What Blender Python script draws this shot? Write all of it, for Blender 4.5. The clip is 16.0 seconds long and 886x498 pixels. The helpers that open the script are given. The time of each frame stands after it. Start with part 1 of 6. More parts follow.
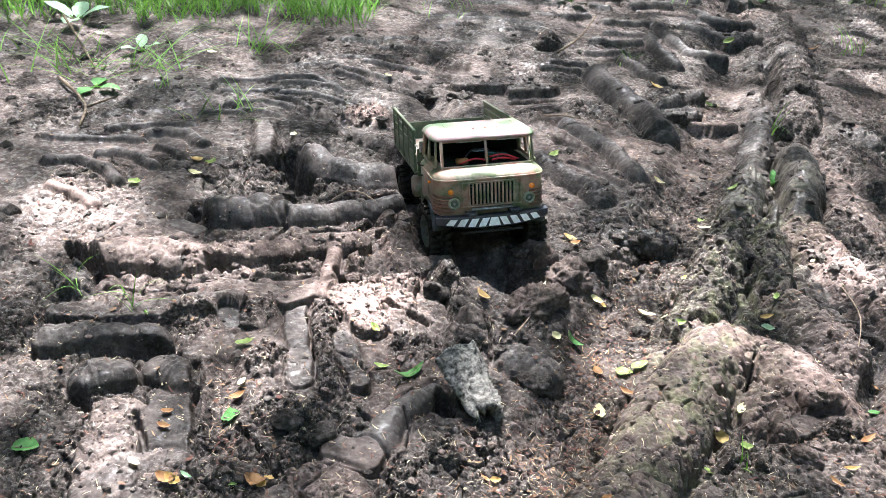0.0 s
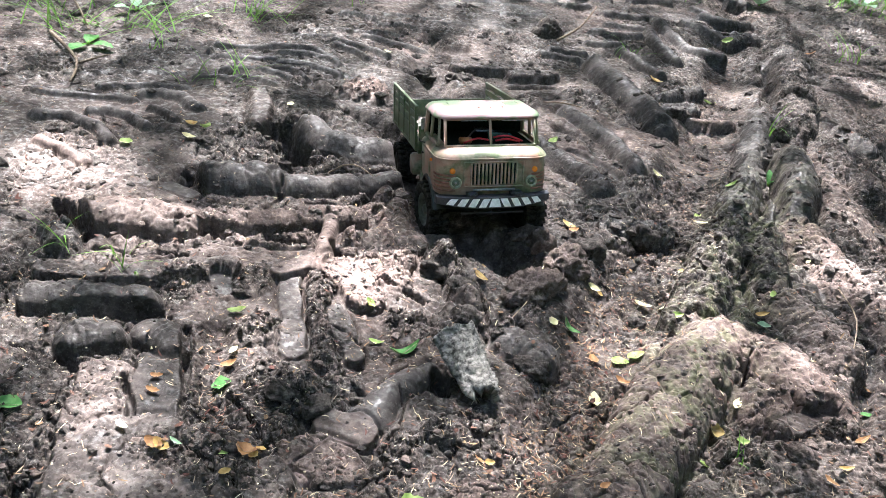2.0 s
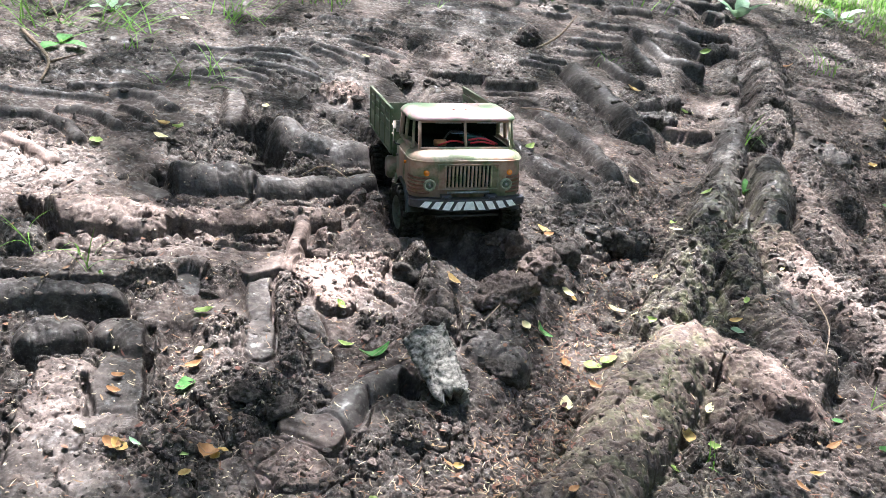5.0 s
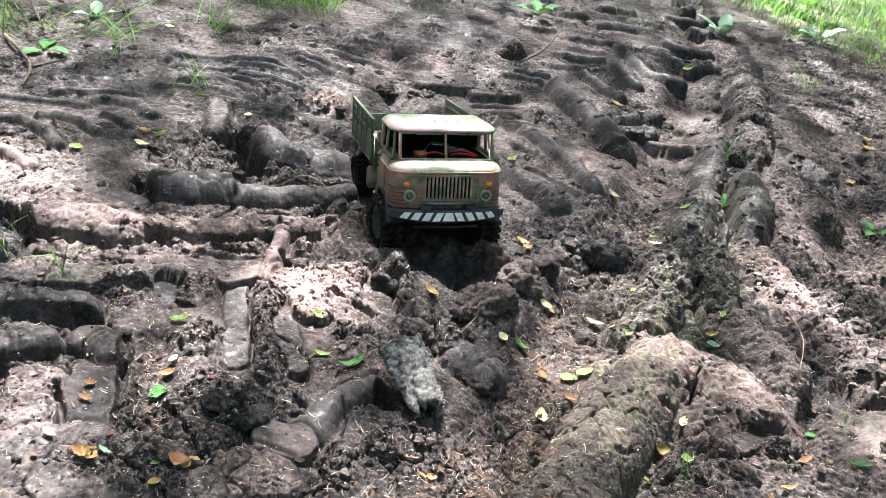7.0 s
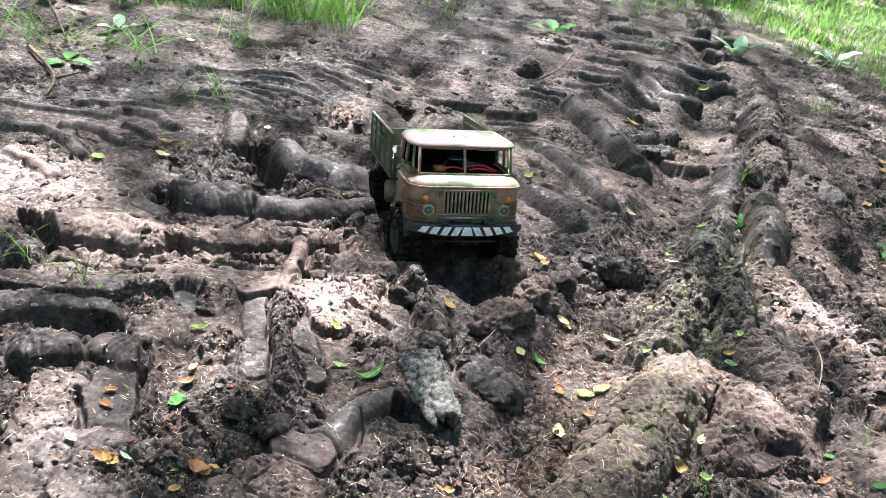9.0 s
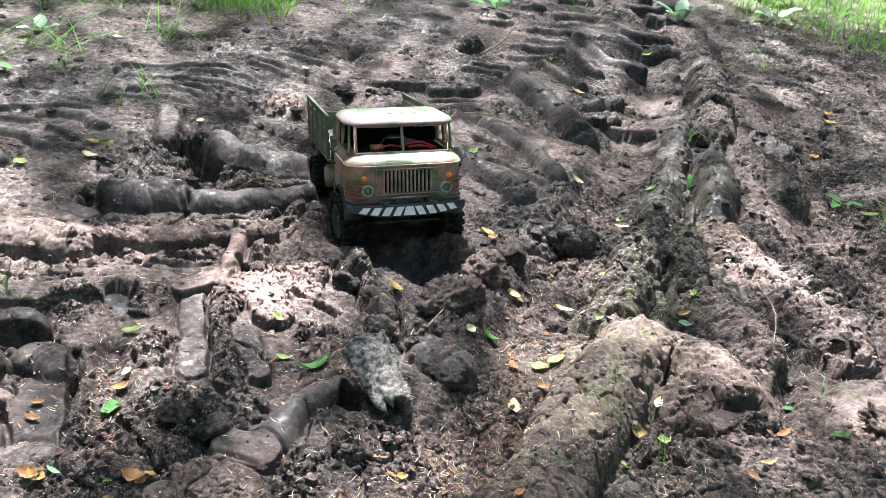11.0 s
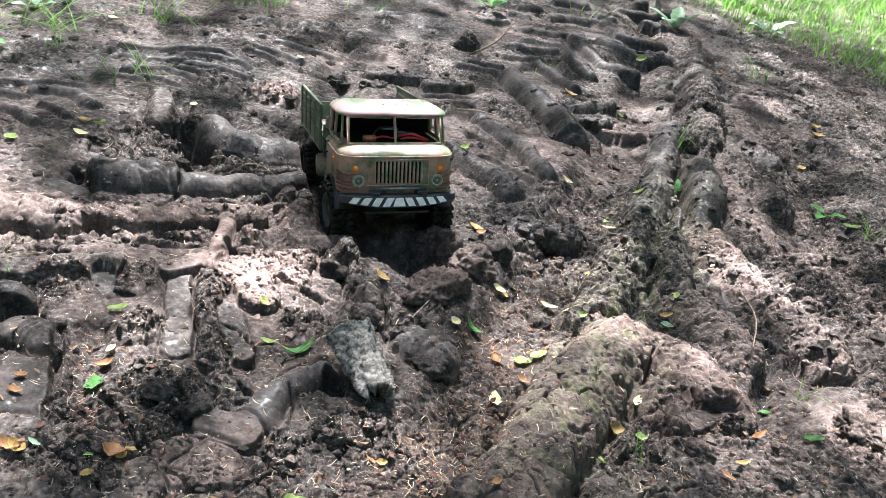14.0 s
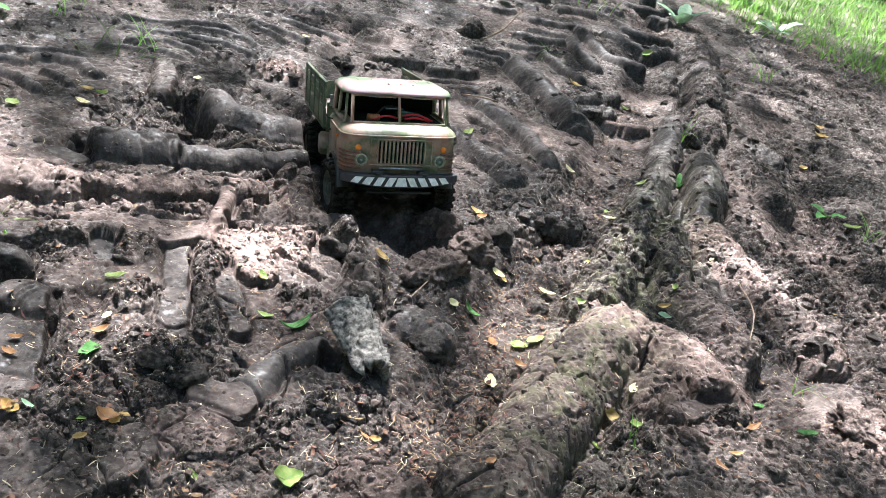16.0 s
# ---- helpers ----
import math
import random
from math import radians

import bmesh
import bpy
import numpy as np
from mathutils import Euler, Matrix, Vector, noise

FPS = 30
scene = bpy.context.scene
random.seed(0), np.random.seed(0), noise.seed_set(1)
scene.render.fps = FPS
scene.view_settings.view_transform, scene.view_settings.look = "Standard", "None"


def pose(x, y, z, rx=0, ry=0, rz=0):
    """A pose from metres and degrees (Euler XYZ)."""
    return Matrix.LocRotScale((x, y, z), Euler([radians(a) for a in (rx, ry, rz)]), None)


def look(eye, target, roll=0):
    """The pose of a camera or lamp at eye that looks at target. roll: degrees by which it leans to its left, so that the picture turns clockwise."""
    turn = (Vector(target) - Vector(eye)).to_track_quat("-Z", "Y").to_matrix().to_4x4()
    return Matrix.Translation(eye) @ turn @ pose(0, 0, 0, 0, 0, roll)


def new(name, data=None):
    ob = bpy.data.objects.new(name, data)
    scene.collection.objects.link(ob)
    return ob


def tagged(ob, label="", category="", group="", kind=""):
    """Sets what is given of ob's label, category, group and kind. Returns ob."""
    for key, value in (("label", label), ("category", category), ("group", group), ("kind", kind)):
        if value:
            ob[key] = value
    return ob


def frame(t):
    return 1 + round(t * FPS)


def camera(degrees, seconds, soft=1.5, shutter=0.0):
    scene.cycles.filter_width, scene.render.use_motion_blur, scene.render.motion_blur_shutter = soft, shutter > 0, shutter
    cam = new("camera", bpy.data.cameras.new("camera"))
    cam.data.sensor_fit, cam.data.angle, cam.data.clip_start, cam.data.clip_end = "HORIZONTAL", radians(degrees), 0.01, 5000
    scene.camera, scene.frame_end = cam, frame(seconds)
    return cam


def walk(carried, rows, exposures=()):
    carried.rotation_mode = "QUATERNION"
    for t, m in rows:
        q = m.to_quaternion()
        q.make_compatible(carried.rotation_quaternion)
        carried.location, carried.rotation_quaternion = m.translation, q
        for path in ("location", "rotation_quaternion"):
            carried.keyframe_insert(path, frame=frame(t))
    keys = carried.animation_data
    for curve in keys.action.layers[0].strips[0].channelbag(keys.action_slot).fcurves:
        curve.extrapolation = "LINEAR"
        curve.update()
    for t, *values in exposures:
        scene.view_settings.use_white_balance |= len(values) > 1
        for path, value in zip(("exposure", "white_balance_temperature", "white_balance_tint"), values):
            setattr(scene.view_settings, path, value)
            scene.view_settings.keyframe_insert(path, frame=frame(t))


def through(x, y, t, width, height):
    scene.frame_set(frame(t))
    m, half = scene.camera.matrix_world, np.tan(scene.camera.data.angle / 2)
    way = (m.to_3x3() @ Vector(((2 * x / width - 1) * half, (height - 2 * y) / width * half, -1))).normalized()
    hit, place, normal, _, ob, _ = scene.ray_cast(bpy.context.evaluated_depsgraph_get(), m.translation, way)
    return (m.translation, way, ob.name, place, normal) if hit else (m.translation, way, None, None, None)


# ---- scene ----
cam = camera(57.1, 16.0, 0.6)
PATH = [
    (0, (0.008, 0.008, 0.476), (-0.006, 1.749, -0.508), 5.1),
    (0.5, (-0.007, 0.019, 0.467), (0.02, 1.758, -0.52), 5.6),
    (1, (-0.004, 0.022, 0.461), (0.057, 1.75, -0.544), 7.2),
    (1.5, (-0.009, 0.018, 0.461), (0.055, 1.739, -0.556), 8.1),
    (2, (-0.015, 0.015, 0.458), (0.033, 1.744, -0.546), 9.4),
    (2.5, (-0.011, 0.015, 0.456), (0.036, 1.754, -0.53), 9.6),
    (3, (-0.006, 0.015, 0.452), (0.061, 1.756, -0.532), 10.0),
    (5.5, (-0.003, 0.019, 0.447), (0.095, 1.768, -0.518), 10.9),
    (6, (0.003, 0.019, 0.447), (0.117, 1.773, -0.507), 11.4),
    (6.5, (0.003, 0.018, 0.445), (0.123, 1.774, -0.505), 11.6),
    (7, (0.004, 0.017, 0.449), (0.12, 1.776, -0.495), 11.7),
    (7.5, (0.0, 0.016, 0.447), (0.107, 1.781, -0.486), 12.1),
    (8, (-0.002, 0.015, 0.446), (0.096, 1.786, -0.479), 12.6),
    (8.2, (-0.005, 0.012, 0.443), (0.091, 1.786, -0.477), 12.7),
    (10.3, (0.004, 0.021, 0.45), (0.105, 1.8, -0.458), 9.3),
    (10.5, (0.012, 0.026, 0.444), (0.128, 1.801, -0.469), 8.7),
    (11, (0.021, 0.031, 0.431), (0.194, 1.795, -0.495), 9.1),
    (11.5, (0.025, 0.027, 0.433), (0.222, 1.782, -0.504), 9.8),
    (12, (0.022, 0.026, 0.431), (0.229, 1.782, -0.504), 10.8),
    (12.5, (0.02, 0.024, 0.43), (0.228, 1.783, -0.498), 11.5),
    (13, (0.018, 0.024, 0.429), (0.224, 1.788, -0.49), 11.9),
    (13.5, (0.018, 0.022, 0.431), (0.22, 1.79, -0.481), 11.8),
    (14, (0.02, 0.023, 0.428), (0.226, 1.785, -0.496), 12.0),
    (14.5, (0.021, 0.021, 0.425), (0.233, 1.776, -0.509), 12.8),
    (15, (0.02, 0.022, 0.421), (0.238, 1.776, -0.516), 13.6),
    (15.5, (0.021, 0.022, 0.418), (0.241, 1.774, -0.522), 14.1),
    (16, (0.018, 0.021, 0.417), (0.237, 1.773, -0.523), 14.4),
]
EXPOSURE = [(0.0, 4.50, 5720, 8), (16.0, 4.36, 5720, 8)]
walk(cam, [(t, look(eye, target, roll)) for t, eye, target, roll in PATH], EXPOSURE)

# ---- light: a high sun behind the trees, and open sky ----
SUN_TO = Vector((-0.12, 0.47, 0.87)).normalized()
SUN_ELEV = math.asin(SUN_TO.z)
SUN_AZ = math.atan2(SUN_TO.x, SUN_TO.y)
world = bpy.data.worlds.new("sky")
scene.world = world
world.use_nodes = True
wn = world.node_tree
sky = wn.nodes.new("ShaderNodeTexSky")
sky.sky_type = 'NISHITA'
sky.sun_disc = False
sky.sun_elevation = SUN_ELEV
sky.sun_rotation = SUN_AZ
sky.air_density, sky.dust_density, sky.ozone_density = 1.0, 3.0, 1.0
wn.links.new(sky.outputs["Color"], wn.nodes["Background"].inputs["Color"])
wn.nodes["Background"].inputs["Strength"].default_value = 0.050
sun_data = bpy.data.lights.new("sun", 'SUN')
sun_data.energy, sun_data.angle, sun_data.color = 5.0, radians(0.6), (1.0, 0.93, 0.86)
sun = new("sun", sun_data)
sun.matrix_world = look(SUN_TO * 30, (0, 0, 0))

# ---- materials ----
def nodes_of(name):
    m = bpy.data.materials.new(name)
    m.use_nodes = True
    nt = m.node_tree
    return m, nt, nt.nodes["Principled BSDF"]


def add(nt, kind, **values):
    n = nt.nodes.new(kind)
    for key, value in values.items():
        n.inputs[key.replace("_", " ")].default_value = value
    return n


def noise_node(nt, scale, detail=4.0, rough=0.55, coords="Object"):
    tc = nt.nodes.new("ShaderNodeTexCoord")
    n = add(nt, "ShaderNodeTexNoise", Scale=scale, Detail=detail, Roughness=rough)
    nt.links.new(tc.outputs[coords], n.inputs["Vector"])
    return n.outputs["Fac"]


def ramp(nt, fac, stops):
    n = nt.nodes.new("ShaderNodeValToRGB")
    cr = n.color_ramp
    while len(cr.elements) < len(stops):
        cr.elements.new(0.5)
    for e, (p, c) in zip(cr.elements, stops):
        e.position, e.color = p, (*c, 1)
    nt.links.new(fac, n.inputs["Fac"])
    return n.outputs["Color"]


def mixed(nt, fac, a, b):
    n = nt.nodes.new("ShaderNodeMix")
    n.data_type = 'RGBA'
    for k, v in ((0, fac), (6, a), (7, b)):
        if isinstance(v, (int, float)):
            n.inputs[k].default_value = v
        elif isinstance(v, tuple):
            n.inputs[k].default_value = (*v, 1)
        else:
            nt.links.new(v, n.inputs[k])
    return n.outputs[2]


def maths(nt, op, a, b=0.0, clamp=False):
    n = nt.nodes.new("ShaderNodeMath")
    n.operation, n.use_clamp = op, clamp
    for k, v in ((0, a), (1, b)):
        if isinstance(v, (int, float)):
            n.inputs[k].default_value = v
        else:
            nt.links.new(v, n.inputs[k])
    return n.outputs[0]


def bump(nt, bsdf, height, strength, distance):
    n = add(nt, "ShaderNodeBump", Strength=strength, Distance=distance)
    nt.links.new(height, n.inputs["Height"])
    nt.links.new(n.outputs["Normal"], bsdf.inputs["Normal"])


def field(nt, name):
    n = nt.nodes.new("ShaderNodeAttribute")
    n.attribute_name = name
    return n.outputs["Fac"]


def mud_material():
    m, nt, b = nodes_of("mud")
    big = noise_node(nt, 9.0, 5.0, 0.6)
    mid = noise_node(nt, 55.0, 5.0, 0.65)
    fine = noise_node(nt, 260.0, 3.0, 0.65)
    grit = noise_node(nt, 480.0, 2.0, 0.5)
    mix1 = maths(nt, 'ADD', maths(nt, 'MULTIPLY', big, 0.45), maths(nt, 'MULTIPLY', mid, 0.55))
    damp = ramp(nt, mix1, [(0.37, (0.012, 0.0100, 0.0092)), (0.5, (0.046, 0.0375, 0.0335)), (0.63, (0.115, 0.095, 0.085))])
    drier = ramp(nt, mix1, [(0.37, (0.055, 0.038, 0.032)), (0.5, (0.135, 0.096, 0.083)), (0.63, (0.26, 0.188, 0.165))])
    # dry mud, plus the light put into sunlit and raised places
    col = mixed(nt, field(nt, "dry"), damp, drier)
    wetcol = ramp(nt, mix1, [(0.40, (0.016, 0.0142, 0.0136)), (0.60, (0.054, 0.048, 0.0455))])
    col = mixed(nt, field(nt, "wet"), col, wetcol)
    moss = maths(nt, 'MULTIPLY', field(nt, "moss"), ramp(nt, mid, [(0.45, (0, 0, 0)), (0.6, (1, 1, 1))]), True)
    col = mixed(nt, moss, col, (0.062, 0.066, 0.032))
    speck = ramp(nt, fine, [(0.36, (0.5, 0.5, 0.5)), (0.5, (0.95, 0.95, 0.95)), (0.66, (1.6, 1.55, 1.5))])
    coarse = maths(nt, 'ADD', 0.06, maths(nt, 'MULTIPLY', field(nt, "rough"), 0.9), True)
    speck = mixed(nt, coarse, (1, 1, 1), speck)
    blotch = ramp(nt, noise_node(nt, 150.0, 5.0, 0.7), [(0.36, (0.32, 0.32, 0.32)), (0.5, (0.9, 0.9, 0.9)), (0.65, (1.9, 1.87, 1.84))])
    both = nt.nodes.new("ShaderNodeMix")
    both.data_type, both.blend_type = 'RGBA', 'MULTIPLY'
    nt.links.new(coarse, both.inputs[0])
    nt.links.new(speck, both.inputs[6])
    nt.links.new(blotch, both.inputs[7])
    speck = both.outputs[2]
    n = nt.nodes.new("ShaderNodeMix")
    n.data_type, n.blend_type = 'RGBA', 'MULTIPLY'
    n.inputs[0].default_value = 1.0
    nt.links.new(col, n.inputs[6])
    nt.links.new(speck, n.inputs[7])
    # pale specks: dry bits, and wet glints painted as colour
    pale = maths(nt, 'MULTIPLY', ramp(nt, grit, [(0.63, (0, 0, 0)), (0.69, (1, 1, 1))]), maths(nt, 'MULTIPLY', coarse, 0.5))
    col = mixed(nt, pale, n.outputs[2], (0.34, 0.30, 0.25))
    nt.links.new(col, b.inputs["Base Color"])
    r = maths(nt, 'SUBTRACT', maths(nt, 'ADD', 0.45, maths(nt, 'MULTIPLY', mid, 0.5)), maths(nt, 'MULTIPLY', field(nt, "wet"), 0.06))
    r = maths(nt, 'ADD', r, maths(nt, 'MULTIPLY', field(nt, "dry"), 0.2), True)
    nt.links.new(r, b.inputs["Roughness"])
    patch = noise_node(nt, 130.0, 4.0, 0.65)
    glint = maths(nt, 'MULTIPLY', ramp(nt, patch, [(0.50, (0, 0, 0)), (0.60, (1, 1, 1))]), maths(nt, 'SUBTRACT', 1.0, field(nt, "dry"), True))
    nt.links.new(maths(nt, 'ADD', maths(nt, 'ADD', 0.03, maths(nt, 'MULTIPLY', glint, 0.22)), maths(nt, 'MULTIPLY', field(nt, "wet"), 0.16)), b.inputs["Specular IOR Level"])
    r = maths(nt, 'SUBTRACT', r, maths(nt, 'MULTIPLY', glint, 0.25))
    nt.links.new(r, b.inputs["Roughness"])
    tc = nt.nodes.new("ShaderNodeTexCoord")
    warp = nt.nodes.new("ShaderNodeVectorMath")
    warp.operation = 'MULTIPLY_ADD'
    wob = add(nt, "ShaderNodeTexNoise", Scale=260.0, Detail=2.0)
    nt.links.new(tc.outputs["Object"], wob.inputs["Vector"])
    nt.links.new(wob.outputs["Color"], warp.inputs[0])
    warp.inputs[1].default_value = (0.004, 0.004, 0.004)
    nt.links.new(tc.outputs["Object"], warp.inputs[2])
    lumps = None
    for size, weight in ((150.0, 1.2), (300.0, 0.7)):
        vor = add(nt, "ShaderNodeTexVoronoi", Scale=size)
        nt.links.new(warp.outputs[0], vor.inputs["Vector"])
        one = maths(nt, 'MULTIPLY', maths(nt, 'SUBTRACT', 1.0, maths(nt, 'POWER', vor.outputs["Distance"], 2.0)), weight)
        lumps = one if lumps is None else maths(nt, 'ADD', lumps, one)
    h = maths(nt, 'ADD', maths(nt, 'MULTIPLY', fine, 0.2), maths(nt, 'MULTIPLY', mid, 0.5))
    h = maths(nt, 'ADD', h, maths(nt, 'MULTIPLY', lumps, 0.8))
    bump(nt, b, maths(nt, 'MULTIPLY', h, coarse), 1.0, 0.0018)
    return m


def clod_material(name, dark, middle, pale):
    m, nt, b = nodes_of(name)
    big, mid, fine = noise_node(nt, 70.0, 5.0, 0.65), noise_node(nt, 240.0, 5.0, 0.7), noise_node(nt, 700.0, 3.0, 0.6)
    mix = maths(nt, 'ADD', maths(nt, 'MULTIPLY', big, 0.5), maths(nt, 'MULTIPLY', mid, 0.5))
    col = ramp(nt, mix, [(0.38, dark), (0.5, middle), (0.63, pale)])
    isl = nt.nodes.new("ShaderNodeNewGeometry").outputs["Random Per Island"]
    v = add(nt, "ShaderNodeHueSaturation")
    nt.links.new(maths(nt, 'ADD', 0.75, maths(nt, 'MULTIPLY', isl, 0.5)), v.inputs["Value"])
    nt.links.new(col, v.inputs["Color"])
    nt.links.new(v.outputs["Color"], b.inputs["Base Color"])
    b.inputs["Roughness"].default_value = 0.75
    b.inputs["Specular IOR Level"].default_value = 0.06
    bump(nt, b, maths(nt, 'ADD', maths(nt, 'MULTIPLY', mid, 0.7), maths(nt, 'MULTIPLY', fine, 0.3)), 1.0, 0.0035)
    return m


def plain(name, colour, rough=0.6, metal=0.0, var=0.25, scale=300.0, bumps=0.15, dist=0.0004, random_tint=0.0):
    m, nt, b = nodes_of(name)
    n = noise_node(nt, scale, 5.0, 0.6)
    lo = tuple(max(0.0, c * (1 - var)) for c in colour)
    hi = tuple(min(1.0, c * (1 + var)) for c in colour)
    col = ramp(nt, n, [(0.38, lo), (0.62, hi)])
    if random_tint:
        isl = nt.nodes.new("ShaderNodeNewGeometry").outputs["Random Per Island"]
        v = add(nt, "ShaderNodeHueSaturation")
        nt.links.new(maths(nt, 'ADD', 1 - random_tint / 2, maths(nt, 'MULTIPLY', isl, random_tint)), v.inputs["Value"])
        nt.links.new(maths(nt, 'ADD', 0.47, maths(nt, 'MULTIPLY', isl, 0.06)), v.inputs["Hue"])
        nt.links.new(col, v.inputs["Color"])
        col = v.outputs["Color"]
    nt.links.new(col, b.inputs["Base Color"])
    b.inputs["Roughness"].default_value, b.inputs["Metallic"].default_value = rough, metal
    if metal == 0.0 and rough > 0.65:
        b.inputs["Specular IOR Level"].default_value = 0.02
    if bumps:
        bump(nt, b, n, bumps, dist)
    return m


def leaf_material(name, colour, edge, rough=0.45, through=0.25, random_tint=0.0):
    m, nt, b = nodes_of(name)
    n = noise_node(nt, 160.0, 4.0, 0.6)
    col = ramp(nt, n, [(0.35, colour), (0.75, edge)])
    if random_tint:
        isl = nt.nodes.new("ShaderNodeNewGeometry").outputs["Random Per Island"]
        v = add(nt, "ShaderNodeHueSaturation")
        nt.links.new(maths(nt, 'ADD', 1 - random_tint / 2, maths(nt, 'MULTIPLY', isl, random_tint)), v.inputs["Value"])
        nt.links.new(col, v.inputs["Color"])
        col = v.outputs["Color"]
    nt.links.new(col, b.inputs["Base Color"])
    b.inputs["Roughness"].default_value = rough
    b.inputs["Specular IOR Level"].default_value = 0.12
    tr = nt.nodes.new("ShaderNodeBsdfTranslucent")
    nt.links.new(col, tr.inputs["Color"])
    mx = nt.nodes.new("ShaderNodeMixShader")
    mx.inputs[0].default_value = through
    nt.links.new(b.outputs[0], mx.inputs[1])
    nt.links.new(tr.outputs[0], mx.inputs[2])
    nt.links.new(mx.outputs[0], nt.nodes["Material Output"].inputs["Surface"])
    bump(nt, b, n, 0.3, 0.0008)
    return m


def camo_material(name, stops, dust, rough=0.42):
    m, nt, b = nodes_of(name)
    n = noise_node(nt, 24.0, 2.0, 0.5)
    fine = noise_node(nt, 260.0, 5.0, 0.65)
    wear = noise_node(nt, 70.0, 6.0, 0.7)
    col = ramp(nt, n, stops)
    col = mixed(nt, maths(nt, 'MULTIPLY', ramp(nt, wear, [(0.40, (0, 0, 0)), (0.66, (1, 1, 1))]), dust), col, (0.46, 0.37, 0.30))
    nt.links.new(col, b.inputs["Base Color"])
    nt.links.new(maths(nt, 'ADD', rough - 0.1, maths(nt, 'MULTIPLY', wear, 0.3)), b.inputs["Roughness"])
    b.inputs["Specular IOR Level"].default_value = 0.3
    bump(nt, b, fine, 0.12, 0.0004)
    return m


MUD = mud_material()
CLOD = clod_material("clod_mud", (0.016, 0.0135, 0.012), (0.056, 0.047, 0.042), (0.125, 0.107, 0.096))
# paler clod mud, for dry clods and for clods painted as lit
CLOD_DRY_LIT = clod_material("dry_and_lit_clod_mud", (0.040, 0.029, 0.025), (0.100, 0.076, 0.066), (0.20, 0.155, 0.138))
BARK = plain("weathered_bark", (0.155, 0.142, 0.128), 0.85, var=0.6, scale=220.0, bumps=0.8, dist=0.002)
STRAW = plain("dry_litter", (0.115, 0.068, 0.047), 0.7, var=0.3, random_tint=0.9, bumps=0.0)
STRAW_PALE = plain("pale_litter", (0.27, 0.21, 0.15), 0.7, var=0.3, random_tint=0.9, bumps=0.0)
TWIG = plain("twig_bark", (0.13, 0.10, 0.075), 0.8, var=0.4, bumps=0.4, dist=0.001)
LEAF_GREEN = leaf_material("green_leaf", (0.05, 0.14, 0.035), (0.12, 0.25, 0.08), 0.55)
LEAF_LIME = leaf_material("lime_leaf", (0.13, 0.21, 0.05), (0.30, 0.34, 0.12))
LEAF_PALE = leaf_material("pale_leaf", (0.55, 0.50, 0.26), (0.70, 0.62, 0.38))
LEAF_YELLOW = leaf_material("yellow_leaf", (0.28, 0.17, 0.05), (0.48, 0.37, 0.16))
LEAF_BROWN = leaf_material("brown_leaf", (0.20, 0.10, 0.045), (0.36, 0.21, 0.10))
LEAF_SILVER = leaf_material("silver_leaf", (0.22, 0.34, 0.20), (0.34, 0.45, 0.31))
GRASS = leaf_material("grass_blade", (0.09, 0.20, 0.028), (0.18, 0.32, 0.055), 0.5, 0.35, 0.6)
CROWN_LEAF = leaf_material("crown_leaf", (0.05, 0.10, 0.025), (0.08, 0.14, 0.035), 0.5, 0.1)
SCREEN_LEAF = leaf_material("screen_leaf", (0.016, 0.034, 0.010), (0.028, 0.05, 0.014), 0.7, 0.05)
TRUNK = plain("trunk_bark", (0.16, 0.13, 0.10), 0.9, var=0.5, scale=30.0, bumps=0.8, dist=0.02)

CAMO = camo_material("camouflage_paint", [(0.38, (0.10, 0.125, 0.062)), (0.45, (0.125, 0.14, 0.075)), (0.50, (0.29, 0.165, 0.12)), (0.60, (0.27, 0.175, 0.125)), (0.66, (0.12, 0.135, 0.07))], 0.62, 0.36)
# pink and green camouflage, lightened with the sky's reflection painted in
ROOF_PAINT = camo_material("sky_lit_roof_paint", [(0.36, (0.10, 0.17, 0.09)), (0.46, (0.16, 0.21, 0.13)), (0.52, (0.36, 0.22, 0.235)), (0.62, (0.38, 0.26, 0.27)), (0.68, (0.13, 0.19, 0.10))], 0.2, 0.36)
GREEN = camo_material("olive_green_paint", [(0.3, (0.045, 0.075, 0.038)), (0.7, (0.07, 0.105, 0.05))], 0.22)
FLOORING = camo_material("muddy_bed_boards", [(0.35, (0.10, 0.09, 0.085)), (0.5, (0.17, 0.155, 0.15)), (0.66, (0.11, 0.06, 0.05))], 0.8)
RUST = plain("rust_red_paint", (0.17, 0.075, 0.05), 0.5, var=0.35)
BLACK = plain("black_plastic", (0.012, 0.012, 0.013), 0.5, var=0.4)
DARK = plain("dark_plastic_and_gap_shade", (0.010, 0.014, 0.011), 0.7, var=0.3)
BUMPER_BLACK = plain("bumper_blue_black", (0.022, 0.023, 0.032), 0.4, var=0.4)
WHITE = plain("white_paint", (0.86, 0.86, 0.86), 0.45, var=0.12, scale=200.0)
RUBBER = plain("muddy_rubber", (0.022, 0.020, 0.018), 0.8, var=0.7, scale=180.0, bumps=0.5, dist=0.001)
RIM = plain("muddy_rim_paint", (0.055, 0.058, 0.045), 0.6, var=0.5, scale=150.0)
RING = plain("pale_lamp_ring", (0.26, 0.27, 0.19), 0.5, var=0.35)
ORANGE = plain("amber_lens", (0.80, 0.24, 0.02), 0.25, var=0.1)
LENS = plain("headlight_lens", (0.10, 0.13, 0.10), 0.12, var=0.2)
STEEL = plain("grey_steel", (0.28, 0.28, 0.29), 0.35, 0.8, var=0.3)
RED_WIRE = plain("red_wire", (0.55, 0.02, 0.03), 0.4, var=0.1, bumps=0.0)
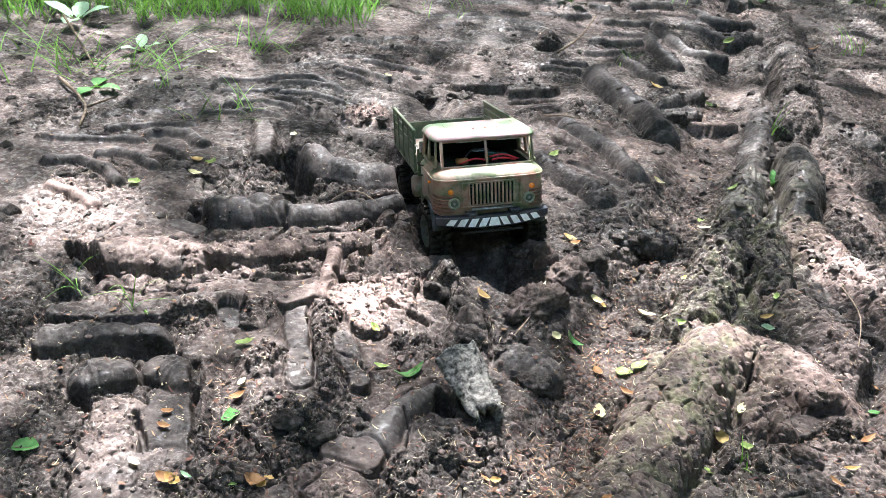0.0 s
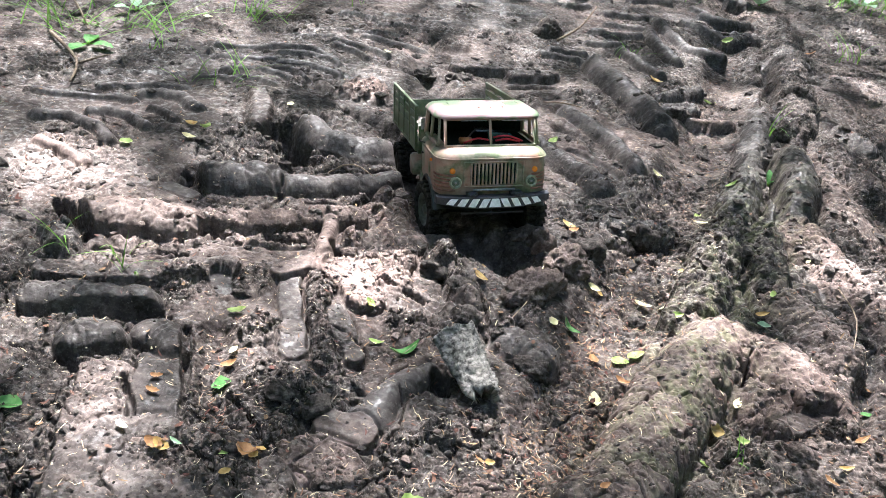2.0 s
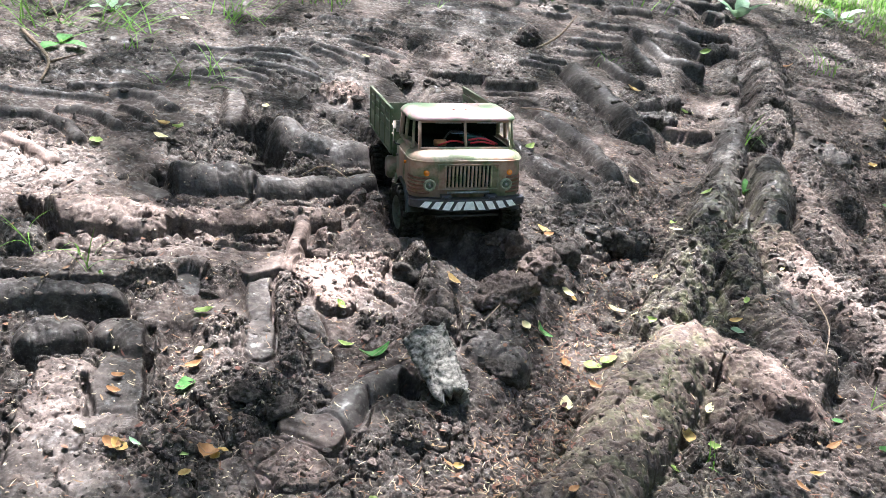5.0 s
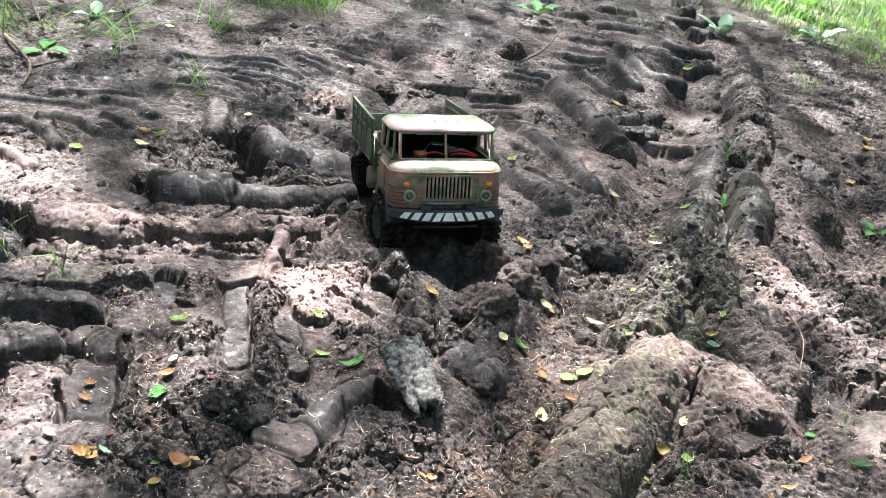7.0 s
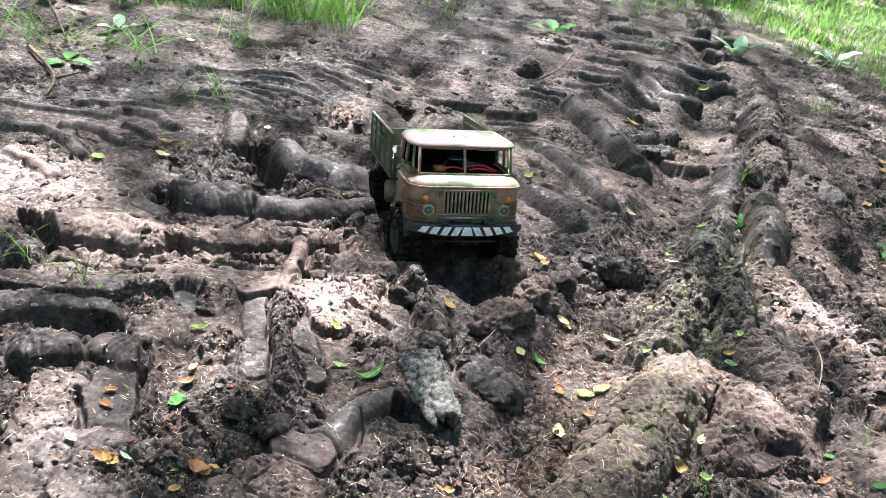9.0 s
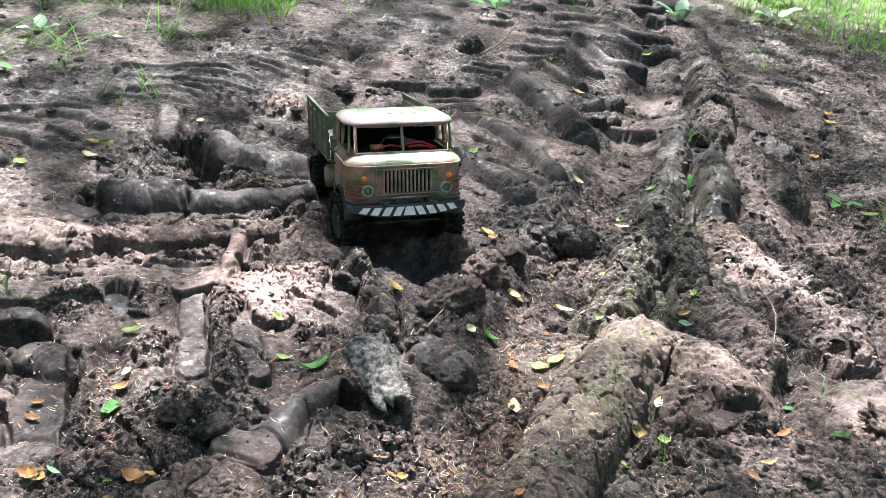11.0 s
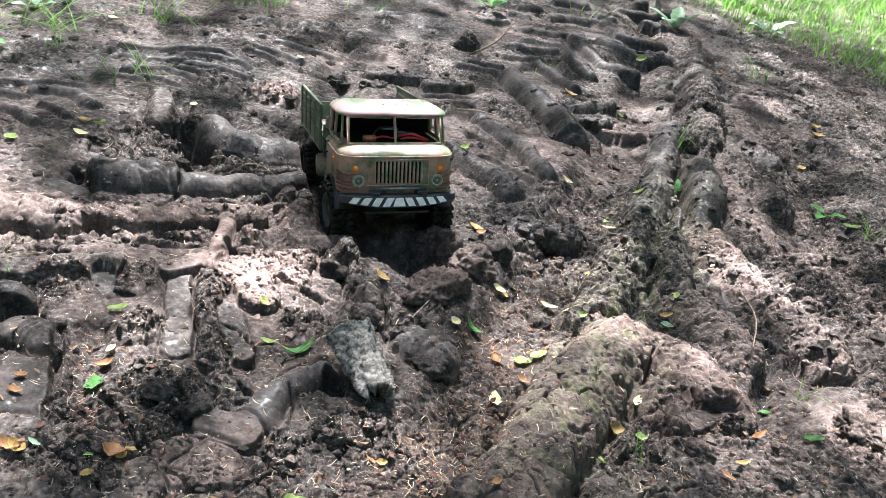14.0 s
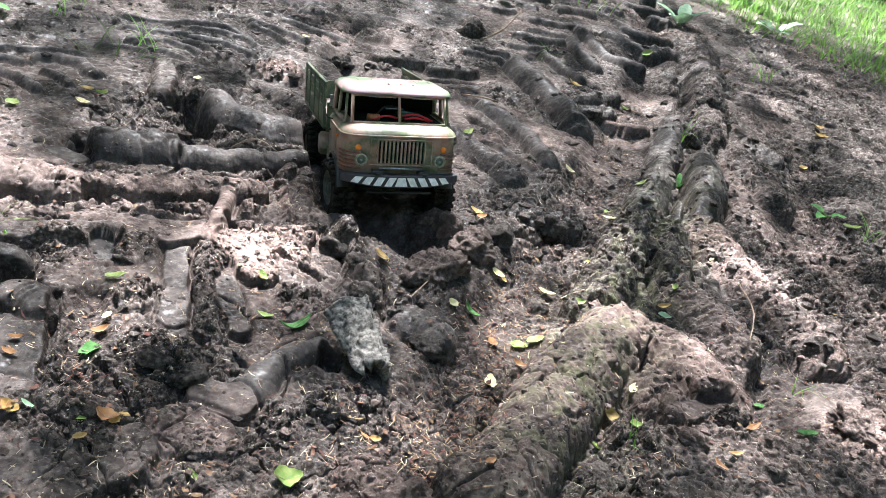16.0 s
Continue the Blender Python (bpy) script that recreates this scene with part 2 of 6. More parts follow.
BLACK_WIRE = plain("black_wire", (0.015, 0.015, 0.015), 0.4, var=0.1, bumps=0.0)
TEAL = plain("teal_circuit_box", (0.02, 0.055, 0.05), 0.2, var=0.5, scale=500.0)
BOX_SHINE = plain("box_top_reflection", (0.25, 0.30, 0.34), 0.15, 0.6, var=0.5, scale=400.0)
BRASS = plain("brown_copper", (0.32, 0.13, 0.05), 0.4, 0.3, var=0.3)

# ---- the ground: one sheet of churned mud, in rings round the viewer ----
def hash01(ix, iy, seed):
    h = (ix.astype(np.int64) * 374761393 + iy.astype(np.int64) * 668265263 + seed * 974634777) & 0xFFFFFFFF
    h = ((h ^ (h >> 13)) * 1274126177) & 0xFFFFFFFF
    return ((h ^ (h >> 16)) & 0xFFFFFF) / float(0xFFFFFF)


def vnoise(x, y, seed):
    fx, fy = np.floor(x), np.floor(y)
    u, v = x - fx, y - fy
    ix, iy = fx.astype(np.int64), fy.astype(np.int64)
    u, v = u * u * u * (u * (u * 6 - 15) + 10), v * v * v * (v * (v * 6 - 15) + 10)
    a, b = hash01(ix, iy, seed), hash01(ix + 1, iy, seed)
    c, d = hash01(ix, iy + 1, seed), hash01(ix + 1, iy + 1, seed)
    return ((a * (1 - u) + b * u) * (1 - v) + (c * (1 - u) + d * u) * v) * 2 - 1


def fbm(x, y, freq, octaves, seed, gain=0.5):
    total, amp = np.zeros_like(x), 1.0
    for k in range(octaves):
        c, s = math.cos(0.6 * k + seed), math.sin(0.6 * k + seed)
        total += amp * vnoise((c * x - s * y) * freq + 7.3 * k, (s * x + c * y) * freq - 3.1 * k, seed + k)
        freq, amp = freq * 2.03, amp * gain
    return total


def cells(x, y, freq, seed):
    """Distance to the nearest and second nearest scattered point, in cell widths."""
    x, y = x * freq, y * freq
    ix, iy = np.floor(x).astype(np.int64), np.floor(y).astype(np.int64)
    f1, f2 = np.full_like(x, 9.0), np.full_like(x, 9.0)
    for dx in (-1, 0, 1):
        for dy in (-1, 0, 1):
            jx, jy = ix + dx, iy + dy
            d = np.hypot(jx + hash01(jx, jy, seed) - x, jy + hash01(jx, jy, seed + 9) - y)
            f2 = np.minimum(f2, np.maximum(f1, d))
            f1 = np.minimum(f1, d)
    return f1, f2


GX, GY = 0.01, 0.02
ring = np.concatenate([[0.0, 0.08, 0.16, 0.24], np.geomspace(0.33, 2.9, 1000), np.geomspace(2.95, 7.0, 80), np.geomspace(7.4, 420.0, 46)])
turn_at = np.radians(np.concatenate([np.linspace(-140, -41, 46)[:-1], np.linspace(-39, 47, 860), np.linspace(51, 220, 80)[1:]]))
RR, TT = np.meshgrid(ring, turn_at, indexing="ij")
X, Y = GX + RR * np.sin(TT), GY + RR * np.cos(TT)
NEAR = 1.0 - np.clip((RR - 5.0) / 6.0, 0, 1)
Z = 0.006 * fbm(X, Y, 3.5, 3, 11) * NEAR + 0.003 * fbm(X, Y, 14.0, 2, 12) * NEAR + 0.6 * (1 - NEAR) * fbm(X, Y, 0.03, 3, 13)
ROLL = Z.copy()
ROUGH = (0.52 + 0.36 * fbm(X, Y, 9.0, 2, 14)) * (1 - 0.3 * np.clip((Y - 0.95) / 0.4, 0, 1) * np.clip((0.45 - X) / 0.3, 0, 1))
WET, DRY_LIT, MOSS, LITTER = np.zeros_like(X), np.zeros_like(X), np.zeros_like(X), np.full_like(X, 0.12)
# paleness of the mud: dry ground, and light put into sunlit places
DRY_LIT += np.clip(0.04 + 0.2 * fbm(X, Y, 4.0, 2, 15), 0, 0.5)
WX = X + 0.0030 * fbm(X, Y, 22.0, 2, 16)
WY = Y + 0.0030 * fbm(X, Y, 22.0, 2, 17)
EDGE = 1 + 0.10 * fbm(X, Y, 19.0, 3, 18)
TORN = 1 + 0.22 * fbm(X, Y, 38.0, 3, 19)


def near_line(points, reach):
    """Which places lie near a bent line, how far off, and how far along (0 to 1)."""
    p = np.array(points, float)
    lo, hi = p.min(0) - reach, p.max(0) + reach
    at = np.nonzero((WX > lo[0]) & (WX < hi[0]) & (WY > lo[1]) & (WY < hi[1]))
    x, y = WX[at], WY[at]
    best, along = np.full(x.shape, 9.0), np.zeros(x.shape)
    for k, (a, b) in enumerate(zip(p[:-1], p[1:])):
        ab = b - a
        s = np.clip(((x - a[0]) * ab[0] + (y - a[1]) * ab[1]) / (ab @ ab), 0, 1)
        d = np.hypot(x - a[0] - s * ab[0], y - a[1] - s * ab[1])
        closer = d < best
        best, along = np.where(closer, d, best), np.where(closer, (k + s) / (len(p) - 1), along)
    keep = best < reach
    return (at[0][keep], at[1][keep]), best[keep], along[keep]


def settle(at, inside, rough, wet, dry):
    ROUGH[at] += (rough - ROUGH[at]) * inside
    WET[at] += (wet - WET[at]) * inside
    DRY_LIT[at] += (dry - DRY_LIT[at]) * inside * 0.8
    LITTER[at] *= 1 - 0.6 * inside


def lug(points, r, h, z0=0.0, rough=0.15, wet=0.6, dry=0.08):
    """A rounded roll of pressed mud with a steep side and a crease round its foot."""
    at, d, along = near_line(points, r * 2.1)
    torn = min(1.0, max(0.0, (rough - 0.25) / 0.5))
    q = d / (r * (EDGE[at] * (1 - torn) + TORN[at] * torn))
    side = np.clip(1 - q ** 2, 0, 1)
    soft = 0.6 + 0.4 * np.clip((RR[at] - 0.75) / 0.35, 0, 1)
    top = z0 + ROLL[at] + h * (side ** soft * (1 - torn) + side ** 1.25 * torn) * (1 + 0.07 * np.sin(along * 17 + r * 900))
    Z[at] -= 0.30 * h * np.exp(-((q - 1.10) / 0.16) ** 2)
    inside = np.clip((1.08 - q) / 0.16, 0, 1)
    Z[at] = np.where(q < 1, np.maximum(Z[at], top), Z[at])
    settle(at, inside, rough, wet, dry)


def slab(points, r, z, rough=0.1, wet=0.2, dry=0.12):
    """A flat pressed face with a rounded rim."""
    at, d, _ = near_line(points, r * 1.8)
    q = d / (r * (0.5 * EDGE[at] + 0.5 * TORN[at]))
    inside = np.clip((1.08 - q) / (0.16 + 0.4 * np.clip((RR[at] - 0.75) / 0.35, 0, 1)), 0, 1)
    inside = inside * inside * (3 - 2 * inside)
    Z[at] = Z[at] * (1 - inside) + (z + 0.5 * ROLL[at]) * inside - 0.004 * np.exp(-((q - 1.16) / 0.12) ** 2)
    settle(at, inside, rough, wet, dry)


def hollow(points, r, depth):
    """A steep-sided hole or gap that drops into the dark."""
    at, d, _ = near_line(points, r * 1.7)
    q = d / (r * (0.4 * EDGE[at] + 0.6 * TORN[at]))
    p = np.exp(-(q / 0.9) ** (6 - 3.5 * np.clip((RR[at] - 0.75) / 0.35, 0, 1)))
    Z[at] -= depth * p
    settle(at, p, 0.45, 0.1, 0.0)


def dig(points, r, depth, litter=0.0):
    """A trough with soft sides."""
    at, d, _ = near_line(points, r * 1.6)
    q = d / (r * EDGE[at])
    p = np.exp(-(q / 0.72) ** 4)
    Z[at] -= depth * p
    LITTER[at] = np.maximum(LITTER[at], litter * p)
    # the channel's damp sheen, put in as paler mud
    DRY_LIT[at] += 0.10 * litter * p


def mound(x, y, rx, ry, h, rough=0.9, dry=0.1):
    at = np.nonzero((np.abs(WX - x) < rx * 1.5) & (np.abs(WY - y) < ry * 1.5))
    q = np.hypot((WX[at] - x) / rx, (WY[at] - y) / ry) / TORN[at]
    p = np.clip(1 - q ** 2, 0, 1) ** 0.8
    Z[at] += h * p
    settle(at, np.clip((1.0 - q) / 0.4, 0, 1), rough, 0.05, dry)


# the wide wheel channel with leaf litter, the furrow past the bank, and the hollow before the bank
dig([(0.937, 3.156), (0.559, 1.710), (0.404, 1.236), (0.295, 0.975), (0.246, 0.840), (0.206, 0.733), (0.169, 0.644), (0.137, 0.570), (0.097, 0.492)], 0.0619, 0.022, litter=1.0)
dig([(0.857, 1.462), (0.705, 1.165), (0.625, 0.981)], 0.0740, 0.022, litter=0.6)
dig([(0.853, 1.706), (0.736, 1.282)], 0.0638, 0.008, litter=0.6)
dig([(0.525, 0.713), (0.469, 0.679), (0.417, 0.593)], 0.0386, 0.016, litter=0.5)
dig([(-0.187, 0.601), (-0.171, 0.541), (-0.157, 0.489), (-0.134, 0.446)], 0.0195, 0.01, litter=0.5)
dig([(-0.023, 0.656), (-0.052, 0.577), (-0.076, 0.554)], 0.0299, 0.006)

# the far left flank of ribs
lug([(-0.578, 1.063), (-0.543, 1.069), (-0.510, 1.081), (-0.474, 1.089), (-0.446, 1.082)], 0.0088, 0.0088, 0.0)
lug([(-0.537, 0.986), (-0.507, 0.997), (-0.480, 0.989), (-0.450, 0.968), (-0.425, 0.945)], 0.0098, 0.0097, 0.0)
lug([(-0.482, 1.019), (-0.455, 1.029), (-0.427, 1.014), (-0.396, 0.988)], 0.0098, 0.0097, 0.0)
lug([(-0.500, 0.915), (-0.470, 0.909), (-0.445, 0.889), (-0.425, 0.875)], 0.0090, 0.0086, 0.0, dry=0.6, wet=0.1)
lug([(-0.443, 1.108), (-0.415, 1.119), (-0.386, 1.106), (-0.355, 1.078)], 0.0104, 0.0104, 0.0)
lug([(-0.412, 1.055), (-0.387, 1.047), (-0.370, 1.025)], 0.0083, 0.0082, 0.0, wet=0.5)
lug([(-0.512, 1.120), (-0.458, 1.146), (-0.420, 1.153), (-0.390, 1.151)], 0.0063, 0.0063, 0.0)
lug([(-0.395, 1.202), (-0.362, 1.207), (-0.331, 1.205)], 0.0065, 0.0065, 0.0)
lug([(-0.571, 1.143), (-0.518, 1.170), (-0.462, 1.198), (-0.418, 1.218)], 0.0047, 0.0047, 0.0, rough=0.5)
lug([(-0.413, 1.365), (-0.362, 1.390), (-0.326, 1.403), (-0.286, 1.408), (-0.247, 1.405), (-0.215, 1.385)], 0.0083, 0.0083, 0.0)
lug([(-0.390, 1.307), (-0.343, 1.324), (-0.309, 1.336)], 0.0070, 0.0070, 0.0)
lug([(-0.307, 1.368), (-0.271, 1.381), (-0.222, 1.382), (-0.203, 1.362)], 0.0071, 0.0071, 0.0)
lug([(-0.299, 1.323), (-0.260, 1.331), (-0.227, 1.321), (-0.196, 1.308)], 0.0068, 0.0068, 0.0)
lug([(-0.369, 1.243), (-0.325, 1.259), (-0.287, 1.254), (-0.257, 1.241)], 0.0075, 0.0075, 0.0)
lug([(-0.343, 1.214), (-0.305, 1.220), (-0.278, 1.206)], 0.0064, 0.0064, 0.0)
lug([(-0.295, 1.284), (-0.267, 1.288), (-0.241, 1.257)], 0.0086, 0.0086, 0.0, wet=0.4)
lug([(-0.231, 1.486), (-0.190, 1.485), (-0.154, 1.470), (-0.128, 1.449)], 0.0086, 0.0086, 0.0)
lug([(-0.225, 1.444), (-0.185, 1.440), (-0.165, 1.414)], 0.0084, 0.0084, 0.0)
lug([(-0.189, 1.544), (-0.146, 1.548), (-0.101, 1.538), (-0.070, 1.522)], 0.0078, 0.0078, 0.0)
lug([(-0.239, 1.549), (-0.174, 1.589), (-0.128, 1.596)], 0.0057, 0.0057, 0.0, rough=0.4)
lug([(-0.164, 1.635), (-0.099, 1.675)], 0.0072, 0.0072, 0.0, rough=0.4)
lug([(-0.250, 1.684), (-0.212, 1.683), (-0.181, 1.666)], 0.0085, 0.0085, 0.0, rough=0.5)
lug([(-0.313, 1.473), (-0.238, 1.516)], 0.0055, 0.0055, 0.0, rough=0.5)
lug([(-0.369, 1.489), (-0.313, 1.515), (-0.256, 1.553)], 0.0056, 0.0056, 0.0, rough=0.7, wet=0.1)
lug([(-0.476, 1.304), (-0.410, 1.327)], 0.0060, 0.0060, 0.0, rough=0.7, wet=0.1)
slab([(-0.289, 1.158), (-0.274, 1.105), (-0.262, 1.056)], 0.0175, 0.014, rough=0.15)
mound(-0.244, 1.223, 0.020, 0.020, 0.0126, rough=0.8)
mound(-0.210, 1.237, 0.018, 0.018, 0.0126, rough=0.35)
mound(-0.188, 1.207, 0.014, 0.014, 0.0104, rough=0.7)
mound(-0.144, 1.259, 0.047, 0.042, 0.0252, rough=0.8, dry=0.9)
hollow([(-0.150, 1.171), (-0.108, 1.151), (-0.085, 1.135)], 0.0187, 0.0225)
mound(-0.316, 0.995, 0.020, 0.020, 0.0097, rough=0.6)

# behind the truck: pits and slabs
hollow([(-0.068, 1.600), (-0.049, 1.641)], 0.0187, 0.0225)
hollow([(-0.067, 1.422), (-0.039, 1.391), (-0.020, 1.340)], 0.0261, 0.03)
mound(-0.017, 1.585, 0.034, 0.034, 0.0168, rough=0.8)
mound(-0.109, 1.464, 0.028, 0.028, 0.0126, rough=0.5)
slab([(-0.005, 1.457), (0.073, 1.476)], 0.0138, 0.012, rough=0.35)
slab([(0.100, 1.456), (0.172, 1.491)], 0.0172, 0.013, rough=0.3)
hollow([(0.097, 1.415), (0.176, 1.439)], 0.0104, 0.015)
mound(0.116, 1.336, 0.033, 0.033, 0.0122, rough=0.8)
mound(0.114, 1.713, 0.035, 0.035, 0.0126, rough=0.7)
mound(0.060, 1.697, 0.029, 0.029, 0.0105, rough=0.7)
lug([(0.074, 2.152), (0.157, 2.184), (0.243, 2.216)], 0.0070, 0.0070, 0.0, rough=0.35)
lug([(0.075, 2.055), (0.155, 2.084), (0.236, 2.101)], 0.0067, 0.0067, 0.0, rough=0.35)
lug([(0.083, 1.984), (0.146, 1.998), (0.177, 1.974)], 0.0064, 0.0064, 0.0, rough=0.35)
lug([(0.144, 2.291), (0.259, 2.352), (0.351, 2.373)], 0.0075, 0.0075, 0.0, rough=0.35)
lug([(-0.066, 1.852), (0.017, 1.887), (0.083, 1.911)], 0.0060, 0.0060, 0.0, rough=0.35)
lug([(-0.068, 1.732), (-0.002, 1.743), (0.029, 1.744)], 0.0056, 0.0056, 0.0, rough=0.35)
lug([(0.083, 1.900), (0.137, 1.930), (0.185, 1.937)], 0.0062, 0.0062, 0.0, rough=0.35)
lug([(0.096, 2.334), (0.213, 2.422), (0.309, 2.471)], 0.0077, 0.0077, 0.0, rough=0.35)
lug([(0.008, 2.142), (0.067, 2.158), (0.127, 2.162)], 0.0069, 0.0069, 0.0, rough=0.35)
lug([(-0.171, 1.728), (-0.100, 1.749), (-0.053, 1.769)], 0.0056, 0.0056, 0.0, rough=0.35)
lug([(-0.014, 1.980), (0.041, 1.994), (0.083, 1.996)], 0.0064, 0.0064, 0.0, rough=0.35)
lug([(-0.082, 1.977), (-0.028, 1.991), (0.026, 2.017)], 0.0064, 0.0064, 0.0, rough=0.35)
mound(0.004, 1.881, 0.040, 0.040, 0.0063, rough=0.8)

# the flank of lugs that runs the other way
lug([(0.480, 2.476), (0.528, 2.506), (0.576, 2.506)], 0.0182, 0.0182, 0.0, rough=0.2)
lug([(0.442, 2.270), (0.496, 2.304), (0.551, 2.325)], 0.0185, 0.0185, 0.0, rough=0.2)
lug([(0.337, 2.053), (0.398, 2.052), (0.463, 2.076)], 0.0134, 0.0134, 0.0, rough=0.2)
lug([(0.330, 1.951), (0.371, 1.953), (0.416, 1.957)], 0.0113, 0.0113, 0.0, rough=0.2)
lug([(0.287, 1.866), (0.332, 1.852), (0.399, 1.874)], 0.0121, 0.0121, 0.0, rough=0.2)
lug([(0.267, 1.778), (0.312, 1.784), (0.354, 1.797)], 0.0104, 0.0104, 0.0, rough=0.2)
lug([(0.180, 1.669), (0.216, 1.679), (0.253, 1.689)], 0.0109, 0.0109, 0.0, rough=0.2)
lug([(0.160, 1.616), (0.213, 1.634), (0.277, 1.655)], 0.0095, 0.0095, 0.0, rough=0.2)
lug([(0.476, 2.640), (0.536, 2.675)], 0.0155, 0.0155, 0.0, rough=0.2)
lug([(0.351, 2.305), (0.422, 2.357)], 0.0136, 0.0136, 0.0, rough=0.2)
lug([(0.241, 2.078), (0.302, 2.107)], 0.0121, 0.0121, 0.0, rough=0.2)
lug([(0.327, 2.217), (0.372, 2.205)], 0.0127, 0.0127, 0.0, rough=0.2)
mound(0.183, 1.796, 0.032, 0.022, 0.0368, rough=0.5)

# casts of tractor lugs on the curved right flank
lug([(0.268, 1.622), (0.283, 1.544), (0.303, 1.456), (0.331, 1.394), (0.344, 1.335), (0.343, 1.300)], 0.0308, 0.0288, -0.006)
lug([(0.186, 1.309), (0.214, 1.267), (0.243, 1.221), (0.259, 1.163), (0.272, 1.111)], 0.0176, 0.0161, -0.004)
lug([(0.129, 1.155), (0.159, 1.095), (0.185, 1.059), (0.213, 1.019)], 0.0220, 0.0198, -0.004, rough=0.35)
lug([(0.338, 1.743), (0.371, 1.667), (0.399, 1.603)], 0.0160, 0.0160, 0.0)
lug([(0.423, 1.915), (0.433, 1.811), (0.455, 1.733)], 0.0160, 0.0160, 0.0)
lug([(0.474, 2.059), (0.477, 1.926), (0.500, 1.831), (0.533, 1.802), (0.567, 1.791)], 0.0163, 0.0163, 0.0)
lug([(0.537, 2.077), (0.583, 2.032), (0.642, 1.990)], 0.0151, 0.0151, 0.0)
lug([(0.609, 2.189), (0.673, 2.164), (0.759, 2.196), (0.839, 2.300)], 0.0166, 0.0166, 0.0)
lug([(0.606, 2.287), (0.637, 2.244)], 0.0149, 0.0149, 0.0)
lug([(0.699, 2.570), (0.798, 2.605), (0.892, 2.681)], 0.0155, 0.0155, 0.0)
lug([(0.755, 2.447), (0.803, 2.433)], 0.0182, 0.0182, 0.0)
lug([(0.799, 2.764), (0.896, 2.856)], 0.0170, 0.0170, 0.0)
lug([(0.775, 2.877), (0.859, 2.980)], 0.0198, 0.0198, 0.0, rough=0.5)
lug([(0.608, 2.424), (0.650, 2.418)], 0.0142, 0.0142, 0.0, rough=0.4)
lug([(0.648, 2.005), (0.735, 2.058)], 0.0220, 0.0220, 0.0, rough=0.5)
lug([(0.370, 1.453), (0.412, 1.497), (0.458, 1.531)], 0.0146, 0.0144, 0.0, rough=0.5)
lug([(0.373, 1.399), (0.419, 1.423)], 0.0195, 0.0188, 0.0, rough=0.5)
hollow([(0.374, 1.403), (0.414, 1.419)], 0.0085, 0.0112)
hollow([(0.315, 1.286), (0.350, 1.292)], 0.0097, 0.0105)
hollow([(0.285, 1.405), (0.303, 1.305)], 0.0117, 0.0105)
hollow([(0.173, 1.235), (0.213, 1.209), (0.234, 1.142)], 0.0144, 0.0135)
hollow([(0.229, 1.416), (0.256, 1.374), (0.283, 1.294)], 0.0101, 0.009)
slab([(0.187, 1.151), (0.219, 1.120), (0.241, 1.085)], 0.0135, -0.01, rough=0.1, wet=0.6)
mound(0.208, 1.392, 0.027, 0.027, 0.0122, rough=0.9)
lug([(0.413, 1.383), (0.490, 1.392)], 0.0086, 0.0081, -0.007, rough=0.4, dry=0.7, wet=0.1)
mound(0.410, 1.274, 0.020, 0.020, 0.0125, rough=0.8)
mound(0.408, 1.098, 0.019, 0.019, 0.0079, rough=0.8)
lug([(0.208, 0.929), (0.244, 0.929), (0.275, 0.930)], 0.0223, 0.0156, -0.01, rough=0.6)
hollow([(0.206, 0.879), (0.243, 0.891), (0.269, 0.901)], 0.0057, 0.012)
mound(0.281, 1.050, 0.029, 0.029, 0.008, rough=0.8)

# the long bank between the channel and the furrow
lug([(0.824, 2.236), (0.772, 1.988), (0.713, 1.775)], 0.0523, 0.0276, 0.0, rough=0.75, wet=0.1)
lug([(0.689, 1.701), (0.636, 1.517), (0.589, 1.377)], 0.0457, 0.0296, 0.0, rough=0.8, wet=0.1)
mound(0.643, 1.550, 0.031, 0.031, 0.012, rough=0.9)
mound(0.600, 1.394, 0.026, 0.026, 0.0094, rough=0.8)
hollow([(0.698, 1.904), (0.640, 1.686), (0.593, 1.508)], 0.0115, 0.015)
lug([(0.552, 1.435), (0.490, 1.261), (0.436, 1.108), (0.388, 0.991)], 0.0266, 0.0199, 0.0, rough=0.5)
lug([(0.548, 1.246), (0.524, 1.140), (0.481, 1.030)], 0.0338, 0.0301, 0.0, rough=0.35)
hollow([(0.514, 1.234), (0.480, 1.105), (0.459, 1.016)], 0.0070, 0.0225)
hollow([(0.505, 1.019), (0.548, 1.098)], 0.0090, 0.015)
lug([(0.643, 1.344), (0.634, 1.225), (0.641, 1.147)], 0.0343, 0.0124, 0.0, rough=0.7, wet=0.1)
lug([(0.696, 1.420), (0.718, 1.367)], 0.0224, 0.0146, 0.0, rough=0.5)
lug([(0.374, 0.958), (0.332, 0.859), (0.305, 0.794), (0.277, 0.735)], 0.0307, 0.0198, 0.0, rough=0.72, wet=0.1)
lug([(0.420, 0.963), (0.398, 0.882), (0.390, 0.828)], 0.0253, 0.0215, 0.0, rough=0.65, wet=0.1)
hollow([(0.358, 0.832), (0.352, 0.776), (0.361, 0.757)], 0.0046, 0.018)
hollow([(0.353, 1.018), (0.369, 1.016)], 0.0064, 0.009)
lug([(0.478, 0.975), (0.485, 0.905), (0.494, 0.832), (0.517, 0.772), (0.532, 0.736)], 0.0374, 0.0224, -0.003, rough=0.55, dry=0.75, wet=0.1)
dig([(0.468, 0.888), (0.481, 0.854), (0.496, 0.822)], 0.0029, 0.012)
hollow([(0.520, 0.838), (0.562, 0.870), (0.584, 0.871)], 0.0078, 0.0105)
hollow([(0.467, 0.946), (0.478, 0.933)], 0.0039, 0.009)
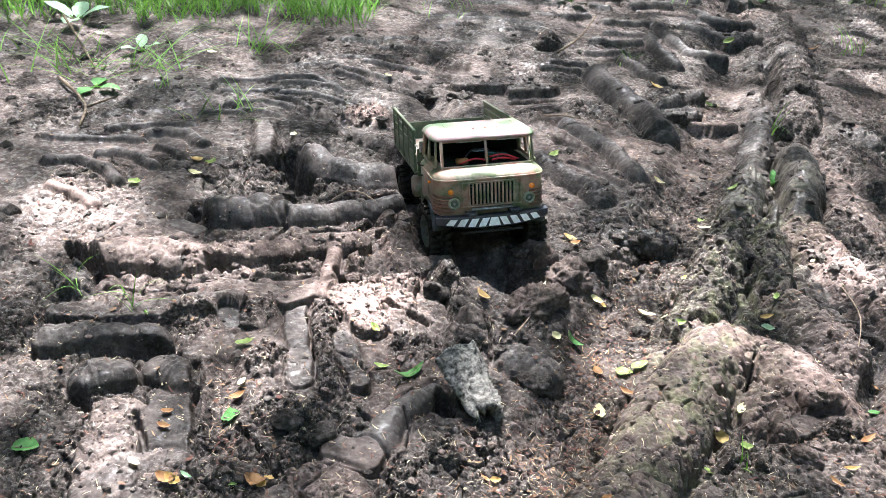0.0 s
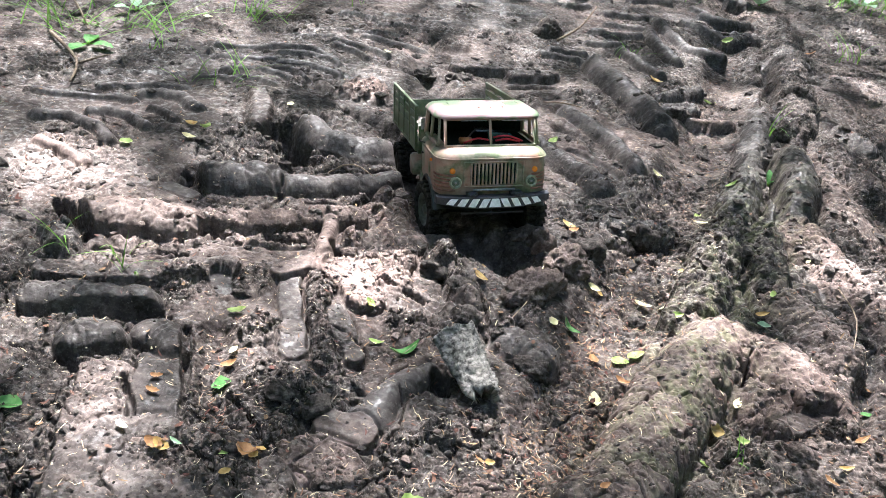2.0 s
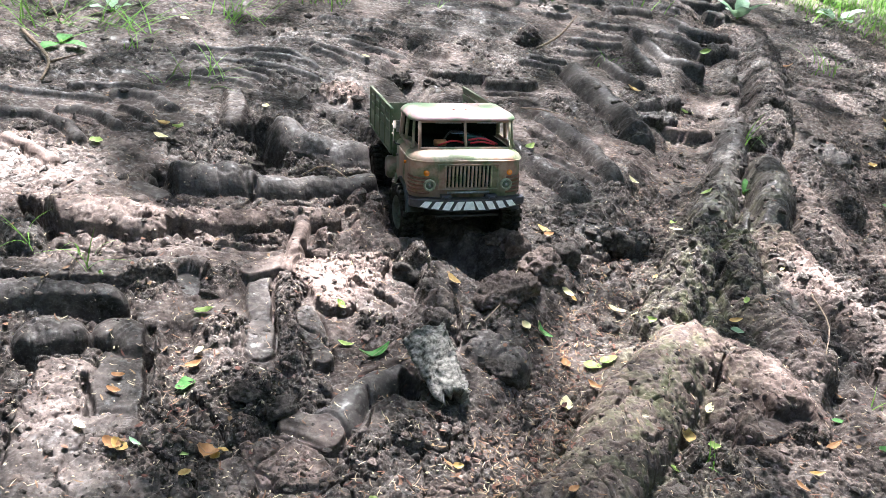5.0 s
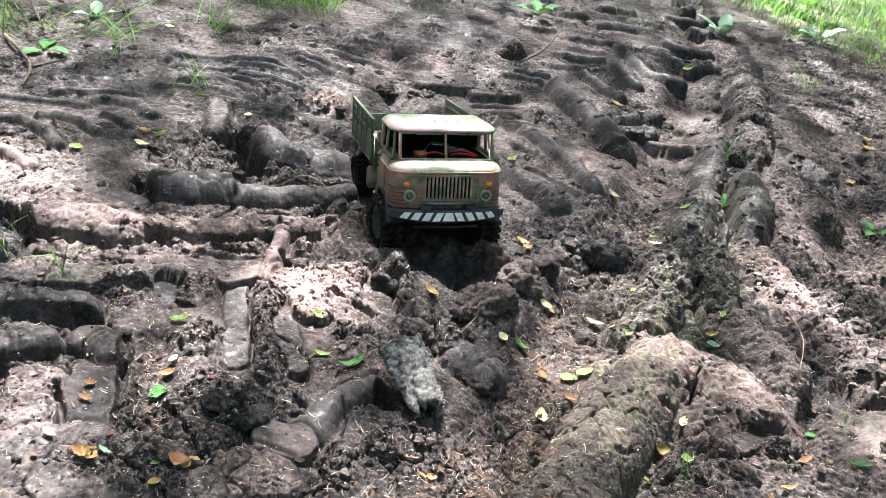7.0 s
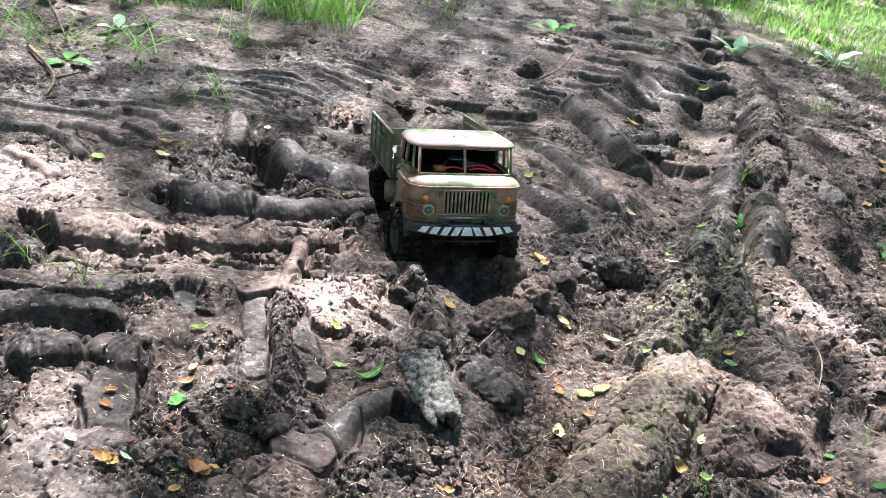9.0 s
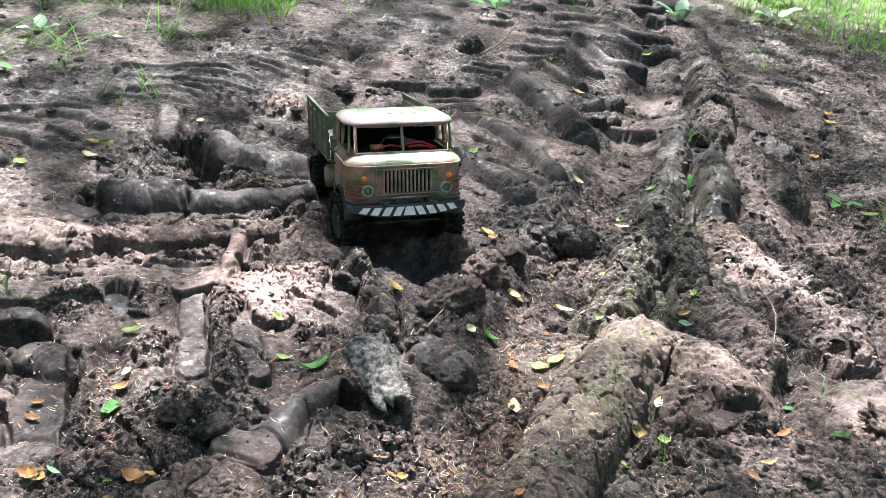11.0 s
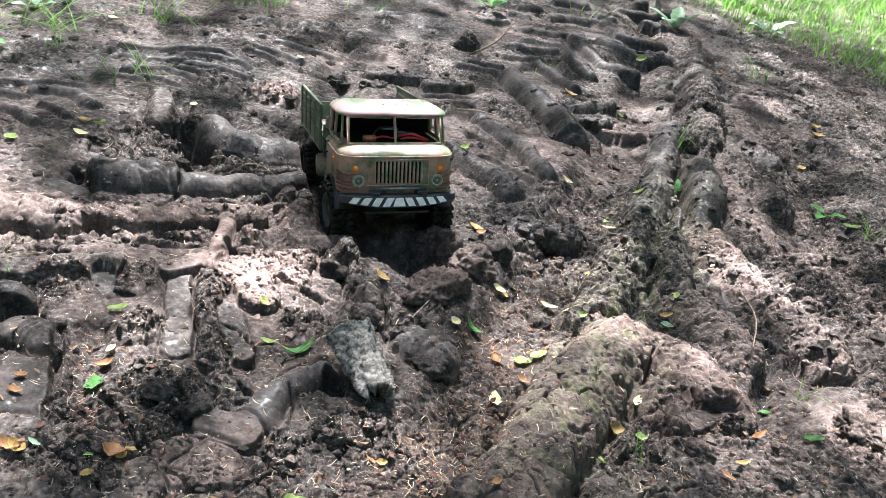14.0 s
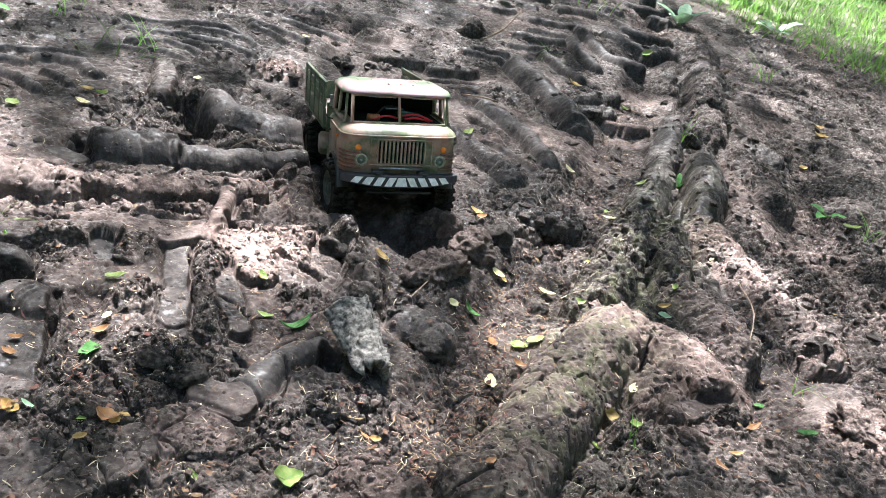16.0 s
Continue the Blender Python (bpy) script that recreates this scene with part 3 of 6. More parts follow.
lug([(0.399, 0.790), (0.409, 0.739), (0.422, 0.704)], 0.0306, 0.0172, -0.001, rough=0.5, dry=0.5, wet=0.1)
hollow([(0.436, 0.770), (0.457, 0.756), (0.481, 0.738)], 0.0061, 0.012)
hollow([(0.469, 0.725), (0.441, 0.675), (0.418, 0.624)], 0.0127, 0.0105)
lug([(0.289, 0.687), (0.250, 0.621), (0.210, 0.558), (0.178, 0.503), (0.148, 0.450)], 0.0387, 0.0329, -0.004, rough=0.3, dry=0.45, wet=0.1)
lug([(0.304, 0.703), (0.307, 0.666)], 0.0238, 0.0203, 0.0, rough=0.35, dry=0.8, wet=0.1)
lug([(0.344, 0.682), (0.355, 0.641), (0.366, 0.604)], 0.0395, 0.0185, -0.003, rough=0.35, dry=0.75, wet=0.1)
lug([(0.303, 0.611), (0.312, 0.583)], 0.0244, 0.0172, -0.003, rough=0.4, dry=0.7, wet=0.1)
hollow([(0.261, 0.594), (0.279, 0.604)], 0.0043, 0.0135)
hollow([(0.260, 0.553), (0.281, 0.557), (0.305, 0.560)], 0.0063, 0.0105)
dig([(0.300, 0.584), (0.305, 0.571), (0.305, 0.556)], 0.0021, 0.016)
dig([(0.342, 0.611), (0.344, 0.592), (0.344, 0.581)], 0.0027, 0.016)
dig([(0.316, 0.672), (0.305, 0.638), (0.294, 0.614)], 0.0028, 0.02)
dig([(0.293, 0.712), (0.320, 0.701)], 0.0030, 0.014)
slab([(0.337, 0.579), (0.373, 0.592)], 0.0114, 0.0024, rough=0.15)
mound(0.275, 0.534, 0.023, 0.023, 0.0065, rough=0.95)
mound(0.369, 0.564, 0.028, 0.028, 0.0052, rough=0.95)
mound(1.049, 2.013, 0.043, 0.043, 0.0273, rough=0.6)
mound(0.958, 2.093, 0.065, 0.065, 0.0084, rough=0.9)
mound(0.751, 1.603, 0.051, 0.051, 0.0098, rough=0.9)
lug([(1.060, 2.160), (1.123, 2.489), (1.064, 2.577)], 0.0463, 0.0110, 0.0, rough=0.9, wet=0.1)

# the three rolls beside the truck and the hollow under them
hollow([(-0.234, 1.051), (-0.208, 1.027), (-0.193, 0.976)], 0.0234, 0.045)
lug([(-0.196, 1.080), (-0.162, 1.042), (-0.114, 1.034), (-0.070, 1.049)], 0.0289, 0.0265, -0.01)
hollow([(-0.230, 1.080), (-0.205, 1.025), (-0.184, 0.965)], 0.0156, 0.0413)
lug([(-0.287, 0.889), (-0.255, 0.893), (-0.210, 0.905)], 0.0287, 0.0261, -0.006)
hollow([(-0.310, 0.901), (-0.290, 0.865)], 0.0090, 0.03)
slab([(-0.315, 0.857), (-0.296, 0.850)], 0.0138, -0.0016, rough=0.04, wet=0.5)
lug([(-0.186, 0.897), (-0.143, 0.911), (-0.105, 0.936), (-0.059, 0.969)], 0.0201, 0.0181, -0.004)
dig([(-0.195, 0.895), (-0.194, 0.867), (-0.203, 0.838)], 0.0034, 0.012)
hollow([(-0.164, 0.946), (-0.123, 0.959), (-0.070, 0.996)], 0.0044, 0.0135)
hollow([(-0.159, 0.864), (-0.109, 0.882), (-0.060, 0.920)], 0.0048, 0.0105)
lug([(-0.076, 0.901), (-0.072, 0.916)], 0.0113, 0.0101, 0.0, rough=0.5, dry=0.5, wet=0.1)
hollow([(-0.092, 0.902), (-0.084, 0.896)], 0.0048, 0.015)

# the long broken roll in front of them
slab([(-0.316, 0.739), (-0.272, 0.745), (-0.231, 0.762), (-0.185, 0.769), (-0.152, 0.782)], 0.0212, 0.0029, rough=0.6, dry=0.5)
lug([(-0.373, 0.757), (-0.344, 0.762), (-0.311, 0.769), (-0.281, 0.768)], 0.0297, 0.0192, 0.003, rough=0.18, dry=0.45, wet=0.1)
lug([(-0.280, 0.774), (-0.249, 0.779), (-0.220, 0.783), (-0.182, 0.799), (-0.150, 0.821), (-0.102, 0.839)], 0.0184, 0.0128, 0.007, rough=0.35, dry=0.5, wet=0.1)
hollow([(-0.419, 0.792), (-0.388, 0.759), (-0.358, 0.726)], 0.0092, 0.0375)
hollow([(-0.275, 0.757), (-0.273, 0.758)], 0.0037, 0.015)
hollow([(-0.245, 0.762), (-0.228, 0.754)], 0.0068, 0.0263)
hollow([(-0.180, 0.768), (-0.161, 0.766), (-0.144, 0.772)], 0.0073, 0.0263)
hollow([(-0.339, 0.703), (-0.292, 0.708), (-0.253, 0.709)], 0.0036, 0.015)
dig([(-0.283, 0.715), (-0.265, 0.710), (-0.253, 0.701)], 0.0018, 0.01)
lug([(-0.394, 0.725), (-0.370, 0.698)], 0.0188, 0.0147, 0.0, rough=0.6)
slab([(-0.358, 0.646), (-0.313, 0.658), (-0.264, 0.668), (-0.206, 0.696)], 0.0138, 0.0092, rough=0.28)
slab([(-0.210, 0.685), (-0.199, 0.668)], 0.0113, -0.0037, rough=0.04, wet=0.6, dry=0)
lug([(-0.351, 0.603), (-0.310, 0.610), (-0.281, 0.612), (-0.260, 0.619)], 0.0187, 0.0158, 0.003, rough=0.18)
hollow([(-0.300, 0.588), (-0.262, 0.601), (-0.237, 0.606)], 0.0070, 0.0225)
lug([(-0.295, 0.551), (-0.285, 0.559), (-0.270, 0.561)], 0.0179, 0.0152, 0.0, rough=0.2)
hollow([(-0.299, 0.532), (-0.284, 0.529)], 0.0082, 0.018)
mound(-0.238, 0.656, 0.026, 0.026, 0.0065, rough=0.95)
mound(-0.178, 0.686, 0.023, 0.023, 0.0106, rough=0.95)

# flat pressed prints towards the viewer
slab([(-0.249, 0.512), (-0.241, 0.468), (-0.230, 0.430), (-0.219, 0.400)], 0.0241, 0.0084, rough=0.35, dry=0.4)
slab([(-0.220, 0.544), (-0.207, 0.501), (-0.196, 0.468)], 0.0191, 0.0036, rough=0.14, wet=0.3, dry=0.12)
lug([(-0.233, 0.579), (-0.220, 0.574)], 0.0214, 0.0145, -0.001, rough=0.12, wet=0.4)
dig([(-0.237, 0.514), (-0.220, 0.491), (-0.207, 0.456)], 0.0038, 0.012)
hollow([(-0.214, 0.600), (-0.201, 0.562), (-0.191, 0.527)], 0.0051, 0.009)
slab([(-0.188, 0.451), (-0.169, 0.434)], 0.0202, 0.0036, rough=0.3, dry=0.4)
mound(-0.150, 0.608, 0.023, 0.030, 0.0104, rough=0.9)
mound(-0.125, 0.542, 0.023, 0.028, 0.0104, rough=0.9)
dig([(-0.152, 0.521), (-0.141, 0.506), (-0.130, 0.493)], 0.0028, 0.012)
slab([(-0.142, 0.699), (-0.134, 0.655), (-0.121, 0.617), (-0.118, 0.588)], 0.0126, 0.0012, rough=0.12, wet=0.45, dry=0.08)
lug([(-0.115, 0.705), (-0.106, 0.661), (-0.096, 0.617), (-0.085, 0.582)], 0.0121, 0.0103, 0.0, rough=0.9, wet=0.1)
slab([(-0.088, 0.657), (-0.077, 0.627), (-0.062, 0.597)], 0.0106, 0.0012, rough=0.2, wet=0.4, dry=0.1)
dig([(-0.128, 0.690), (-0.116, 0.644), (-0.105, 0.593)], 0.0027, 0.01)
slab([(-0.156, 0.705), (-0.137, 0.719), (-0.119, 0.740)], 0.0105, 0.0076, rough=0.15, dry=0.4)
lug([(-0.124, 0.812), (-0.117, 0.762), (-0.113, 0.725)], 0.0104, 0.0090, 0.004, rough=0.15, dry=0.55, wet=0.1)
dig([(-0.086, 0.631), (-0.072, 0.626), (-0.059, 0.612)], 0.0016, 0.008)
mound(-0.092, 0.539, 0.022, 0.022, 0.0143, rough=1.0)
mound(-0.067, 0.550, 0.020, 0.020, 0.013, rough=0.9)
mound(-0.099, 0.513, 0.019, 0.019, 0.0104, rough=1.0)
mound(-0.069, 0.520, 0.016, 0.016, 0.0078, rough=1.0)
mound(-0.105, 0.488, 0.018, 0.018, 0.0052, rough=0.9)
hollow([(-0.051, 0.541), (-0.043, 0.533)], 0.0062, 0.0195)

# the dry, sunlit shoulder, with some sun put into its paler colour, its pit and its spur
mound(-0.054, 0.745, 0.036, 0.036, 0.0095, rough=0.7, dry=0.8)
mound(-0.034, 0.778, 0.025, 0.025, 0.0084, rough=0.8, dry=0.6)
mound(-0.092, 0.790, 0.015, 0.015, 0.0133, rough=0.8, dry=0.7)
slab([(-0.093, 0.729), (-0.078, 0.711), (-0.067, 0.689)], 0.0207, 0.005, rough=0.4, dry=0.9)
hollow([(-0.106, 0.765), (-0.090, 0.765)], 0.0091, 0.027)
dig([(-0.058, 0.724), (-0.028, 0.719), (-0.016, 0.712)], 0.0023, 0.012)
lug([(-0.074, 0.882), (-0.063, 0.835), (-0.052, 0.796)], 0.0059, 0.0052, 0.0, rough=0.45, dry=0.6, wet=0.1)
lug([(-0.002, 0.786), (0.020, 0.752), (0.043, 0.710)], 0.0181, 0.0154, 0.0, rough=0.85, wet=0.1)
mound(0.004, 0.773, 0.017, 0.017, 0.0126, rough=0.9)
hollow([(-0.007, 0.702), (-0.020, 0.713)], 0.0058, 0.0105)
mound(-0.025, 0.661, 0.025, 0.025, 0.0065, rough=0.9)
mound(0.005, 0.642, 0.018, 0.018, 0.0078, rough=0.8)

# the hole that the truck climbs out of
dig([(0.010, 0.855), (0.050, 0.844), (0.084, 0.805)], 0.0406, 0.045)
dig([(0.009, 0.948), (0.027, 0.892)], 0.0342, 0.03)
hollow([(0.055, 0.827), (0.073, 0.802)], 0.0166, 0.0225)
dig([(-0.027, 1.021), (0.001, 1.055), (0.056, 1.083)], 0.0393, 0.045)

# broken lumps before the hole
mound(0.039, 0.688, 0.025, 0.025, 0.0143, rough=0.35)
mound(0.021, 0.674, 0.017, 0.017, 0.0104, rough=0.4)
hollow([(0.053, 0.699), (0.058, 0.657), (0.040, 0.670)], 0.0027, 0.012)
lug([(0.083, 0.652), (0.097, 0.643), (0.108, 0.633)], 0.0243, 0.0198, -0.007, rough=0.25)
hollow([(0.095, 0.610), (0.116, 0.613)], 0.0048, 0.0105)
mound(0.074, 0.669, 0.013, 0.013, 0.0091, rough=0.8)
mound(0.098, 0.699, 0.020, 0.020, 0.0078, rough=0.7)
lug([(-0.045, 0.505), (-0.030, 0.540), (-0.012, 0.572), (0.006, 0.585)], 0.0161, 0.0137, -0.006, rough=0.1)
dig([(-0.019, 0.553), (-0.010, 0.534), (-0.014, 0.515)], 0.0014, 0.01)
slab([(-0.066, 0.494), (-0.046, 0.493)], 0.0154, 0.006, rough=0.08, dry=0.7)
hollow([(0.015, 0.564), (0.017, 0.582)], 0.0110, 0.027)
mound(0.059, 0.525, 0.024, 0.024, 0.0065, rough=0.9)
mound(0.019, 0.507, 0.021, 0.021, 0.0078, rough=1.0)
mound(-0.009, 0.487, 0.021, 0.021, 0.0065, rough=1.0)
mound(0.079, 0.504, 0.021, 0.021, 0.0052, rough=0.7)
dig([(0.043, 0.533), (0.055, 0.526)], 0.0047, 0.014)
slab([(-0.077, 0.463), (-0.055, 0.457)], 0.0218, 0.0036, rough=0.35, dry=0.7)

# the nearest ground
slab([(-0.205, 0.409), (-0.177, 0.423), (-0.133, 0.419)], 0.05, 0.01, 0.25)
mound(-0.151, 0.437, 0.05, 0.03, 0.0054, 0.8)
mound(0.075, 0.433, 0.05, 0.035, 0.016, 0.45, dry=0.8)
mound(0.506, 0.571, 0.05, 0.06, 0.009, 0.8, dry=0.8)

# where the truck stands
TRUCK = pose(0.048, 0.8908, -0.0147, -11.42, -4.55, 14.32)
AXLES, TRACK, WHEEL_R, AXLE_Z = (0.0, 0.206), 0.059, 0.034, 0.028
inv = np.array(TRUCK.inverted())
at = np.nonzero((np.abs(X - 0.03) < 0.25) & (np.abs(Y - 0.97) < 0.3))
lx = inv[0, 0] * X[at] + inv[0, 1] * Y[at] + inv[0, 2] * Z[at] + inv[0, 3]
ly = inv[1, 0] * X[at] + inv[1, 1] * Y[at] + inv[1, 2] * Z[at] + inv[1, 3]
tm = np.array(TRUCK)
floor_z = tm[2, 0] * lx + tm[2, 1] * ly + tm[2, 3] - 0.006
inside = np.clip((0.082 - np.abs(lx)) / 0.014, 0, 1) * np.clip((ly + 0.085) / 0.025, 0, 1) * np.clip((0.262 - ly) / 0.015, 0, 1)
cap = floor_z + 0.010
Z[at] = np.where(Z[at] > cap, Z[at] + (cap - Z[at]) * inside, Z[at])
for ay in AXLES:
    for sx in (-TRACK, TRACK):
        q = np.hypot((lx - sx) / 0.026, (ly - ay) / 0.042)
        seat = np.clip((1.25 - q) / 0.5, 0, 1)
        Z[at] += (floor_z + 0.0045 + 0.012 * np.clip((ly - ay) / 0.03, -1, 1) ** 2 - Z[at]) * seat

# crumbs, clods and cracks over everything
BASE = Z.copy()
FORE = np.clip(0.5 + (RR - 0.55) / 0.8, 0.5, 1)
CALM = NEAR * (1 - 0.5 * np.clip((RR - 1.1) / 0.8, 0, 1))
ROUGH = np.clip(ROUGH, 0.02, 1.0)
ROUGH = np.clip(ROUGH + 0.45 * np.clip((X - 0.53 - 0.36 * (Y - 0.9)) / 0.12, 0, 1) * np.clip((Y - 0.75) / 0.15, 0, 1), 0.02, 1)
FADE = NEAR * (1 - 0.2 * np.clip((RR - 0.9) / 0.7, 0, 1))
FINE = NEAR * np.clip((1.2 - RR) / 0.6, 0.04, 1)
f1, f2 = cells(X + 0.010 * fbm(X, Y, 40, 3, 31), Y + 0.010 * fbm(X, Y, 40, 3, 37), 30.0, 21)
CLODS = np.clip(0.9 * fbm(X, Y, 7.0, 2, 35) + 0.35, 0, 1) * ROUGH
Z += CLODS * FADE * 0.012 * (np.clip((f2 - f1) * 2.2, 0, 1) ** 0.5 - 0.6)
f1, f2 = cells(X + 0.005 * fbm(X, Y, 90, 2, 32), Y + 0.005 * fbm(X, Y, 90, 2, 38), 75.0, 22)
Z += ROUGH * FADE * FORE * 0.0058 * (np.clip((f2 - f1) * 2.0, 0, 1) ** 0.6 - 0.55) * (0.5 + 1.0 * np.clip(fbm(X, Y, 15.0, 2, 39), 0, 1))
f1, f2 = cells(X + 0.002 * fbm(X, Y, 200, 1, 33), Y, 170.0, 23)
Z += ROUGH * FINE * 0.0034 * (np.clip(1 - f1 * 1.3, 0, 1) - 0.35)
Z += ROUGH * FADE * FORE * 0.0060 * (np.abs(fbm(X, Y, 42.0, 3, 40, 0.55)) - 0.32)
Z += ROUGH * FINE * 0.0034 * (np.abs(fbm(X, Y, 120.0, 2, 41, 0.6)) - 0.3)
Z += FINE * (0.0002 + 0.0022 * ROUGH) * fbm(X, Y, 190.0, 2, 24, 0.6)
Z += CALM * (0.0006 + 0.0012 * ROUGH) * fbm(X, Y, 36.0, 3, 26)
# fibres dragged across the bank and the far field
DRAG = np.clip((X - 0.10 - 0.22 * Y) / 0.12, 0, 1) * np.clip((1.5 - Y) / 0.4, 0, 1) * np.clip(ROUGH * 1.6, 0.15, 1)
Z += DRAG * 0.0035 * fbm(X * 0.35 - Y * 0.25, X * 0.6 + Y * 0.9, 85.0, 3, 46, 0.6)
# long thin cracks with sharp lips
CRACKED = NEAR * np.clip(0.12 + 1.6 * ROUGH, 0, 1) * np.clip((1.15 - RR) / 0.35, 0.08, 1)
f1, f2 = cells(X + 0.012 * fbm(X, Y, 30, 3, 34), Y + 0.012 * fbm(X, Y, 30, 3, 36), 19.0, 25)
crack = np.clip(1 - (f2 - f1) / 0.05, 0, 1) ** 0.7 * np.clip(1.5 * fbm(X, Y, 8.0, 2, 27) + 0.45, 0, 1)
Z -= CRACKED * 0.011 * crack
f1, f2 = cells(X + 0.006 * fbm(X, Y, 60, 3, 54), Y + 0.006 * fbm(X, Y, 60, 3, 55), 44.0, 56)
Z -= CRACKED * 0.006 * np.clip(1 - (f2 - f1) / 0.07, 0, 1) * np.clip(1.6 * fbm(X, Y, 12.0, 2, 57) + 0.1, 0, 1)
pits = np.clip(fbm(X, Y, 45.0, 3, 28) - 0.45, 0, 1) * ROUGH
Z -= NEAR * FORE * 0.010 * pits
SPLIT = np.clip(ROUGH * 1.7 - 0.35, 0, 1) * FADE * np.clip((1.6 - RR) / 0.6, 0.75, 1) * np.clip((RR - 0.5) / 0.8, 0.25, 1)
Z -= SPLIT * 0.013 * np.exp(-(fbm(X, Y, 11.0, 4, 51, 0.55) / 0.055) ** 2)
Z -= SPLIT * 0.009 * np.exp(-(fbm(X, Y, 25.0, 3, 52, 0.55) / 0.08) ** 2)
Z -= SPLIT * 0.007 * np.exp(-(fbm(X * 0.5, Y * 1.4, 30.0, 3, 53, 0.55) / 0.09) ** 2)
MOSS += np.clip(1 - np.abs((X - 0.285) - 0.45 * (Y - 0.70)) / 0.10, 0, 1) * np.clip((Y - 0.4) / 0.1, 0, 1) * np.clip((1.3 - Y) / 0.3, 0, 1) * 0.85
FIELD = np.clip((RR - 2.6) / 1.2, 0, 1)
MOSS = np.clip(MOSS + 0.9 * FIELD, 0, 1)
WET = np.clip(WET + 0.25 * np.clip(fbm(X, Y, 6.0, 2, 29), 0, 1), 0, 1)
# raised crumbs paler, cracks and pits darker: relief shading put into the colour
DRY_LIT = np.clip(DRY_LIT + 0.35 * fbm(X, Y, 12.0, 3, 30) * DRY_LIT + 14.0 * (Z - BASE), 0, 1)

nr, nc = X.shape
mesh = bpy.data.meshes.new("ground")
idx = np.arange(nr * nc).reshape(nr, nc)
nxt = np.roll(idx, -1, axis=1)
quads = np.stack([idx[:-1], idx[1:], nxt[1:], nxt[:-1]], -1).reshape(-1, 4)
mesh.vertices.add(nr * nc)
mesh.vertices.foreach_set("co", np.stack([X, Y, Z], -1).ravel().astype(np.float32))
mesh.loops.add(quads.size)
mesh.loops.foreach_set("vertex_index", quads.ravel().astype(np.int32))
mesh.polygons.add(len(quads))
mesh.polygons.foreach_set("loop_start", np.arange(0, quads.size, 4, dtype=np.int32))
mesh.polygons.foreach_set("loop_total", np.full(len(quads), 4, dtype=np.int32))
mesh.polygons.foreach_set("use_smooth", np.ones(len(quads), dtype=bool))
for name, values in (("wet", WET), ("dry", DRY_LIT), ("moss", MOSS), ("rough", ROUGH)):
    mesh.attributes.new(name, 'FLOAT', 'POINT').data.foreach_set("value", values.ravel().astype(np.float32))
mesh.update(calc_edges=True)
mesh.validate()
mesh.materials.append(MUD)
ground = tagged(new("ground", mesh), "churned dark brown mud with tractor tread casts and cracks", "ground", kind="structure")


def sample(grid, x, y):
    """A field of the ground at places x, y (numbers or arrays)."""
    x, y = np.asarray(x, float), np.asarray(y, float)
    r, a = np.hypot(x - GX, y - GY), np.arctan2(x - GX, y - GY)
    a = np.where(a < turn_at[0], a + 2 * np.pi, a)
    i = np.clip(np.searchsorted(ring, r) - 1, 0, nr - 2)
    j = np.clip(np.searchsorted(turn_at, a) - 1, 0, nc - 2)
    u = np.clip((r - ring[i]) / (ring[i + 1] - ring[i]), 0, 1)
    v = np.clip((a - turn_at[j]) / (turn_at[j + 1] - turn_at[j]), 0, 1)
    return (grid[i, j] * (1 - u) + grid[i + 1, j] * u) * (1 - v) + (grid[i, j + 1] * (1 - u) + grid[i + 1, j + 1] * u) * v


def zat(x, y):
    return float(sample(Z, x, y))


def slope_at(x, y, e=0.012):
    """The ground's normal over a patch of a leaf's size."""
    return Vector((zat(x - e, y) - zat(x + e, y), zat(x, y - e) - zat(x, y + e), 2 * e)).normalized()


# ---- mesh helpers ----
def part(name, bm, material, parent=None, label="", smooth=True, where=None):
    me = bpy.data.meshes.new(name)
    bmesh.ops.recalc_face_normals(bm, faces=bm.faces)
    bm.to_mesh(me)
    bm.free()
    for p in me.polygons:
        p.use_smooth = smooth
    me.materials.append(material)
    ob = new(name, me)
    ob.parent = parent
    if where is not None:
        ob.matrix_basis = where
    if label:
        ob["label"] = label
    return ob


def box(bm, x0, x1, y0, y1, z0, z1, bevel=0.0006, m=None):
    one = bmesh.new()
    bmesh.ops.create_cube(one, size=1)
    for v in one.verts:
        v.co = Vector(((x0 + x1) / 2 + v.co.x * (x1 - x0), (y0 + y1) / 2 + v.co.y * (y1 - y0), (z0 + z1) / 2 + v.co.z * (z1 - z0)))
    if bevel:
        bmesh.ops.bevel(one, geom=list(one.edges), offset=bevel, segments=2, profile=0.6, affect='EDGES')
    join(bm, one, m)
    return bm


def join(bm, other, m=None):
    if m is not None:
        bmesh.ops.transform(other, matrix=m, verts=other.verts)
    made = {v: bm.verts.new(v.co) for v in other.verts}
    for f in other.faces:
        try:
            bm.faces.new([made[v] for v in f.verts])
        except ValueError:
            pass
    other.free()


def drum(bm, r, x0, x1, m=None, sides=28, r2=None, bevel=0.0):
    """A round bar along x."""
    one = bmesh.new()
    bmesh.ops.create_cone(one, cap_ends=True, segments=sides, radius1=r, radius2=r if r2 is None else r2, depth=x1 - x0)
    if bevel:
        bmesh.ops.bevel(one, geom=[e for e in one.edges if len(e.link_faces) == 2 and any(len(f.verts) > 4 for f in e.link_faces)], offset=bevel, segments=2, affect='EDGES')
    turn = Matrix.Translation(((x0 + x1) / 2, 0, 0)) @ Matrix.Rotation(math.pi / 2, 4, 'Y')
    join(bm, one, (m @ turn) if m is not None else turn)
    return bm


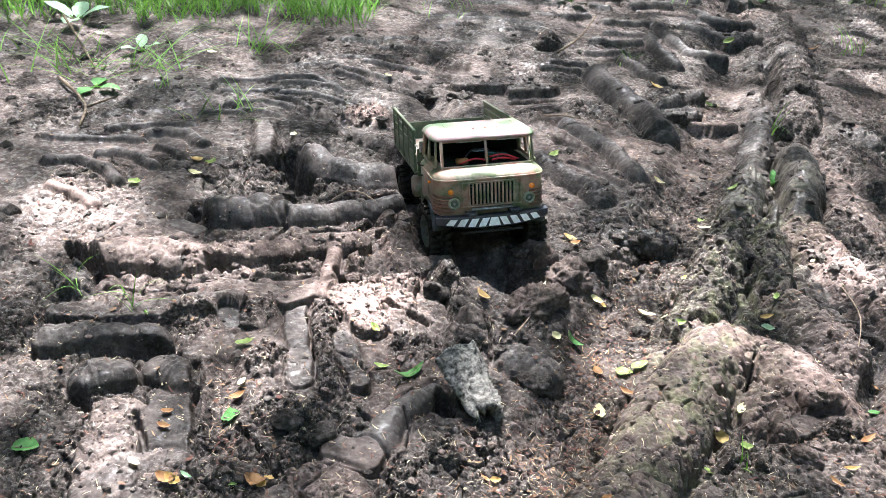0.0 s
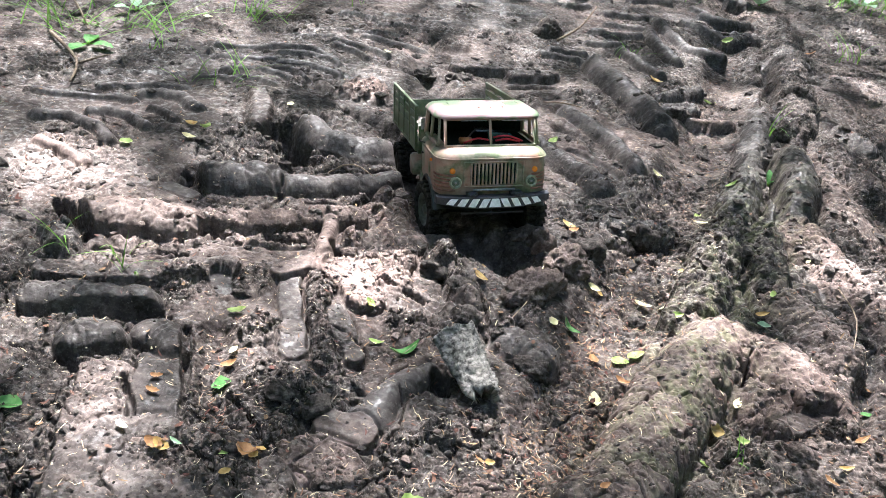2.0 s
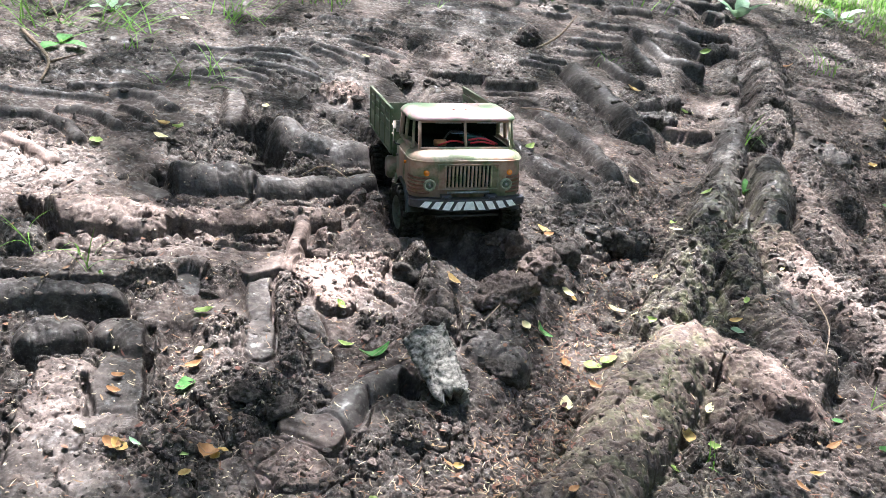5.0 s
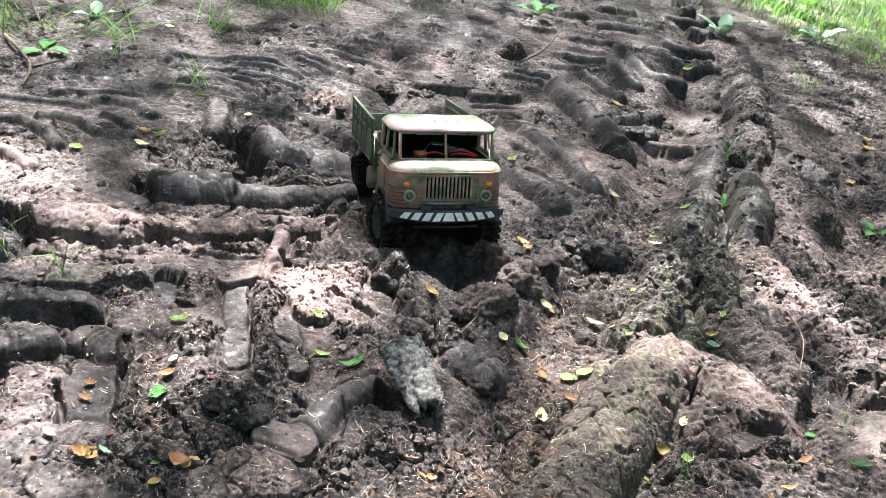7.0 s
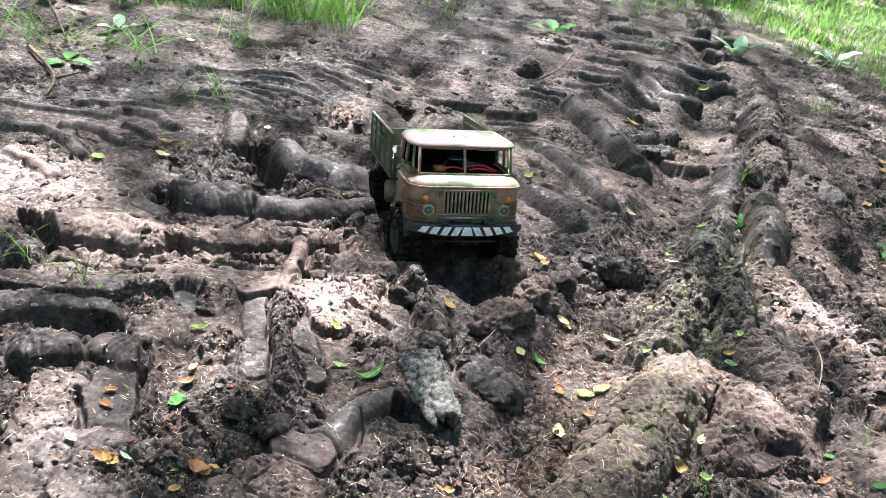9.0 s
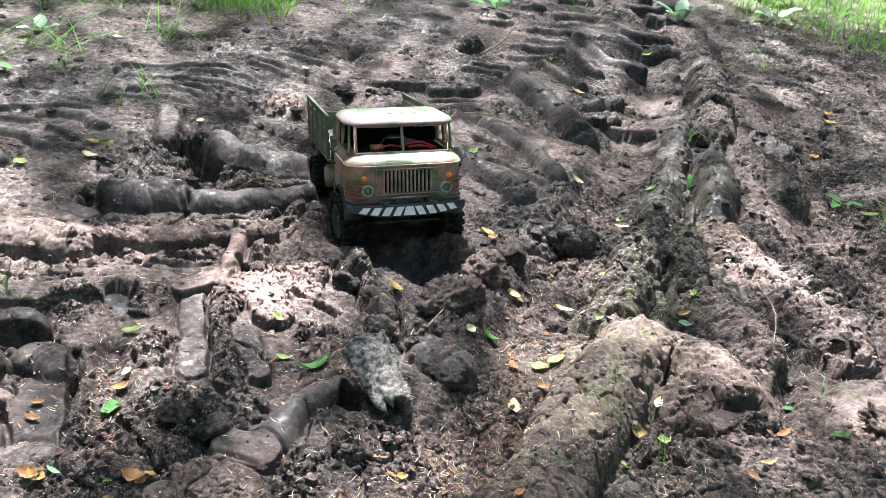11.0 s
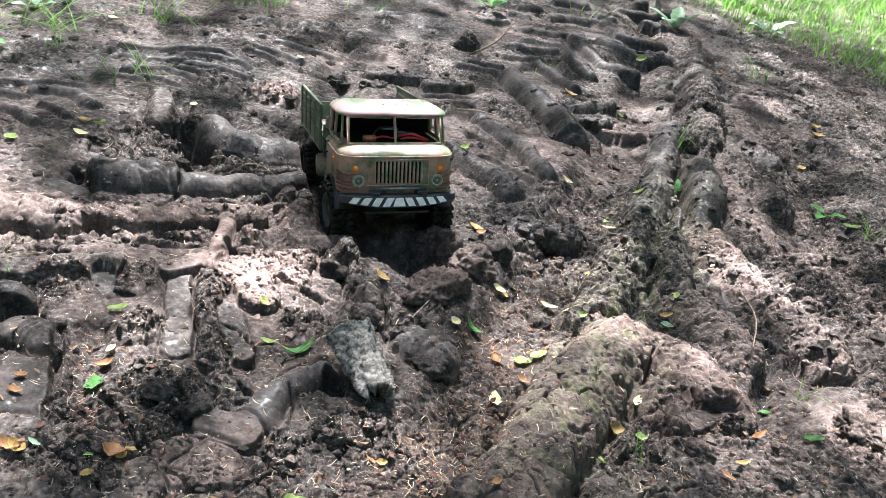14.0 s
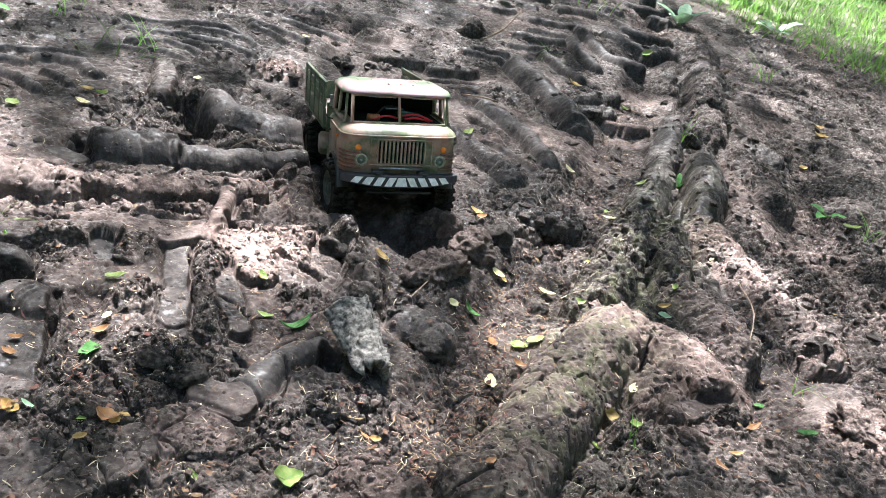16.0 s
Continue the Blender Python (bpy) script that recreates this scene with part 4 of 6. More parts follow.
def lathe(bm, profile, m=None, sides=40):
    """Turns (x, radius) pairs round the x axis."""
    one, rings = bmesh.new(), []
    for x, r in profile:
        rings.append([one.verts.new((x, r * math.cos(2 * math.pi * k / sides), r * math.sin(2 * math.pi * k / sides))) for k in range(sides)])
    for a, b in zip(rings[:-1], rings[1:]):
        for k in range(sides):
            one.faces.new((a[k], a[(k + 1) % sides], b[(k + 1) % sides], b[k]))
    join(bm, one, m)
    return bm


def tube(bm, points, r, sides=8, taper=1.0):
    """A bent round rod through points."""
    pts = [Vector(p) for p in points]
    rings = []
    for k, p in enumerate(pts):
        d = (pts[min(k + 1, len(pts) - 1)] - pts[max(k - 1, 0)]).normalized()
        q = d.to_track_quat('Z', 'Y')
        rad = r * (1 + (taper - 1) * k / (len(pts) - 1))
        rings.append([bm.verts.new(p + q @ Vector((rad * math.cos(2 * math.pi * i / sides), rad * math.sin(2 * math.pi * i / sides), 0))) for i in range(sides)])
    for a, b in zip(rings[:-1], rings[1:]):
        for i in range(sides):
            bm.faces.new((a[i], a[(i + 1) % sides], b[(i + 1) % sides], b[i]))
    bm.faces.new(rings[0][::-1])
    bm.faces.new(rings[-1])
    return bm


def smooth_points(points, n=6):
    """Rounds a bent line."""
    p = [Vector(points[0])] + [Vector(q) for q in points] + [Vector(points[-1])]
    out = []
    for a, b, c, d in zip(p[:-3], p[1:-2], p[2:-1], p[3:]):
        for k in range(n):
            t = k / n
            out.append(0.5 * (2 * b + (c - a) * t + (2 * a - 5 * b + 4 * c - d) * t * t + (3 * b - a - 3 * c + d) * t ** 3))
    return out + [p[-1]]


def outline(x, y0, y1, r_front, r_back, inset=0.0, n=8):
    """A rounded rectangle, front at y0, as (x, y) pairs."""
    x, y0, y1 = x - inset, y0 + inset, y1 - inset
    rf, rb = max(r_front - inset, 0.002), max(r_back - inset, 0.002)
    pts = []
    for cx, cy, r, a0 in ((x - rf, y0 + rf, rf, -90), (x - rb, y1 - rb, rb, 0), (-x + rb, y1 - rb, rb, 90), (-x + rf, y0 + rf, rf, 180)):
        pts += [(cx + r * math.cos(radians(a0 + 90 * k / n)), cy + r * math.sin(radians(a0 + 90 * k / n))) for k in range(n + 1)]
    return pts


def shell(bm, rings, cap_top=True, cap_bottom=False):
    loops = [[bm.verts.new(p) for p in r] for r in rings]
    n = len(loops[0])
    for a, b in zip(loops[:-1], loops[1:]):
        for k in range(n):
            bm.faces.new((a[k], a[(k + 1) % n], b[(k + 1) % n], b[k]))
    if cap_top:
        bm.faces.new(loops[-1])
    if cap_bottom:
        bm.faces.new(loops[0][::-1])
    return bm


# ---- the toy truck: front at -y, x to its left ----
def toy_truck():
    truck = tagged(new("toy_truck"), "muddy camouflage-painted toy army truck standing in a rut", "toy truck")
    cab_x, front, back = 0.064, -0.058, 0.044

    # cab body with a rounded shoulder under the windscreen
    bm = bmesh.new()
    steps = ((0.0605, 0.0015), (0.0615, 0.0), (0.100, 0.0), (0.1015, -0.0006), (0.1030, -0.0010), (0.1045, -0.0004), (0.1075, 0.0022), (0.1100, 0.0065), (0.1120, 0.0125), (0.1130, 0.0165))
    shell(bm, [[(x, y, z) for x, y in outline(cab_x, front, back, 0.020, 0.006, i)] for z, i in steps], True, True)
    cab = part("cab_body", bm, CAMO, truck, "dusty camouflage cab with a rounded shoulder")
    # rolled seam along the shoulder
    bm = bmesh.new()
    ring_pts = [(x, y, 0.1022) for x, y in outline(cab_x + 0.0008, front - 0.0008, back, 0.020, 0.006)]
    k = len(ring_pts) // 4
    tube(bm, ring_pts[3 * k - 1:] + ring_pts[:k + 1], 0.0010, 6)
    part("seam", bm, CAMO, cab)
    # short ribs on the shoulder below the windscreen
    for x in (-0.045, -0.028, -0.012, 0.012, 0.028, 0.045):
        bm = box(bmesh.new(), -0.0008, 0.0008, -0.006, 0.006, -0.0005, 0.0006, 0.0004)
        part("shoulder_rib", bm, RUST, cab, where=Matrix.Translation((x, front + 0.0115, 0.1105)) @ Matrix.Rotation(radians(28), 4, 'X'))
    # louvres pressed in the front corners
    for side in (-1, 1):
        for n in range(5):
            pts = []
            for a in range(0, 91, 10):
                ang = radians(-90 + a)
                pts.append((side * (cab_x - 0.020 + 0.0203 * math.cos(ang)), front + 0.020 + 0.0203 * math.sin(ang), 0.0665 + 0.0042 * n))
            part("louvre", tube(bmesh.new(), pts, 0.0013, 6), RUST, cab, "rust-red pressed louvre" if n == 0 else "")
    # door on each side
    for side in (-1, 1):
        x = side * cab_x
        bm = box(bmesh.new(), min(x, x + side * 0.001), max(x, x + side * 0.001), -0.012, 0.036, 0.066, 0.0995, 0.0004)
        door = part("door", bm, CAMO, truck)
        bm = box(bmesh.new(), min(x, x + side * 0.003), max(x, x + side * 0.003), 0.024, 0.031, 0.090, 0.0915, 0.0004)
        part("handle", bm, BLACK, door, "black door handle")
        bm = drum(bmesh.new(), 0.0016, min(x, x + side * 0.0025), max(x, x + side * 0.0025), Matrix.Translation((0, -0.022, 0.094)))
        part("side_marker", bm, ORANGE, cab, "small amber side lamp")

    # grille
    bm = bmesh.new()
    for x0, x1, z0, z1 in ((-0.035, 0.035, 0.0975, 0.0990), (-0.035, 0.035, 0.0695, 0.0710), (-0.035, -0.0335, 0.0710, 0.0975), (0.0335, 0.035, 0.0710, 0.0975)):
        box(bm, x0, x1, front - 0.0016, front + 0.001, z0, z1, 0.0004)
    grille = part("grille", bm, CAMO, truck)
    # no opening here: a dark sheet paints the shade between the slats
    part("grille_shade_sheet", box(bmesh.new(), -0.0265, 0.0265, front - 0.0003, front + 0.0008, 0.0725, 0.0965, 0.0), DARK, grille, "dark sheet behind the slats for the shade in their gaps", smooth=False)
    for n in range(13):
        x = -0.0262 + n * 0.00437
        part("slat", box(bmesh.new(), x - 0.0011, x + 0.0011, front - 0.0020, front + 0.0002, 0.0720, 0.0970, 0.0005), CAMO, grille)

    # lamps
    for side in (-1, 1):
        at = Matrix.Translation((side * 0.044, front, 0.0755)) @ Matrix.Rotation(-math.pi / 2, 4, 'Z')
        bm = lathe(bmesh.new(), [(-0.001, 0.0068), (0.0016, 0.0070), (0.0030, 0.0062), (0.0032, 0.0052), (0.0022, 0.0045), (0.0010, 0.0042)], at, 32)
        lamp = part("headlight", bm, RING, truck, "round headlight with a painted ring")
        bm = lathe(bmesh.new(), [(0.0008, 0.0044), (0.0016, 0.0034), (0.0021, 0.0018), (0.0022, 0.0001)], at, 24)
        part("lens", bm, LENS, lamp, "dull glass lens")
        part("bulb", lathe(bmesh.new(), [(0.0022, 0.0014), (0.0028, 0.0009), (0.0030, 0.0001)], at, 12), STEEL, lamp)
        at = Matrix.Translation((side * 0.0475, front, 0.0890)) @ Matrix.Rotation(-math.pi / 2, 4, 'Z')
        bm = lathe(bmesh.new(), [(-0.001, 0.0032), (0.0012, 0.0032), (0.0028, 0.0025), (0.0036, 0.0012), (0.0038, 0.0001)], at, 20)
        part("turn_signal", bm, ORANGE, truck, "amber turn signal")

    # bumper with slanted stripes
    def bump_y(x):
        return -0.0705 + 0.010 * abs(x / 0.066) ** 3.0

    def low_z(x):
        return 0.0478 + 0.0050 * max(0.0, (abs(x) - 0.020) / 0.046) ** 1.4

    bm, loops = bmesh.new(), []
    for n in range(33):
        x = -0.066 + 0.132 * n / 32
        y, zl = bump_y(x), low_z(x)
        loops.append([bm.verts.new(p) for p in ((x, y + 0.001, zl), (x, y, zl + 0.001), (x, y, 0.0605), (x, y + 0.0008, 0.0612), (x, y + 0.009, 0.0618), (x, y + 0.0095, 0.0612), (x, y + 0.0095, zl))])
    for a, b in zip(loops[:-1], loops[1:]):
        for k in range(7):
            bm.faces.new((a[k], a[(k + 1) % 7], b[(k + 1) % 7], b[k]))
    bm.faces.new(loops[0])
    bm.faces.new(loops[-1][::-1])
    bumper = part("bumper", bm, BUMPER_BLACK, truck, "black bumper with white slanted stripes", smooth=False)
    for n in range(-4, 5):
        xc, half = n * 0.0122, 0.0040 if n else 0.0058
        lean = 0.0026 * (0 if n == 0 else (1 if n < 0 else -1))
        top, low = half - (0.0018 if n == 0 else 0), half + (0.0012 if n == 0 else 0)
        bm, front_v, back_v = bmesh.new(), [], []
        for x, hi in ((xc - low - lean, 0), (xc + low - lean, 0), (xc + top + lean, 1), (xc - top + lean, 1)):
            z = 0.0592 if hi else low_z(x) + 0.0016
            front_v.append(bm.verts.new((x, bump_y(x) - 0.0005, z)))
            back_v.append(bm.verts.new((x, bump_y(x) + 0.0003, z)))
        bm.faces.new(front_v)
        for k in range(4):
            bm.faces.new((front_v[k], back_v[k], back_v[(k + 1) % 4], front_v[(k + 1) % 4]))
        part("stripe", bm, WHITE, bumper, smooth=False)
    for side in (-1, 1):
        bm = box(bmesh.new(), side * 0.026 - 0.006, side * 0.026 + 0.006, -0.068, -0.058, 0.0615, 0.0655, 0.0008)
        box(bm, side * 0.026 - 0.003, side * 0.026 + 0.003, -0.071, -0.064, 0.0612, 0.0640, 0.0006)
        part("tow_hook", bm, BUMPER_BLACK, bumper)
    part("front_bar", drum(bmesh.new(), 0.0016, -0.024, 0.024, Matrix.Translation((0, -0.0615, 0.0672))), STEEL, bumper, "worn grey metal bar")
    part("skid_bar", drum(bmesh.new(), 0.0014, -0.036, 0.036, Matrix.Translation((0, -0.060, 0.0400))), BLACK, bumper)

    # windscreen frame, pillars and rear wall
    y_low, y_top, z_low, z_top = -0.0415, -0.0300, 0.1122, 0.1425

    def post(name, x0, y0, x1, y1, w, d, mat=CAMO, zl=z_low, zt=z_top):
        bm, loops = bmesh.new(), []
        for x, y, z in ((x0, y0, zl), (x1, y1, zt)):
            loops.append([(x - w, y - d, z), (x + w, y - d, z), (x + w, y + d, z), (x - w, y + d, z)])
        shell(bm, loops, True, True)
        bmesh.ops.bevel(bm, geom=list(bm.edges), offset=0.0005, segments=2, affect='EDGES')
        return part(name, bm, mat, truck)

    for side in (-1, 1):
        post("front_pillar", side * 0.0525, y_low + 0.001, side * 0.0515, y_top, 0.0017, 0.0017)
        post("quarter_post", side * 0.0580, y_low + 0.012, side * 0.0565, y_top + 0.006, 0.0013, 0.0016)
        post("door_pillar", side * 0.0600, 0.006, side * 0.0575, 0.006, 0.0016, 0.0022)
        post("rear_pillar", side * 0.0600, 0.038, side * 0.0575, 0.038, 0.0018, 0.0050)
        part("side_sill", box(bmesh.new(), side * 0.0595 - 0.0018, side * 0.0595 + 0.0018, -0.030, 0.040, 0.1105, 0.1145, 0.0008), CAMO, truck)
    post("centre_pillar", 0, y_low - 0.0005, 0, y_top - 0.0005, 0.0014, 0.0012)
    bm = box(bmesh.new(), -0.052, 0.052, y_low - 0.0022, y_low + 0.0012, 0.1115, 0.1145, 0.0006)
    part("windscreen_sill", bm, CAMO, truck)
    part("windscreen_header", box(bmesh.new(), -0.053, 0.053, y_top - 0.0012, y_top + 0.002, 0.1395, 0.1432, 0.0006), CAMO, truck)
    for x0 in (-0.034, 0.014):
        part("wiper", box(bmesh.new(), x0, x0 + 0.030, y_top - 0.0024, y_top - 0.0014, 0.1392, 0.1402, 0.0003), STEEL, truck, "thin grey wiper blade")
    part("rear_wall", box(bmesh.new(), -0.058, 0.058, 0.0385, 0.0415, 0.1110, 0.1440, 0.0006), DARK, truck, "dark rear cab wall")
    part("cab_floor", box(bmesh.new(), -0.050, 0.050, -0.038, 0.038, 0.1126, 0.1136, 0.0), DARK, truck, smooth=False)

    # ribbed roof
    bm, rings = bmesh.new(), []
    for z, i in ((0.1422, 0.0010), (0.1418, 0.0), (0.1432, -0.0004), (0.1448, 0.0004), (0.1475, 0.0030), (0.1496, 0.0070), (0.1512, 0.0130), (0.1520, 0.0200), (0.1526, 0.0270), (0.1528, 0.0330)):
        ringlet = []
        for x, y in outline(0.0615, -0.034, 0.046, 0.017, 0.010, i, 10):
            rib = sum(math.exp(-((x - c) / 0.0016) ** 2) for c in (-0.041, -0.025, -0.009, 0.009, 0.025, 0.041))
            ringlet.append((x, y, z + (0.0009 * rib if i > 0.002 else 0)))
        rings.append(ringlet)
    shell(bm, rings, True, True)
    roof = part("roof", bm, ROOF_PAINT, truck, "pink and green cab roof, paler with sky reflection in its colour")
    for c in (-0.041, -0.025, -0.009, 0.009, 0.025, 0.041):
        pts = smooth_points([(c, -0.0290, 0.1462), (c, -0.024, 0.1492), (c, -0.014, 0.1516), (c, 0.006, 0.1527), (c, 0.026, 0.1514), (c, 0.038, 0.1490)], 3)
        part("roof_rib", tube(bmesh.new(), pts, 0.0008, 6), ROOF_PAINT, roof)
    for c in (-0.010, 0.004, 0.018):
        bm = lathe(bmesh.new(), [(0.0, 0.0019), (0.0012, 0.0018), (0.0020, 0.0010), (0.0022, 0.0001)], Matrix.Translation((c, -0.0170, 0.1508)) @ Matrix.Rotation(-math.pi / 2, 4, 'Y'), 14)
        part("marker_lamp", bm, RUST, roof, "small rust-red roof lamp")

    # what fills the cab: boxes and cables
    bm = box(bmesh.new(), -0.016, 0.012, -0.024, 0.008, 0.1135, 0.1245, 0.002, Matrix.Rotation(radians(8), 4, 'Y'))
    pack = part("receiver_box", bm, TEAL, truck, "dark teal receiver box")
    # silvery sheet added for the reflections on the box's top
    part("reflection_lid", box(bmesh.new(), -0.012, 0.008, -0.020, 0.004, 0.1245, 0.1262, 0.0008), BOX_SHINE, pack, "silvery lid standing in for reflections on the box top")
    part("servo", box(bmesh.new(), 0.010, 0.026, -0.026, -0.008, 0.1135, 0.1200, 0.0012), BLACK, truck, "black servo block")
    for n, (a, b, c) in enumerate((((0.008, -0.030, 0.116), (0.020, -0.034, 0.1185), (0.036, -0.032, 0.1150)), ((0.006, -0.026, 0.119), (0.022, -0.030, 0.1215), (0.040, -0.030, 0.1150)), ((-0.030, -0.032, 0.1145), (-0.014, -0.030, 0.119), (0.000, -0.028, 0.1165)))):
        part("red_cable", tube(bmesh.new(), smooth_points([a, b, c], 5), 0.0011, 7), RED_WIRE, truck, "red power cable")
    for a, b, c in (((-0.028, -0.030, 0.1140), (-0.014, -0.020, 0.1270), (0.002, -0.014, 0.1262)), ((0.014, -0.020, 0.121), (0.018, -0.028, 0.122), (0.012, -0.032, 0.1150))):
        part("black_cable", tube(bmesh.new(), smooth_points([a, b, c], 5), 0.0009, 7), BLACK_WIRE, truck, "black signal cable")
    part("motor_can", drum(bmesh.new(), 0.004, -0.034, -0.020, Matrix.Translation((0, -0.028, 0.1165)), 16, bevel=0.0006), BRASS, truck, "copper-brown motor can")

    # mudguards, tank, steps
    for side in (-1, 1):
        bm, loops = bmesh.new(), []
        for n in range(17):
            a = radians(15 + 150 * n / 16)
            c, s = math.cos(a), math.sin(a)
            loops.append([bm.verts.new((side * x, -0.004 + r * c, 0.030 + r * s)) for x, r in ((0.046, 0.0395), (0.0655, 0.0395), (0.0668, 0.0380), (0.0668, 0.0405), (0.0655, 0.0415), (0.046, 0.0415))])
        for p, q in zip(loops[:-1], loops[1:]):
            for k in range(6):
                bm.faces.new((p[k], p[(k + 1) % 6], q[(k + 1) % 6], q[k]))
        part("mudguard", bm, BLACK, truck)
        part("cab_step", box(bmesh.new(), side * 0.055 - 0.010, side * 0.055 + 0.010, 0.034, 0.050, 0.046, 0.0635, 0.002), GREEN, truck)
        bm = drum(bmesh.new(), 0.0145, side * 0.054 - 0.013, side * 0.054 + 0.013, Matrix.Translation((0, 0.102, 0.058)), 20, bevel=0.002)
        part("fuel_tank", bm, CAMO, truck, "camouflage-painted side tank")
        part("mirror_arm", tube(bmesh.new(), smooth_points([(side * 0.062, 0.020, 0.104), (side * 0.070, 0.018, 0.106), (side * 0.072, 0.016, 0.110)], 4), 0.0009, 6), BLACK, truck)

    # chassis, axles and shafts
    for side in (-1, 1):
        part("chassis_rail", box(bmesh.new(), side * 0.022 - 0.003, side * 0.022 + 0.003, -0.060, 0.255, 0.050, 0.064, 0.001), BLACK, truck)
    for ay in AXLES:
        axle = part("axle", drum(bmesh.new(), 0.005, -TRACK, TRACK, Matrix.Translation((0, ay, AXLE_Z)), 14), BLACK, truck)
        bm = bmesh.new()
        bmesh.ops.create_uvsphere(bm, u_segments=16, v_segments=10, radius=0.012, matrix=Matrix.Translation((0.004, ay, AXLE_Z)))
        part("differential", bm, BLACK, axle)
        for side in (-1, 1):
            for n in range(3):
                L = 0.040 - 0.009 * n
                pts = [(side * 0.030, ay - L, 0.046 - 0.002 * n), (side * 0.030, ay, 0.038 - 0.002 * n), (side * 0.030, ay + L, 0.046 - 0.002 * n)]
                part("leaf_spring", tube(bmesh.new(), smooth_points(pts, 4), 0.0016, 6), BLACK, axle)
    part("drive_shaft", tube(bmesh.new(), [(0.004, 0.0, AXLE_Z + 0.004), (0.0, 0.10, 0.046), (0.004, 0.206, AXLE_Z + 0.004)], 0.003, 10), BLACK, truck)
    part("gearbox", box(bmesh.new(), -0.014, 0.014, 0.075, 0.125, 0.040, 0.060, 0.003), BLACK, truck)

    # wheels: turned tyre with staggered blocks
    rnd = random.Random(5)
    block_mesh = {}
    for ay in AXLES:
        for side in (-1, 1):
            steer = 6 if ay == 0.0 else 0
            where = Matrix.Translation((side * TRACK, ay, AXLE_Z)) @ Matrix.Rotation(radians(steer), 4, 'Z') @ Matrix.Rotation(rnd.uniform(0, 6), 4, 'X')
            o = side
            rim_prof = [(-0.010, 0.018), (-0.004, 0.0185), (0.008, 0.0190), (0.0105, 0.0205), (0.0112, 0.0195), (0.0085, 0.0165), (0.0050, 0.0150), (0.0040, 0.0090), (0.0062, 0.0065), (0.0090, 0.0060), (0.0100, 0.0045), (0.0102, 0.0001)]
            wheel = part("wheel", lathe(bmesh.new(), [(o * x, r) for x, r in rim_prof], None, 36), RIM, truck, "mud-stained dished wheel", where=where)
            tyre_prof = [(-0.0105, 0.0195), (-0.0125, 0.0225), (-0.0130, 0.0265), (-0.0115, 0.0305), (-0.006, 0.0318), (0.006, 0.0318), (0.0115, 0.0305), (0.0130, 0.0265), (0.0125, 0.0225), (0.0105, 0.0195)]
            bm = lathe(bmesh.new(), tyre_prof, None, 44)
            for n in range(22):
                for row, x0, x1, shift in ((0, -0.0128, -0.0012, 0.0), (1, 0.0012, 0.0128, 0.5)):
                    a = 2 * math.pi * (n + shift) / 22
                    lean = 16 if row else -16
                    m = Matrix.Rotation(a, 4, 'X') @ Matrix.Translation((0, 0, 0.0322)) @ Matrix.Rotation(radians(lean), 4, 'Z')
                    if row not in block_mesh:
                        block = part("tread_block", box(bmesh.new(), x0, x1, -0.0026, 0.0026, -0.0024, 0.0021, 0.0003), RUBBER, wheel, smooth=False)
                        block_mesh[row] = block.data
                    else:
                        block = new("tread_block", block_mesh[row])
                        block.parent = wheel
                    block.matrix_basis = m
            part("tyre", bm, RUBBER, wheel, "muddy black lugged tyre", smooth=False)
            bm = bmesh.new()
            for n in range(6):
                a = 2 * math.pi * n / 6
                drum(bm, 0.0011, min(0, o * 0.0056), max(0, o * 0.0056), Matrix.Translation((0, 0.0120 * math.cos(a), 0.0120 * math.sin(a))), 6)
            part("wheel_nut", bm, RIM, wheel)

    # cargo bed
    bx, b0, b1, bz = 0.066, 0.060, 0.246, 0.090
    bed = part("bed_floor", box(bmesh.new(), -bx, bx, b0, b1, bz - 0.004, bz, 0.0006), GREEN, truck)
    for n in range(7):
        x = -bx + 0.003 + n * 0.01815
        part("plank", box(bmesh.new(), x, x + 0.0172, b0 + 0.002, b1 - 0.002, bz - 0.0005, bz + 0.0014 + 0.0003 * (n % 3), 0.0005), FLOORING, bed, "muddy grey bed plank" if n == 0 else "")
    for n in range(4):
        y = b0 + 0.02 + n * 0.048
        part("cross_member", box(bmesh.new(), -bx + 0.004, bx - 0.004, y, y + 0.006, bz - 0.014, bz - 0.004, 0.0006), GREEN, bed)
    for side in (-1, 1):
        x = side * (bx + 0.0012)
        rail = part("side_panel", box(bmesh.new(), x - 0.0012, x + 0.0012, b0, b1, bz - 0.002, bz + 0.019, 0.0005), GREEN, truck, "slatted green side panel")
        for z0, z1 in ((0.0205, 0.0295), (0.0325, 0.0395), (0.0425, 0.0490)):
            part("board", box(bmesh.new(), x - 0.0010, x + 0.0010, b0, b1, bz + z0, bz + z1, 0.0005), GREEN, rail)
        for n in range(5):
            y = b0 + 0.002 + n * (b1 - b0 - 0.008) / 4
            xs = x + side * 0.0012
            part("post", box(bmesh.new(), xs - 0.0012, xs + 0.0012, y, y + 0.0042, bz - 0.003, bz + 0.0490, 0.0004), GREEN, rail)
        part("top_rail", box(bmesh.new(), x - 0.0018, x + 0.0018, b0 - 0.001, b1 + 0.001, bz + 0.0475, bz + 0.0500, 0.0005), GREEN, rail)
        part("lower_rail", box(bmesh.new(), x - 0.0022, x + 0.0022, b0 - 0.001, b1 + 0.001, bz - 0.0055, bz - 0.0025, 0.0005), GREEN, rail)
    for name, y in (("headboard", b0), ("tailgate", b1)):
        gate = part(name, box(bmesh.new(), -bx + 0.0005, bx - 0.0005, y - 0.0012, y + 0.0012, bz - 0.002, bz + 0.026, 0.0005), GREEN, truck)
